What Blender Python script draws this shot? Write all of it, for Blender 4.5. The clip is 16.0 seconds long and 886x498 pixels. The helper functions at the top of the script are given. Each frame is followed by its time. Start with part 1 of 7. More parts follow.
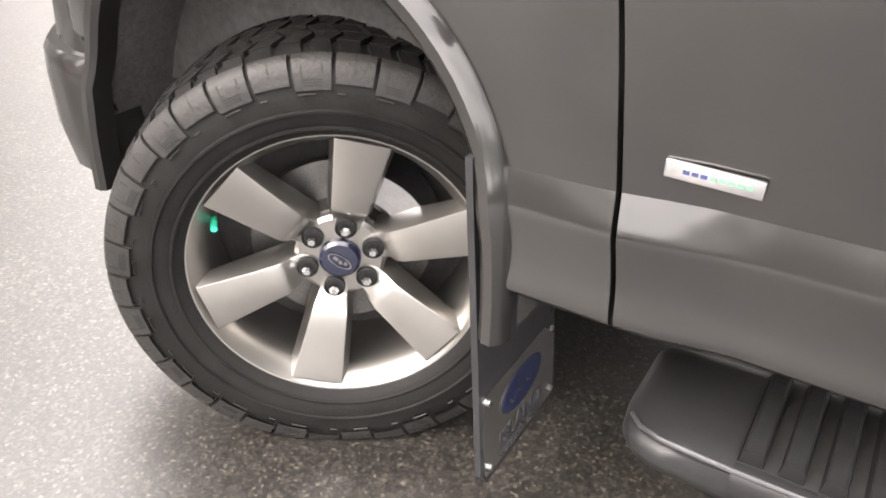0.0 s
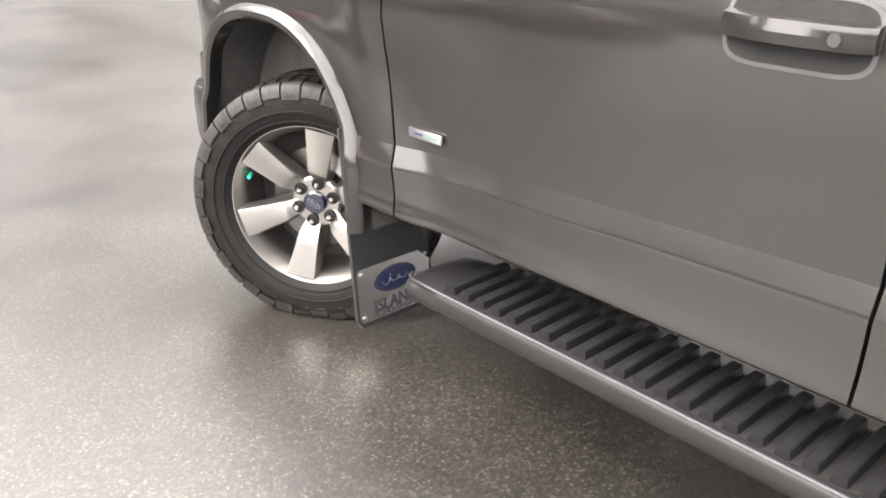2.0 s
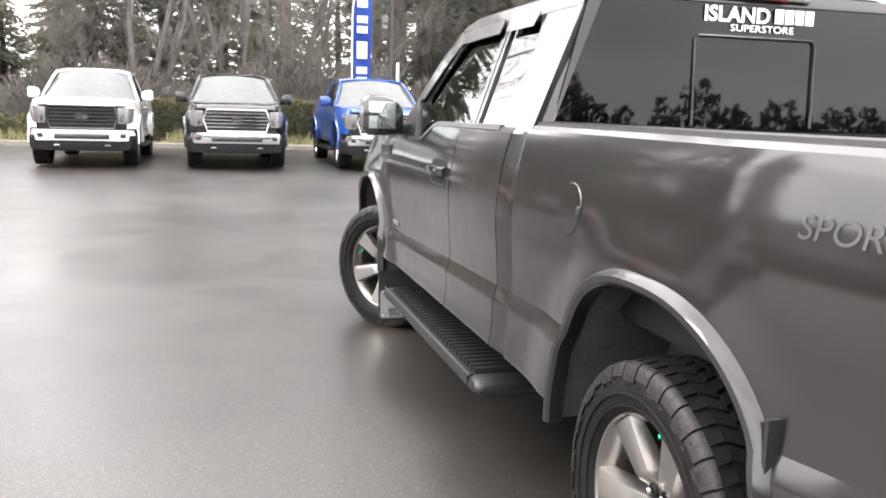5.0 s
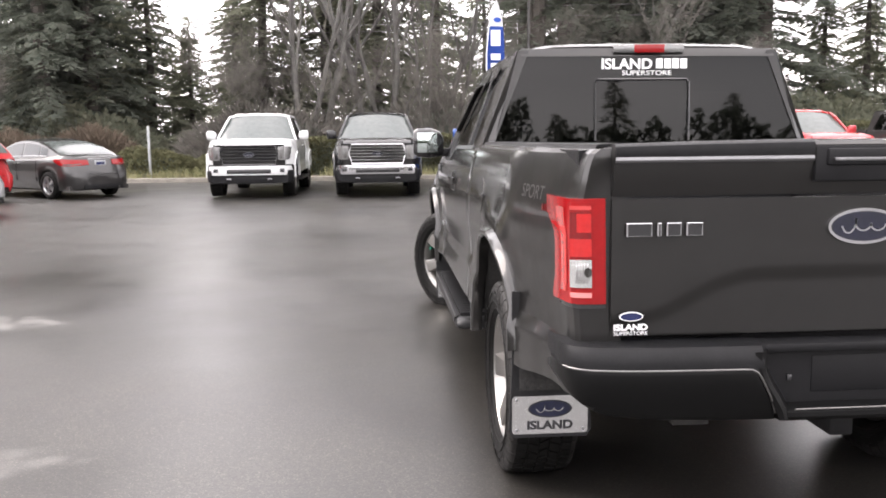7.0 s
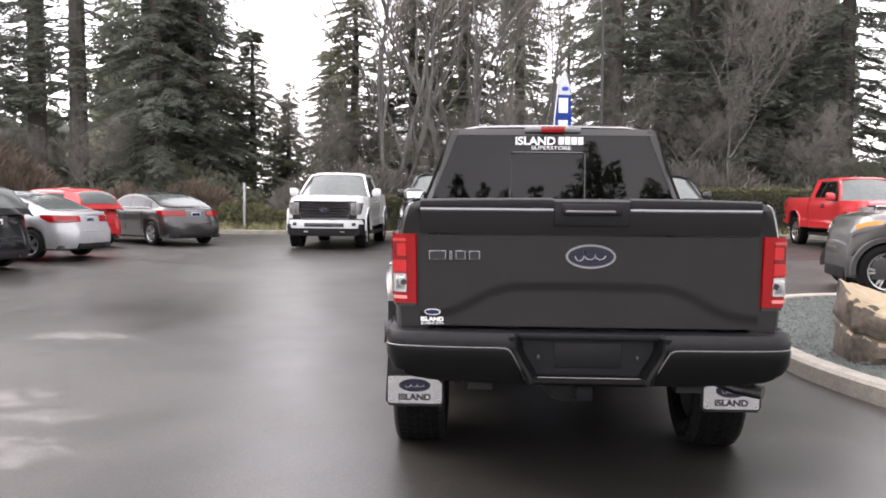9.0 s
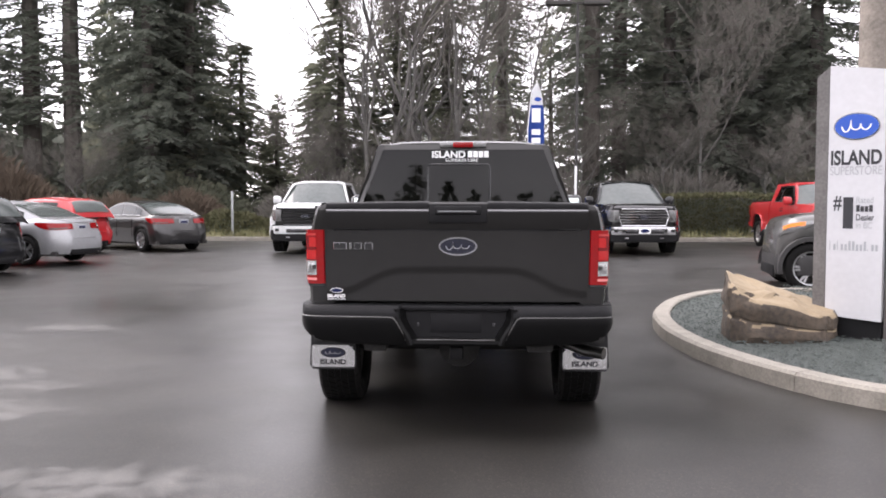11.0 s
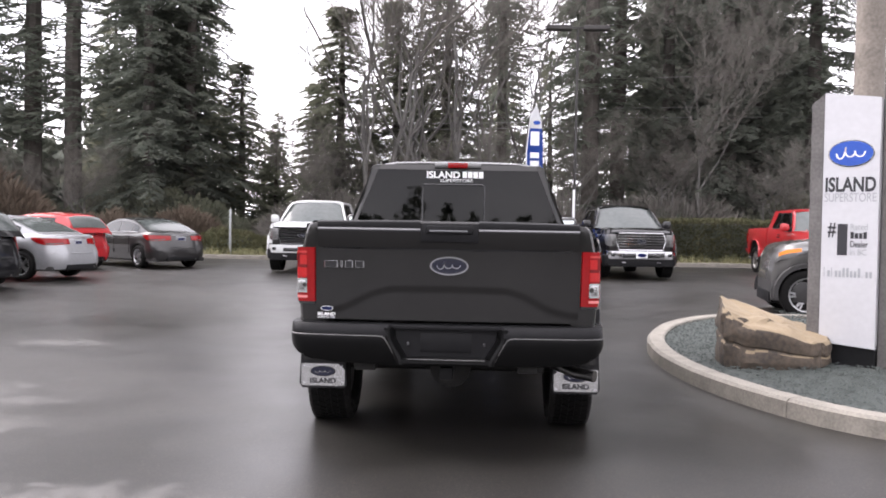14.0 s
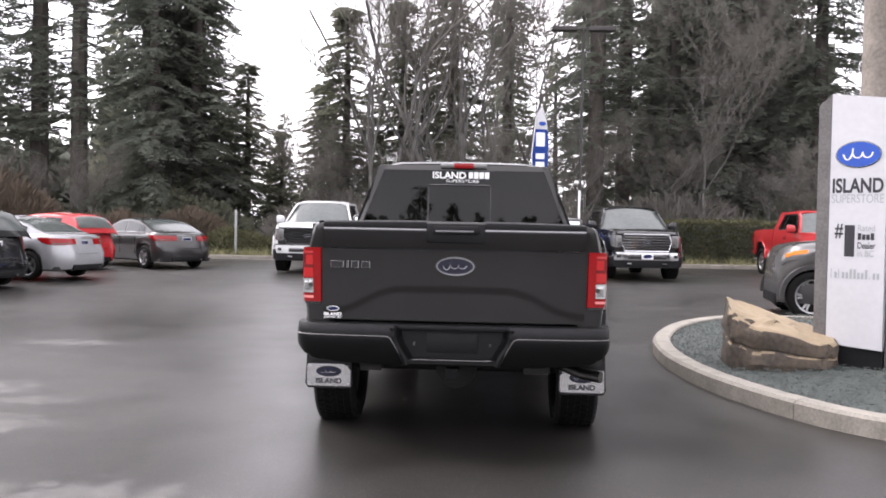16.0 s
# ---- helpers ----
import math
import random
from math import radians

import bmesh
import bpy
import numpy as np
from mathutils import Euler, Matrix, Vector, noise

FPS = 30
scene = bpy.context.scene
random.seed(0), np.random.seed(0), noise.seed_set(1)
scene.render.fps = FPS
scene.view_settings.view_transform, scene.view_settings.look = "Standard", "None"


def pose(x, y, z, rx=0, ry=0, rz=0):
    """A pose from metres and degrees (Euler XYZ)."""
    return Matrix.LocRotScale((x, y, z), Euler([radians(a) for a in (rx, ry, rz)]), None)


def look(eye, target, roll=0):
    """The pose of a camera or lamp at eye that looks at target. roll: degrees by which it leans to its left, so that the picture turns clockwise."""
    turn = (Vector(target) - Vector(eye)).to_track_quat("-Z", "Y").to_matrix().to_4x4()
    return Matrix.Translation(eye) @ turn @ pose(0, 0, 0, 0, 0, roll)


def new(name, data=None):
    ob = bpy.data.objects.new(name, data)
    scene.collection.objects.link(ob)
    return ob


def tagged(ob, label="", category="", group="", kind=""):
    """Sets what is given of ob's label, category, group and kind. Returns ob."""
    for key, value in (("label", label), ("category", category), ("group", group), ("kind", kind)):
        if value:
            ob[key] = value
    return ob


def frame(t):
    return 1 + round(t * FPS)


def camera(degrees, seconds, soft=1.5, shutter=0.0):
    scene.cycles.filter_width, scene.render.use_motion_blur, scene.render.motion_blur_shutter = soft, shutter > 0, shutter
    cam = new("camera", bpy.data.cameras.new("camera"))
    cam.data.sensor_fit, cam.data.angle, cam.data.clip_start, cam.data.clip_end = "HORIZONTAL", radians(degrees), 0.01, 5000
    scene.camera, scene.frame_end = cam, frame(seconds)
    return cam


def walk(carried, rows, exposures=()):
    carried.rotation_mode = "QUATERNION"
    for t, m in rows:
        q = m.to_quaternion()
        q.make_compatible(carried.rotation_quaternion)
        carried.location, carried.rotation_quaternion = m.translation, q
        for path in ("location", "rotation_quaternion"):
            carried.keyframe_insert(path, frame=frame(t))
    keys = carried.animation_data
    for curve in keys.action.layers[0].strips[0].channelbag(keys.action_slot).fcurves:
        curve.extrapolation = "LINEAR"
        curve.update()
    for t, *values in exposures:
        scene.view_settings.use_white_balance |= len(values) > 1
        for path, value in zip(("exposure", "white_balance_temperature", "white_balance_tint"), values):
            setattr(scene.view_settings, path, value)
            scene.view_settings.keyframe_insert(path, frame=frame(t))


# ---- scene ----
cam = camera(55.7, 16.0, soft=1.8)
PATH = [
    (0, (-1.997, 3.942, 1.258), (-0.511, 4.787, 0.219), 2.2),
    (0.5, (-2.086, 3.834, 1.284), (-0.598, 4.753, 0.314), 1.3),
    (1, (-2.25, 3.504, 1.335), (-0.829, 4.522, 0.363), 3.5),
    (1.5, (-2.459, 3.044, 1.383), (-1.045, 4.143, 0.494), 1.5),
    (2, (-2.392, 2.532, 1.409), (-1.155, 3.879, 0.6), 0.3),
    (2.5, (-2.456, 1.968, 1.394), (-1.264, 3.452, 0.778), 2.2),
    (3, (-2.501, 1.424, 1.451), (-1.481, 3.063, 0.93), 1.3),
    (3.5, (-2.49, 0.854, 1.47), (-1.581, 2.589, 1.065), 0.6),
    (4, (-2.41, 0.254, 1.474), (-1.727, 2.102, 1.140), 0.1),
    (4.2, (-2.329, 0.037, 1.477), (-1.683, 1.896, 1.118), 1.0),
    (6.3, (-1.729, -1.959, 1.461), (-1.442, 0.001, 1.185), -0.6),
    (6.5, (-1.658, -2.127, 1.47), (-1.417, -0.161, 1.191), -0.6),
    (7, (-1.505, -2.538, 1.461), (-1.356, -0.56, 1.2), -0.6),
    (7.5, (-1.287, -2.919, 1.464), (-1.312, -0.933, 1.223), -0.9),
    (8, (-1.037, -3.281, 1.458), (-1.133, -1.295, 1.239), -0.8),
    (8.5, (-0.784, -3.623, 1.448), (-0.858, -1.631, 1.277), -0.7),
    (9, (-0.503, -3.97, 1.439), (-0.594, -1.975, 1.32), 0.5),
    (9.5, (-0.31, -4.327, 1.432), (-0.375, -2.331, 1.33), 0.2),
    (11.8, (0.246, -5.249, 1.396), (0.13, -3.255, 1.294), 0.3),
    (12, (0.252, -5.254, 1.39), (0.121, -3.26, 1.295), 0.6),
    (12.5, (0.224, -5.194, 1.4), (0.122, -3.198, 1.327), 0.7),
    (13, (0.177, -5.123, 1.399), (0.12, -3.126, 1.313), 0.2),
    (13.5, (0.174, -5.095, 1.401), (0.099, -3.098, 1.319), 0.5),
    (14, (0.176, -5.088, 1.405), (0.095, -3.09, 1.355), 1.0),
    (14.5, (0.175, -5.088, 1.403), (0.083, -3.09, 1.366), 1.1),
    (15, (0.168, -5.086, 1.401), (0.069, -3.089, 1.367), 1.0),
    (15.5, (0.173, -5.089, 1.4), (0.069, -3.092, 1.36), 1.0),
    (16, (0.169, -5.083, 1.401), (0.076, -3.086, 1.353), 1.1),
]
# exposure and white balance drift as the viewer turns from the dark truck to the bright lot
EXPOSURES = [(0, 2.33, 7100, 16), (1.0, 2.31, 7100, 16), (1.6, 2.48, 7100, 16), (2.2, 2.47, 7000, 15), (3.0, 2.19, 6900, 15), (4.2, 2.02, 6800, 15), (6.4, 1.17, 6800, 18), (8.0, 1.15, 6750, 18), (9.6, 0.69, 6600, 19), (12.0, 0.58, 6550, 20), (14.0, 0.59, 6500, 20), (16.0, 0.59, 6500, 20)]
walk(cam, [(t, look(eye, target, roll)) for t, eye, target, roll in PATH], EXPOSURES)

# ---- world and light ----
SKY_STRENGTH = 0.11
world = bpy.data.worlds.new("overcast_sky")
scene.world = world
world.use_nodes = True
wn, wl = world.node_tree.nodes, world.node_tree.links
wn.clear()
w_out, w_bg = wn.new("ShaderNodeOutputWorld"), wn.new("ShaderNodeBackground")
w_sky, w_mix, w_noise = wn.new("ShaderNodeTexSky"), wn.new("ShaderNodeMix"), wn.new("ShaderNodeTexNoise")
w_map, w_tc, w_ramp = wn.new("ShaderNodeMapping"), wn.new("ShaderNodeTexCoord"), wn.new("ShaderNodeValToRGB")
w_sky.sky_type, w_sky.sun_disc = "NISHITA", False
w_sky.sun_elevation, w_sky.sun_rotation = radians(43.6), radians(-68.2)
# a bright cloud cover drawn out over the clear sky's gradient
w_map.inputs["Scale"].default_value = (1.2, 1.2, 3.0)
w_noise.inputs["Scale"].default_value, w_noise.inputs["Detail"].default_value = 2.2, 5
wl.new(w_tc.outputs["Generated"], w_map.inputs["Vector"])
wl.new(w_map.outputs[0], w_noise.inputs["Vector"])
wl.new(w_noise.outputs[0], w_ramp.inputs[0])
w_ramp.color_ramp.elements[0].position, w_ramp.color_ramp.elements[0].color = 0.3, (12.5, 12.9, 13.4, 1)
w_ramp.color_ramp.elements[1].position, w_ramp.color_ramp.elements[1].color = 0.7, (21.5, 21.5, 21.5, 1)
w_mix.data_type = "RGBA"
w_mix.inputs["Factor"].default_value = 0.85
wl.new(w_sky.outputs[0], w_mix.inputs["A"])
wl.new(w_ramp.outputs[0], w_mix.inputs["B"])
# thin cloud: brightest round the veiled sun, dimmer away from it
SUN_DIR = Vector((-0.80, 0.32, 0.82)).normalized()
w_dot, w_rng, w_mul = wn.new("ShaderNodeVectorMath"), wn.new("ShaderNodeMapRange"), wn.new("ShaderNodeVectorMath")
w_dot.operation, w_mul.operation = "DOT_PRODUCT", "SCALE"
w_dot.inputs[1].default_value = SUN_DIR
wl.new(w_tc.outputs["Generated"], w_dot.inputs[0])
w_rng.interpolation_type = "SMOOTHSTEP"
for key, value in zip(("From Min", "From Max", "To Min", "To Max"), (-0.7, 1.0, 0.84, 1.48)):
    w_rng.inputs[key].default_value = value
wl.new(w_dot.outputs["Value"], w_rng.inputs["Value"])
wl.new(w_mix.outputs["Result"], w_mul.inputs[0])
wl.new(w_rng.outputs[0], w_mul.inputs["Scale"])
wl.new(w_mul.outputs[0], w_bg.inputs["Color"])
w_bg.inputs["Strength"].default_value = SKY_STRENGTH
wl.new(w_bg.outputs[0], w_out.inputs["Surface"])

sun_data = bpy.data.lights.new("sun", "SUN")
sun_data.energy, sun_data.angle, sun_data.color = 1.75, radians(35), (1.0, 0.96, 0.9)
sun = new("sun", sun_data)
sun.matrix_world = look(SUN_DIR * 40, (0, 0, 0))


# ---- materials ----
def material(name, colour, rough=0.5, metal=0.0, vary=0.0, scale=8.0, bump=0.0, bump_scale=60.0, coat=0.0, coat_rough=0.05,
             spec=0.5, second=None, rough_vary=0.0, emit=0.0, space="Object"):
    """A surface with variation at two scales and fine relief."""
    m = bpy.data.materials.new(name)
    m.use_nodes = True
    n, l = m.node_tree.nodes, m.node_tree.links
    b = n["Principled BSDF"]
    b.inputs["Base Color"].default_value = (*colour, 1)
    b.inputs["Roughness"].default_value = rough
    b.inputs["Metallic"].default_value = metal
    b.inputs["Specular IOR Level"].default_value = spec
    b.inputs["Coat Weight"].default_value = coat
    b.inputs["Coat Roughness"].default_value = coat_rough
    if emit:
        b.inputs["Emission Color"].default_value = (*colour, 1)
        b.inputs["Emission Strength"].default_value = emit
    tc = n.new("ShaderNodeTexCoord")
    if vary or second or rough_vary:
        big, small, add = n.new("ShaderNodeTexNoise"), n.new("ShaderNodeTexNoise"), n.new("ShaderNodeMath")
        big.inputs["Scale"].default_value, small.inputs["Scale"].default_value = scale, scale * 9.3
        big.inputs["Detail"].default_value = small.inputs["Detail"].default_value = 4
        for t in (big, small):
            l.new(tc.outputs[space], t.inputs["Vector"])
        add.operation = "MULTIPLY_ADD"
        l.new(small.outputs[0], add.inputs[0])
        add.inputs[1].default_value = 0.5
        half = n.new("ShaderNodeMath")
        half.operation = "MULTIPLY"
        half.inputs[1].default_value = 0.5
        l.new(big.outputs[0], half.inputs[0])
        l.new(half.outputs[0], add.inputs[2])
        ramp = n.new("ShaderNodeValToRGB")
        ramp.color_ramp.elements[0].position, ramp.color_ramp.elements[1].position = 0.35, 0.65
        other = second or tuple(min(1, c * (1 + vary)) for c in colour)
        first = colour if second else tuple(c * (1 - vary) for c in colour)
        ramp.color_ramp.elements[0].color, ramp.color_ramp.elements[1].color = (*first, 1), (*other, 1)
        l.new(add.outputs[0], ramp.inputs[0])
        l.new(ramp.outputs[0], b.inputs["Base Color"])
        if rough_vary:
            rr = n.new("ShaderNodeMapRange")
            rr.inputs["From Min"].default_value, rr.inputs["From Max"].default_value = 0.35, 0.65
            rr.inputs["To Min"].default_value, rr.inputs["To Max"].default_value = rough - rough_vary, rough + rough_vary
            l.new(add.outputs[0], rr.inputs["Value"])
            l.new(rr.outputs[0], b.inputs["Roughness"])
    if bump:
        t, bp = n.new("ShaderNodeTexNoise"), n.new("ShaderNodeBump")
        t.inputs["Scale"].default_value, t.inputs["Detail"].default_value = bump_scale, 5
        bp.inputs["Strength"].default_value, bp.inputs["Distance"].default_value = bump, 0.01
        l.new(tc.outputs[space], t.inputs["Vector"])
        l.new(t.outputs[0], bp.inputs["Height"])
        l.new(bp.outputs[0], b.inputs["Normal"])
    return m


def glass(name, tint, rough=0.02, ior=1.82):
    """Window glass: clear through the tint, with a mirror sheen by angle."""
    m = bpy.data.materials.new(name)
    m.use_nodes = True
    n, l = m.node_tree.nodes, m.node_tree.links
    n.clear()
    out, mix, fr = n.new("ShaderNodeOutputMaterial"), n.new("ShaderNodeMixShader"), n.new("ShaderNodeFresnel")
    tr, gl = n.new("ShaderNodeBsdfTransparent"), n.new("ShaderNodeBsdfGlossy")
    tr.inputs["Color"].default_value = (*tint, 1)
    gl.inputs["Roughness"].default_value = rough
    fr.inputs["IOR"].default_value = ior
    l.new(fr.outputs[0], mix.inputs["Fac"])
    l.new(tr.outputs[0], mix.inputs[1])
    l.new(gl.outputs[0], mix.inputs[2])
    l.new(mix.outputs[0], out.inputs["Surface"])
    return m


def paint(name, colour, metal=0.35, rough=0.42, spec=0.25, coat=1.0, coat_rough=0.06):
    """Metallic car paint under clear coat, with flake and a film of road dust."""
    return material(name, colour, rough=rough, metal=metal, vary=0.07, scale=1.3, coat=coat, coat_rough=coat_rough, bump=0.012, bump_scale=420, rough_vary=0.05, spec=spec)


M = {
    "paint_grey": paint("paint_magnetic_grey", (0.0160, 0.0154, 0.0149), metal=0.6, rough=0.42, spec=0.08, coat=0.85, coat_rough=0.085),
    "paint_black": paint("paint_black", (0.006, 0.006, 0.007), metal=0.1, spec=0.1),
    "paint_blue": paint("paint_blue", (0.006, 0.048, 0.22), metal=0.3),
    "paint_white": paint("paint_white", (0.52, 0.53, 0.53), metal=0.0),
    "paint_red": paint("paint_red", (0.38, 0.018, 0.022), metal=0.05),
    "paint_charcoal": paint("paint_charcoal", (0.024, 0.023, 0.023)),
    "paint_silver": paint("paint_silver", (0.31, 0.315, 0.325), metal=0.45),
    "paint_suv": paint("paint_suv_grey", (0.085, 0.083, 0.080)),
    "black_plastic": material("black_plastic", (0.008, 0.008, 0.0088), rough=0.46, vary=0.25, scale=14, bump=0.12, bump_scale=300, spec=0.18),
    "gloss_black": material("gloss_black", (0.012, 0.012, 0.013), rough=0.18, vary=0.2, coat=0.6),
    "liner": material("wheel_liner_felt", (0.040, 0.039, 0.038), rough=0.95, vary=0.3, bump=0.3, bump_scale=120, spec=0.2),
    "underbody": material("underbody_steel", (0.018, 0.017, 0.016), rough=0.75, vary=0.5, scale=6, bump=0.2),
    "rubber": material("tyre_rubber", (0.0068, 0.0066, 0.0064), rough=0.6, vary=0.35, scale=18, bump=0.15, bump_scale=160, rough_vary=0.12, spec=0.10),
    "worn_rubber": material("grey_tyre_shoulder", (0.0125, 0.0118, 0.0113), rough=0.55, vary=0.4, scale=14, bump=0.2, bump_scale=140, rough_vary=0.12, spec=0.25),
    "flap": material("flap_rubber", (0.011, 0.011, 0.012), rough=0.55, vary=0.3, scale=10, bump=0.1, bump_scale=90, spec=0.35),
    "rim": material("rim_machined_grey", (0.285, 0.275, 0.262), rough=0.30, metal=0.95, vary=0.02, scale=5),
    "rim_dark": material("rim_dark_pocket", (0.06, 0.058, 0.055), rough=0.4, metal=0.8, vary=0.15),
    "nut_pocket": material("nut_pocket", (0.012, 0.012, 0.012), rough=0.6, vary=0.2, spec=0.15),
    "brake": material("brake_disc_steel", (0.13, 0.127, 0.123), rough=0.42, metal=1.0, vary=0.25, scale=20),
    "chrome": material("chrome", (0.52, 0.52, 0.53), rough=0.12, metal=1.0, vary=0.04),
    "exhaust_steel": material("exhaust_steel", (0.13, 0.128, 0.125), rough=0.38, metal=1.0, vary=0.3, scale=14, bump=0.05),
    "satin": material("satin_metal", (0.42, 0.42, 0.43), rough=0.32, metal=1.0, vary=0.1, scale=12, bump=0.03),
    "plate": material("stainless_plate", (0.62, 0.62, 0.62), rough=0.27, metal=1.0, vary=0.03, scale=3),
    "red_lens": material("red_lens", (0.22, 0.004, 0.005), rough=0.10, vary=0.08, scale=40, coat=0.4, bump=0.02, bump_scale=110, spec=0.2),
    "red_deep": material("red_lens_deep", (0.13, 0.002, 0.003), rough=0.08, vary=0.2, scale=30, coat=0.7, bump=0.05, bump_scale=90, spec=0.2),
    "badge_green": material("badge_green", (0.13, 0.25, 0.19), rough=0.3, metal=0.5, vary=0.1),
    "satin_dark": material("satin_dark_metal", (0.085, 0.085, 0.088), rough=0.30, metal=0.8, vary=0.15, scale=12, bump=0.03),
    "red_bright": material("red_light_guide", (0.66, 0.20, 0.19), rough=0.2, vary=0.05, coat=0.6),
    "cladding": material("grey_cladding", (0.035, 0.034, 0.034), rough=0.5, vary=0.2, scale=9, bump=0.06, bump_scale=200, spec=0.3),
    "clear_lens": material("clear_lens", (0.16, 0.16, 0.158), rough=0.12, metal=0.5, vary=0.3, scale=40, coat=1.0, bump=0.3, bump_scale=90),
    "reverse_lens": material("reversing_lens", (0.52, 0.52, 0.51), rough=0.16, metal=0.75, vary=0.10, scale=25, coat=0.8, bump=0.05, bump_scale=60),
    "satin_mid": material("satin_trim", (0.19, 0.19, 0.195), rough=0.34, metal=0.9, vary=0.1, scale=12, bump=0.02),
    "edge_dark": material("moulded_edge", (0.0095, 0.0095, 0.010), rough=0.42, vary=0.2, scale=12, bump=0.04, bump_scale=200, spec=0.28),
    "bumper_satin": material("bumper_satin", (0.0045, 0.0045, 0.0046), rough=0.34, vary=0.15, scale=7, bump=0.03, bump_scale=200, spec=0.12),
    # paler than the bumper: the highlight on its edges is put in the colour
    "edge_line": material("moulding_highlight", (0.15, 0.147, 0.144), rough=0.33, metal=0.6, vary=0.15, scale=14),
    "red_line": material("red_lens_line", (0.42, 0.03, 0.028), rough=0.2, vary=0.05, coat=0.8),
    "decal_grey": material("decal_grey", (0.10, 0.10, 0.10), rough=0.4, vary=0.1),
    "amber": material("amber_lens", (0.75, 0.22, 0.03), rough=0.2, vary=0.1, coat=1.0),
    "tint": glass("privacy_glass", (0.055, 0.06, 0.062)),
    "rear_tint": glass("rear_privacy_glass", (0.055, 0.06, 0.062), ior=1.42),
    "glass": glass("window_glass", (0.78, 0.83, 0.81), ior=1.52),
    "mirror": material("mirror_glass", (0.50, 0.56, 0.54), rough=0.02, metal=1.0),
    "cloth": material("seat_cloth", (0.085, 0.082, 0.080), rough=0.9, vary=0.3, scale=20, bump=0.2, bump_scale=300),
    "blue_enamel": material("blue_enamel", (0.007, 0.012, 0.065), rough=0.2, vary=0.15, coat=0.8),
    "badge_navy": material("badge_navy", (0.0035, 0.0048, 0.016), rough=0.22, vary=0.15, coat=0.5),
    "print_navy": material("navy_print", (0.006, 0.009, 0.034), rough=0.4, vary=0.15),
    "red_glow": material("red_lens_bright", (0.37, 0.008, 0.008), rough=0.14, vary=0.12, scale=60, coat=0.7, bump=0.08, bump_scale=160, spec=0.3),
    "white_print": material("white_print", (0.80, 0.80, 0.80), rough=0.5, vary=0.05),
    "black_print": material("black_print", (0.02, 0.02, 0.024), rough=0.5, vary=0.1),
    "grey_print": material("grey_print", (0.30, 0.31, 0.32), rough=0.5, vary=0.1),
    "green_cap": material("green_valve_cap", (0.01, 0.45, 0.27), rough=0.4, vary=0.1),
    "sign_white": material("sign_face_white", (0.48, 0.48, 0.495), rough=0.45, vary=0.05, scale=2, bump=0.02),
    "sign_post": material("weathered_sign_timber", (0.115, 0.108, 0.104), rough=0.7, vary=0.3, scale=4, bump=0.25, bump_scale=25),
    "flag_blue": material("flag_blue", (0.02, 0.075, 0.36), rough=0.75, vary=0.1, bump=0.1, bump_scale=20),
    "flag_white": material("flag_white", (0.76, 0.77, 0.78), rough=0.75, vary=0.05, bump=0.1, bump_scale=20),
    "concrete": material("kerb_concrete", (0.215, 0.198, 0.170), rough=0.85, vary=0.25, scale=5, bump=0.4, bump_scale=70),
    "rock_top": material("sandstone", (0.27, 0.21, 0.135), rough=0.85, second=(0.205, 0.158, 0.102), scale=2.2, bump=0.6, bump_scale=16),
    "rock_side": material("brown_sandstone", (0.034, 0.029, 0.025), rough=0.85, second=(0.105, 0.080, 0.058), scale=2.4, bump=0.9, bump_scale=14),
    "gravel": material("green_gravel", (0.029, 0.036, 0.033), rough=0.85, second=(0.064, 0.076, 0.070), scale=60, bump=0.8, bump_scale=90),
    "wood_pole": material("utility_pole_wood", (0.20, 0.175, 0.15), rough=0.85, vary=0.3, scale=3, bump=0.4, bump_scale=14),
    "galv": material("galvanised_steel", (0.33, 0.34, 0.34), rough=0.5, metal=0.6, vary=0.2),
    "lamp_bronze": material("lamp_bronze", (0.055, 0.052, 0.050), rough=0.6, metal=0.3, vary=0.2),
    "wire": material("cable", (0.22, 0.22, 0.22), rough=0.6, vary=0.1),
    "bark": material("conifer_bark", (0.085, 0.076, 0.067), rough=0.95, vary=0.4, scale=4, bump=0.7, bump_scale=18),
    "bark_grey": material("alder_bark", (0.125, 0.120, 0.112), rough=0.95, vary=0.35, scale=4, bump=0.5, bump_scale=20),
    "twig": material("bare_twigs", (0.135, 0.125, 0.110), rough=0.95, vary=0.35, scale=2),
    "needles": material("fir_needles", (0.138, 0.155, 0.130), rough=0.8, second=(0.195, 0.208, 0.17), scale=0.9, spec=0.3),
    "needles_b": material("cedar_sprays", (0.16, 0.172, 0.13), rough=0.8, second=(0.225, 0.23, 0.17), scale=0.8, spec=0.3),
    "hedge": material("hedge_leaves", (0.075, 0.082, 0.04), rough=0.75, second=(0.13, 0.122, 0.068), scale=2.2, spec=0.3),
    "broom": material("reddish_shrub_twigs", (0.095, 0.074, 0.056), rough=0.9, second=(0.14, 0.105, 0.075), scale=2),
    "dry_grass": material("dry_grass", (0.26, 0.23, 0.13), rough=0.9, second=(0.13, 0.15, 0.06), scale=4),
    "soil": material("leaf_litter_soil", (0.07, 0.058, 0.042), rough=0.95, second=(0.12, 0.10, 0.07), scale=1.5, bump=0.6, bump_scale=20),
}


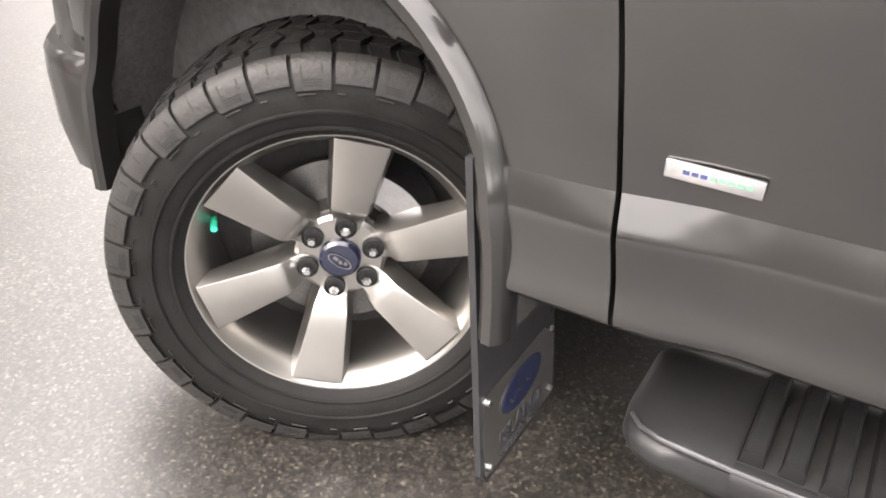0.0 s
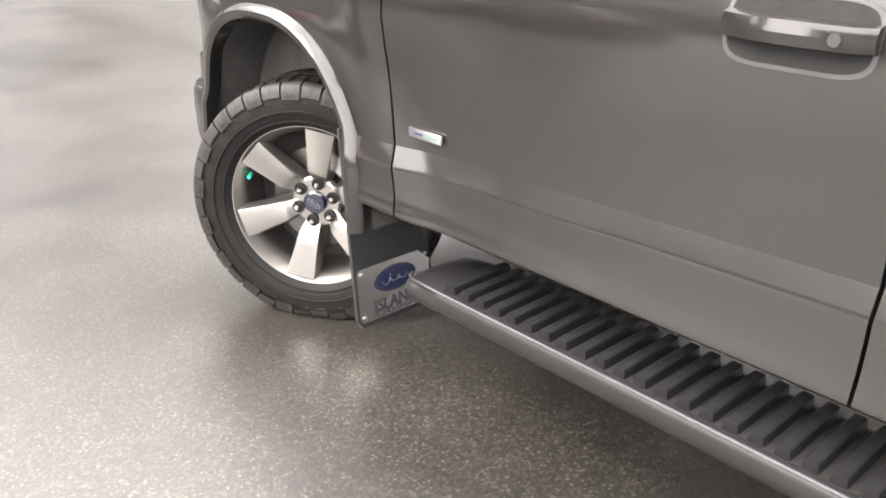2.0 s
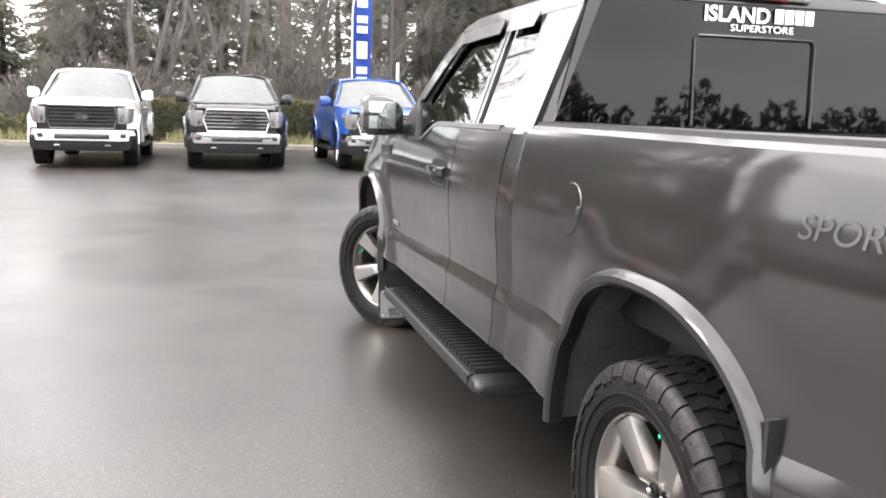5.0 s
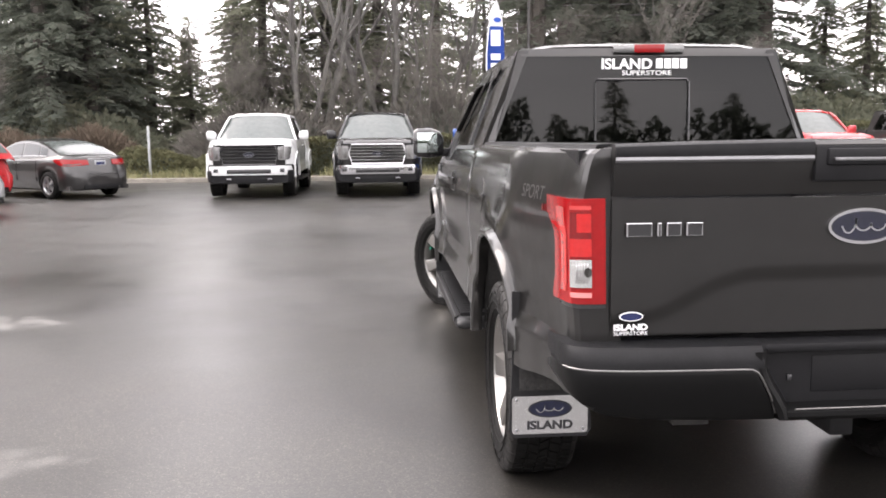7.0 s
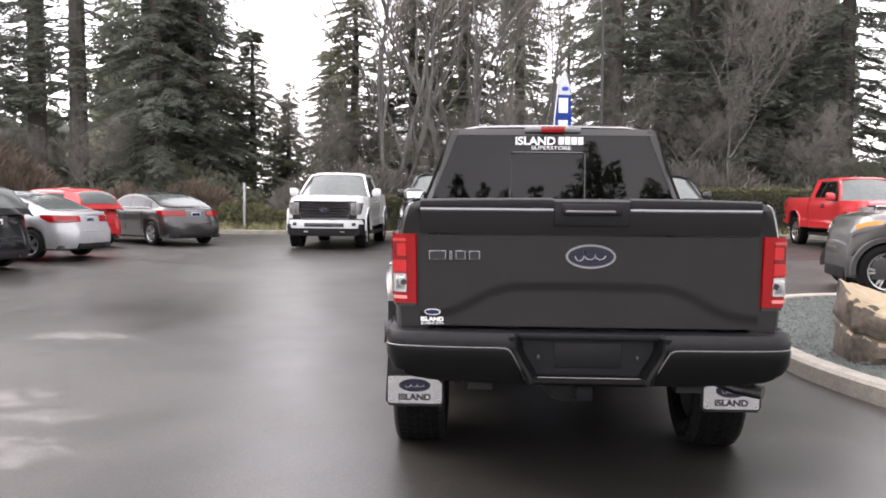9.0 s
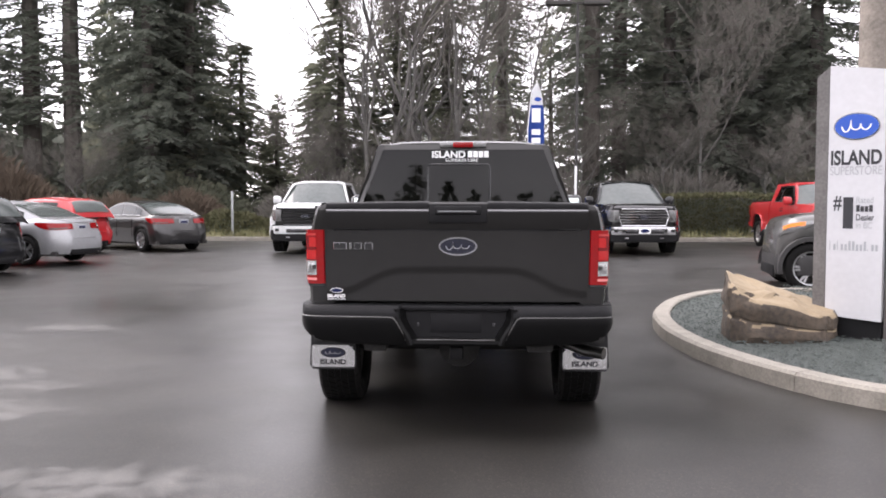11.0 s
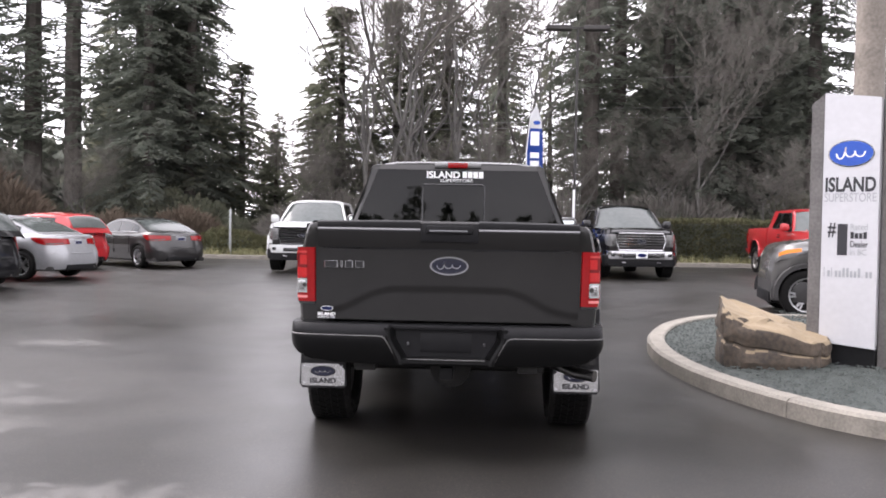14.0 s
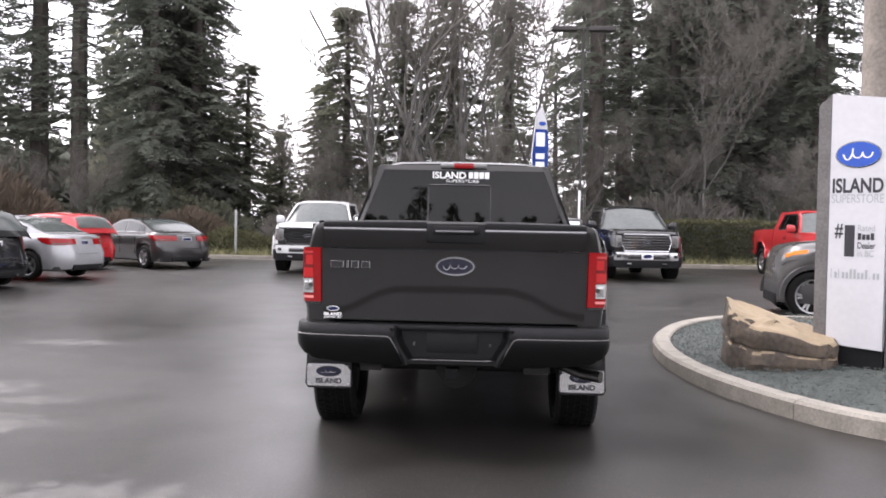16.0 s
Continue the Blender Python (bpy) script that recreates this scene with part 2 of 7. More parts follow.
def asphalt():
    """Damp old asphalt: pale and dark aggregate, wet sheets that shine, pale rougher patches."""
    m = bpy.data.materials.new("damp_asphalt")
    m.use_nodes = True
    n, l = m.node_tree.nodes, m.node_tree.links
    b, tc = n["Principled BSDF"], n.new("ShaderNodeTexCoord")

    def noise_tex(scale, detail=4):
        t = n.new("ShaderNodeTexNoise")
        t.inputs["Scale"].default_value, t.inputs["Detail"].default_value = scale, detail
        l.new(tc.outputs["Object"], t.inputs["Vector"])
        return t.outputs[0]

    def span(v, a, c, lo, hi):
        r = n.new("ShaderNodeMapRange")
        for k, x in zip(("From Min", "From Max", "To Min", "To Max"), (a, c, lo, hi)):
            r.inputs[k].default_value = x
        r.clamp = True
        l.new(v, r.inputs["Value"])
        return r.outputs[0]

    def math_node(op, a, c):
        r = n.new("ShaderNodeMath")
        r.operation = op
        for k, x in enumerate((a, c)):
            if isinstance(x, (int, float)):
                r.inputs[k].default_value = x
            else:
                l.new(x, r.inputs[k])
        return r.outputs[0]

    vor = n.new("ShaderNodeTexVoronoi")
    vor.inputs["Scale"].default_value = 150
    l.new(tc.outputs["Object"], vor.inputs["Vector"])
    sep = n.new("ShaderNodeSeparateColor")
    l.new(vor.outputs["Color"], sep.inputs[0])
    stone = n.new("ShaderNodeValToRGB")
    e = stone.color_ramp.elements
    e[0].position, e[0].color = 0.0, (0.0115, 0.0108, 0.0098, 1)
    e[1].position, e[1].color = 1.0, (0.105, 0.096, 0.080, 1)
    for p, c in ((0.45, (0.019, 0.0176, 0.0157, 1)), (0.75, (0.036, 0.033, 0.0287, 1)), (0.93, (0.054, 0.049, 0.042, 1))):
        x = e.new(p)
        x.color = c
    l.new(sep.outputs[0], stone.inputs[0])
    large = noise_tex(0.33, 3)
    streak = noise_tex(1.4, 5)
    tone = span(math_node("ADD", math_node("MULTIPLY", large, 0.6), math_node("MULTIPLY", streak, 0.4)), 0.36, 0.64, 0.44, 0.88)
    mul = n.new("ShaderNodeMix")
    mul.data_type, mul.blend_type = "RGBA", "MULTIPLY"
    mul.inputs["Factor"].default_value = 1.0
    comb = n.new("ShaderNodeCombineColor")
    for k in range(3):
        l.new(tone, comb.inputs[k])
    # ragged patches at set places, paler and rougher than the rest
    paler = math_node("MULTIPLY", streak, 0.0)
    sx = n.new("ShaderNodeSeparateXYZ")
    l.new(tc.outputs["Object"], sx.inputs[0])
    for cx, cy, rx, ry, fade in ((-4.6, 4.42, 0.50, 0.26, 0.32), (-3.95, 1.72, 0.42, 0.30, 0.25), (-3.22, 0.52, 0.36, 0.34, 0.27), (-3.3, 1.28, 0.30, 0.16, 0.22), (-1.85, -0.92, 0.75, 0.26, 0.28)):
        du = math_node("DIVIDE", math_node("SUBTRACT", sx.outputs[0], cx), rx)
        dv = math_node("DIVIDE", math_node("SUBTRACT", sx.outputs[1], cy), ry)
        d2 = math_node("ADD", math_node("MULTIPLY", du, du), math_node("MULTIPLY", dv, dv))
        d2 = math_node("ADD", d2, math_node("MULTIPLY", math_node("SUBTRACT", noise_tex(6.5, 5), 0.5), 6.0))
        paler = math_node("MAXIMUM", paler, span(d2, -0.8, 1.3, fade, 0.0))
    l.new(stone.outputs[0], mul.inputs["A"])
    l.new(comb.outputs[0], mul.inputs["B"])
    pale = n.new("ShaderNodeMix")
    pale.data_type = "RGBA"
    l.new(paler, pale.inputs["Factor"])
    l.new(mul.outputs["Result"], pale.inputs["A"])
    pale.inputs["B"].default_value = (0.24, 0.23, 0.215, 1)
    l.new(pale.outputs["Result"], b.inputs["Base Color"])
    wet = span(math_node("ADD", math_node("MULTIPLY", noise_tex(0.22, 3), 0.75), math_node("MULTIPLY", streak, 0.25)), 0.36, 0.64, 0.29, 0.48)
    l.new(math_node("ADD", wet, math_node("MULTIPLY", paler, 0.5)), b.inputs["Roughness"])
    b.inputs["Specular IOR Level"].default_value = 0.72
    bp = n.new("ShaderNodeBump")
    bp.inputs["Strength"].default_value, bp.inputs["Distance"].default_value = 0.16, 0.004
    h = noise_tex(70, 3)
    l.new(h, bp.inputs["Height"])
    l.new(bp.outputs[0], b.inputs["Normal"])
    return m


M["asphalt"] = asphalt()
for key, share in (("needles", 0.7), ("needles_b", 0.7), ("hedge", 0.3)):
    # light through the sprays
    nt = M[key].node_tree
    b, out = nt.nodes["Principled BSDF"], nt.nodes["Material Output"]
    tl, mx = nt.nodes.new("ShaderNodeBsdfTranslucent"), nt.nodes.new("ShaderNodeMixShader")
    mx.inputs["Fac"].default_value = share
    src = b.inputs["Base Color"].links[0].from_socket
    nt.links.new(src, tl.inputs["Color"])
    nt.links.new(b.outputs[0], mx.inputs[1])
    nt.links.new(tl.outputs[0], mx.inputs[2])
    nt.links.new(mx.outputs[0], out.inputs["Surface"])


# ---- mesh helpers ----
def mesh_of(name, bm, mat, smooth=True, sharp=32):
    me = bpy.data.meshes.new(name)
    bmesh.ops.recalc_face_normals(bm, faces=bm.faces[:])
    bm.to_mesh(me)
    bm.free()
    mats = mat if isinstance(mat, (list, tuple)) else [mat]
    for x in mats:
        me.materials.append(M[x] if isinstance(x, str) else x)
    if smooth:
        me.polygons.foreach_set("use_smooth", [True] * len(me.polygons))
        me.set_sharp_from_angle(angle=radians(sharp))
    return me


def part(name, bm, mat, parent, label="", at=None, smooth=True, sharp=32):
    """Links a bmesh as one mesh object under a thing or a part."""
    ob = new(name, mesh_of(name, bm, mat, smooth, sharp))
    ob.parent = parent
    if at is not None:
        ob.matrix_local = at
    return tagged(ob, label)


def solid(name, bm, mat, label, category, group="", kind="", at=None, smooth=True, sharp=32):
    """A thing of one mesh."""
    ob = new(name, mesh_of(name, bm, mat, smooth, sharp))
    if at is not None:
        ob.matrix_world = at
    return tagged(ob, label, category, group, kind)


def thing(name, label, category, group="", kind="", at=None):
    """A thing of several parts: an empty at its base."""
    ob = new(name)
    ob.empty_display_size = 0.2
    if at is not None:
        ob.matrix_world = at
    return tagged(ob, label, category, group, kind)


def box(bm, x0, x1, y0, y1, z0, z1, bevel=0.0, segs=2):
    vs = bmesh.ops.create_cube(bm, size=1)["verts"]
    for v in vs:
        v.co = Vector(((x0 + x1) / 2 + v.co.x * (x1 - x0), (y0 + y1) / 2 + v.co.y * (y1 - y0), (z0 + z1) / 2 + v.co.z * (z1 - z0)))
    if bevel:
        es = list({e for v in vs for e in v.link_edges})
        bmesh.ops.bevel(bm, geom=es, offset=bevel, segments=segs, affect="EDGES", profile=0.5)
    return bm


def boxes(*rows, bevel=0.0):
    bm = bmesh.new()
    for r in rows:
        box(bm, *r, bevel=bevel)
    return bm


def loft(rings, closed=True, caps=True, bm=None):
    """Skin through rings of equal count."""
    bm = bm or bmesh.new()
    vs = [[bm.verts.new(p) for p in r] for r in rings]
    n = len(rings[0])
    for a, b in zip(vs, vs[1:]):
        for k in range(n if closed else n - 1):
            j = (k + 1) % n
            bm.faces.new((a[k], a[j], b[j], b[k]))
    if caps and closed:
        bm.faces.new(vs[0][::-1])
        bm.faces.new(vs[-1])
    return bm


def tube(points, radius, sides=8, bm=None, taper=None):
    """A round bar along a polyline."""
    pts = [Vector(p) for p in points]
    rings = []
    side = None
    for k, p in enumerate(pts):
        d = (pts[min(k + 1, len(pts) - 1)] - pts[max(k - 1, 0)]).normalized()
        if side is None:
            side = d.orthogonal().normalized()
        side = (side - d * side.dot(d)).normalized()
        up = d.cross(side)
        r = radius if taper is None else taper[k]
        rings.append([p + (side * math.cos(a) + up * math.sin(a)) * r for a in (2 * math.pi * i / sides for i in range(sides))])
    return loft(rings, bm=bm)


def disc_y(bm, cx, cz, rx, rz, y0, y1, n=32):
    """An oval plate standing across y."""
    rings = []
    for y in (y0, y1):
        rings.append([(cx + rx * math.cos(2 * math.pi * k / n), y, cz + rz * math.sin(2 * math.pi * k / n)) for k in range(n)])
    return loft(rings, bm=bm)


def lathe_x(profile, n=48, bm=None):
    """Profile rows (x, radius) turned about the x axis."""
    rings = [[(x, r * math.cos(2 * math.pi * k / n), r * math.sin(2 * math.pi * k / n)) for k in range(n)] for x, r in profile]
    return loft(rings, caps=False, bm=bm)


def smoothstep(a, b, v):
    t = min(1, max(0, (v - a) / (b - a)))
    return t * t * (3 - 2 * t)


def interp(rows, v):
    """Piecewise linear through rows of (v, value), sorted."""
    if v <= rows[0][0]:
        return rows[0][1]
    for (a, x), (b, y) in zip(rows, rows[1:]):
        if v <= b:
            return x + (y - x) * (v - a) / (b - a)
    return rows[-1][1]


def lettering(text, height, mat, parent, at, depth=0.002, name="lettering", spread=1.0, label="", bold=0.0):
    """Words in the built-in font as a mesh, its left end at the pose, upright in the pose's x-y plane."""
    cu = bpy.data.curves.new("lettering_curve", "FONT")
    cu.body, cu.size, cu.extrude, cu.space_character, cu.offset = text, height * 1.4, depth, spread, bold
    tmp = bpy.data.objects.new("lettering_tmp", cu)
    scene.collection.objects.link(tmp)
    me = bpy.data.meshes.new_from_object(tmp.evaluated_get(bpy.context.evaluated_depsgraph_get()))
    bpy.data.objects.remove(tmp)
    bpy.data.curves.remove(cu)
    me.materials.clear()
    me.materials.append(M[mat])
    ob = new(name, me)
    ob.parent = parent
    ob.matrix_local = at
    return tagged(ob, label)


def fit_width(ob, width):
    """Scales a lettering mesh across so that it is that wide."""
    xs = [v.co.x for v in ob.data.vertices]
    k, x0 = width / (max(xs) - min(xs)), min(xs)
    for v in ob.data.vertices:
        v.co.x = (v.co.x - x0) * k
    return ob


def mirrored(bm):
    """The same mesh on the other side of x = 0."""
    other = bm.copy()
    for v in other.verts:
        v.co.x = -v.co.x
    bmesh.ops.reverse_faces(other, faces=other.faces[:])
    return other


# ---- pickup truck ----
# in its own axes: tailgate at y = 0, nose towards +y, ground z = 0
AXLE_R, AXLE_F, TYRE_R, AXLE_Z = 1.11, 4.82, 0.428, 0.402
GAP_BED, GAP_CAB, GAP_DOOR, GAP_FENDER, NOSE = 2.105, 2.285, 2.965, 4.245, 5.64
# half width of the side by height, relative to the widest
SECTION = [(0.50, -0.052), (0.53, -0.022), (0.54, -0.008), (0.548, 0.0030), (0.554, 0.0078), (0.560, 0.0086), (0.567, 0.0078), (0.576, 0.0058), (0.586, 0.0030), (0.60, -0.0004), (0.62, -0.0024), (0.65, -0.0018), (0.672, -0.0004), (0.679, -0.0002), (0.685, -0.0012), (0.692, -0.0032), (0.70, -0.0056), (0.715, -0.0101), (0.73, -0.0146), (0.741, -0.0180),
           (0.765, -0.0172), (0.80, -0.0152), (0.90, -0.0082), (1.00, -0.0018), (1.08, 0.0), (1.17, -0.004), (1.21, -0.011), (1.24, -0.015), (1.32, -0.032), (1.39, -0.052), (1.415, -0.068)]
BED_TOP = [(1.32, -0.030), (1.38, -0.042), (1.41, -0.055), (1.425, -0.075), (1.43, -0.10)]
ARCH = {"front": (4.85, 0.455, 1.03, 0.45), "rear": (1.08, 0.515, 1.05, 0.50)}


def arch_z(y, which, grow=0.0):
    """Height of a wheel opening's edge over y, or None beside it."""
    c, half, top, low = ARCH[which]
    half, top = half + grow, top + grow
    u = abs(y - c) / half
    if u >= 1:
        return None
    return low + (top - low) * (1 - u ** 2.5) ** (1 / 2.5)


def crease_rise(y, z):
    """The lower crease climbs towards the tail."""
    return 0.026 * min(2.6, max(-0.6, 4.4 - y)) * smoothstep(0.56, 0.68, z) * smoothstep(1.1, 0.85, z)


def side_x(y, z, bed=False):
    rows = SECTION[:-3] + BED_TOP if bed else SECTION
    base = 1.005
    if y < 0.9:
        base -= 0.085 * smoothstep(0.9, 0.0, y)
    if y > 4.4:
        base -= 0.05 * smoothstep(4.4, 5.1, y) * smoothstep(1.0, 1.3, z)
    if y > 5.05:
        base -= 0.14 * ((y - 5.05) / 0.49) ** 3
    x = base + interp(rows, z - crease_rise(y, z))
    # swelling of the wings over the wheels
    for c in (AXLE_R, AXLE_F):
        r = math.hypot((y - c) / 0.78, (z - 0.42) / 0.80)
        x += 0.022 * smoothstep(1.0, 0.78, r)
    return x


def flanged(grid, inward=0.03):
    """A sheet from rows of points, its rim turned in towards the truck's middle."""
    bm = bmesh.new()
    vs = [[bm.verts.new(p) for p in row] for row in grid]
    for a, b in zip(vs, vs[1:]):
        for k in range(len(a) - 1):
            bm.faces.new((a[k], a[k + 1], b[k + 1], b[k]))
    bmesh.ops.remove_doubles(bm, verts=bm.verts[:], dist=0.0004)
    bmesh.ops.dissolve_degenerate(bm, edges=bm.edges[:], dist=0.0004)
    rim = [e for e in bm.edges if len(e.link_faces) == 1]
    out = bmesh.ops.extrude_edge_only(bm, edges=rim)["geom"]
    for v in (g for g in out if isinstance(g, bmesh.types.BMVert)):
        v.co.x -= math.copysign(inward, v.co.x)
    return bm


ROWS = [0.515, 0.53, 0.54, 0.548, 0.554, 0.56, 0.567, 0.576, 0.586, 0.60, 0.62, 0.65, 0.672, 0.679, 0.685, 0.692, 0.70, 0.715, 0.73, 0.741, 0.765, 0.80, 0.83, 0.86, 0.90, 0.95, 1.00, 1.04, 1.08, 1.125, 1.17, 1.21, 1.24, 1.28, 1.32, 1.355, 1.39]


def door_slant(y, z):
    """The front door's leading edge leans forward towards its top."""
    d = y - GAP_FENDER
    return 0.14 * min(0.28, z - 0.80) * smoothstep(0.10 if d > 0 else 0.45, 0.0, abs(d))


def side_sheet(cols, top, bed=False, low=0.515, which=None, n=0):
    """One body-side panel: columns at the given (y, dx), from its lower edge or wheel opening up to top(y)."""
    grid = []
    for y, dx in cols:
        z0, z1 = (low(y) if callable(low) else low), top(y)
        if which:
            a = arch_z(y, which)
            z0 = max(z0, a) if a else z0
        keys = [z + crease_rise(y, z) for z in ROWS] + ([1.41, 1.42, 1.425] if bed else [1.40])
        zs = [z0] + [min(max(k, z0), z1) for k in keys] + [z1]
        grid.append([(-(side_x(y, z, bed) + dx), y + door_slant(y, z), z) for z in zs])
    return flanged(grid)


def side_patch(s, y0, y1, z0, z1, off, r=0.03):
    """A rounded patch that lies on the body side."""
    cy, cz, hy, hz = (y0 + y1) / 2, (z0 + z1) / 2, (y1 - y0) / 2, (z1 - z0) / 2
    rings = []
    for f in (1.0, 0.75, 0.5, 0.25, 0.02):
        ring = []
        for k in range(40):
            a = 2 * math.pi * k / 40
            cu, su = math.cos(a), math.sin(a)
            y, z = cy + hy * f * math.copysign(abs(cu) ** 0.4, cu), cz + hz * f * math.copysign(abs(su) ** 0.5, su)
            ring.append((s * (side_x(y, z) + off), y, z))
        rings.append(ring)
    return loft(rings, caps=False)


def spread(a, b, n):
    return [a + (b - a) * k / n for k in range(n + 1)]


def arch_lip(which):
    """The raised moulding round a wheel opening."""
    c, half, top, low = ARCH[which]
    rings = []
    for k in range(41):
        # the rear moulding ends higher behind the wheel
        a = (math.pi - (0.20 if which == "rear" else 0.0)) * k / 40
        cu, su = math.cos(a), math.sin(a)
        e = 2 / 2.5
        ring = []
        for off, dx in ((-0.020, -0.03), (-0.020, 0.016), (-0.010, 0.026), (0.006, 0.027), (0.020, 0.012), (0.026, -0.006)):
            y = c + (half + off) * math.copysign(abs(cu) ** e, cu)
            z = low + (top - low + off) * abs(su) ** e
            zz = min(max(z, 0.60), 1.15)
            ring.append((-(side_x(min(max(y, 0.25), 5.3), zz) + dx), y, z))
        rings.append(ring)
    return loft(rings)


def wheel_house(which):
    c, half, top, low = ARCH[which]
    rings = []
    for k in range(25):
        a = math.pi * k / 24
        rings.append([(-x, c + (half + 0.02) * math.cos(a), low + (top - low + 0.015) * math.sin(a)) for x in (0.985, 0.9, 0.8, 0.62)])
    bm = loft(rings, closed=False, caps=False)
    box(bm, -0.64, -0.60, c - half - 0.02, c + half + 0.02, low - 0.06, top)
    return bm


# greenhouse: flat side planes that lean in
def glass_x(z):
    return 0.937 - (z - 1.40) * 0.39


def pane(points, inset=0.0, thick=0.006):
    """A flat plate in the leaning side plane, from (y, z) points."""
    bm = bmesh.new()
    a = [bm.verts.new((-(glass_x(z) - inset), y, z)) for y, z in points]
    b = [bm.verts.new((-(glass_x(z) - inset - thick), y, z)) for y, z in points]
    bm.faces.new(a)
    bm.faces.new(b[::-1])
    n = len(points)
    for k in range(n):
        j = (k + 1) % n
        bm.faces.new((a[k], b[k], b[j], a[j]))
    bmesh.ops.triangulate(bm, faces=[f for f in bm.faces if len(f.verts) > 4])
    return bm


def tyre_mesh():
    R, w = TYRE_R, 0.143
    prof = [(-w * 0.72, 0.272), (-w * 0.9, 0.285), (-w * 1.0, 0.315), (-w * 1.02, 0.345), (-w * 0.97, R - 0.036), (-w * 0.86, R - 0.016), (-w * 0.74, R - 0.010), (-w * 0.4, R - 0.009),
            (0, R - 0.009), (w * 0.4, R - 0.009), (w * 0.74, R - 0.010), (w * 0.86, R - 0.016), (w * 0.97, R - 0.036), (w * 1.02, 0.345), (w * 1.0, 0.315), (w * 0.9, 0.285), (w * 0.72, 0.272)]
    bm = lathe_x(prof, 72)
    carcass = bm
    bm = bmesh.new()
    # raised ring and bead lines of the sidewall
    for r in (0.300, 0.333):
        for s in (-1, 1):
            x = s * w * (0.96 if r < 0.31 else 1.025)
            lathe_x([(x, r - 0.004), (x + s * 0.004, r - 0.002), (x + s * 0.004, r + 0.002), (x, r + 0.004)], 72, bm)

    def block(a0, a1, x0, x1, r0, r1, skew=0.0, lean=None):
        vs = []
        for r, k in ((r0, 0), (r1, 0.0008)):
            for a, x in ((a0, x0), (a1, x0), (a1, x1), (a0, x1)):
                rr = r if lean is None else r - lean * abs((x - x0) / (x1 - x0))
                aa = a + skew * (x - x0) / (x1 - x0)
                vs.append(bm.verts.new((x, rr * math.cos(aa), rr * math.sin(aa))))
        for f in ((4, 5, 6, 7), (0, 1, 5, 4), (1, 2, 6, 5), (2, 3, 7, 6), (3, 0, 4, 7)):
            bm.faces.new([vs[i] for i in f])

    n = 54
    for k in range(n):
        a, d = 2 * math.pi * k / n, 2 * math.pi / n
        for x0, x1, sk in ((-0.066, -0.024, 0.045), (-0.018, 0.018, -0.04), (0.024, 0.066, 0.045)):
            block(a + d * 0.1 * (k % 3), a + d * 0.80, x0, x1, R - 0.012, R, sk)
        for s in (-1, 1):
            x0, x1 = s * 0.072, s * 0.114
            block(a + d * 0.06, a + d * 0.76, x0, x1, R - 0.016, R - 0.001, 0.02, 0.006)
    # shoulder lugs that wrap down on the sidewall, every other one with cross sipes
    wrap = [(0.115, R - 0.006), (0.126, R - 0.0085), (0.136, R - 0.017), (0.1425, R - 0.032), (0.1470, R - 0.048), (0.1485, R - 0.058)]
    lugs, sipes = bmesh.new(), bmesh.new()
    n = 36

    def arc(bm, a0, a1, line, steps):
        grid = [[bm.verts.new((x, r * math.cos(a), r * math.sin(a))) for x, r in line] for a in spread(a0, a1, steps)]
        for p, q in zip(grid, grid[1:]):
            for k in range(len(line) - 1):
                bm.faces.new((p[k], p[k + 1], q[k + 1], q[k]))
        for g in (grid[0], grid[-1]):
            base = [bm.verts.new((v.co.x * 0.955, v.co.y * 0.985, v.co.z * 0.985)) for v in g]
            for k in range(len(g) - 1):
                bm.faces.new((g[k], g[k + 1], base[k + 1], base[k]))
    for k in range(n):
        a, d = 2 * math.pi * k / n, 2 * math.pi / n
        for s in (-1, 1):
            long = k % 2
            arc(lugs, a + d * 0.05, a + d * 0.95, [(s * x, r) for x, r in wrap[:6 if long else 5]], 4)
            if long:
                for f in (0.42, 0.62, 0.82):
                    x, r = 0.1425 + 0.006 * f, R - 0.032 - 0.022 * f
                    arc(sipes, a + d * 0.26, a + d * 0.74, [(s * (x + 0.0004), r + 0.0014), (s * (x + 0.0010), r - 0.0014)], 3)
                for u in (0.26, 0.74):
                    arc(sipes, a + d * (u - 0.012), a + d * (u + 0.012), [(s * (x + 0.0007), r) for x, r in wrap[2:5 if u < 0.5 else 4]], 2)
            else:
                arc(sipes, a + d * 0.48, a + d * 0.51, [(s * (x + 0.0006), r) for x, r in wrap[:4]], 2)
            # moulding ticks under the lugs
            arc(lugs, a + d * 0.10, a + d * (0.55 if long else 0.30), [(s * 0.1468, R - 0.0635), (s * 0.1490, R - 0.0648), (s * 0.1468, R - 0.0660)], 3)
    # the weight presses the foot of the tread flat; done by the wheel's pose
    return carcass, bm, lugs, sipes


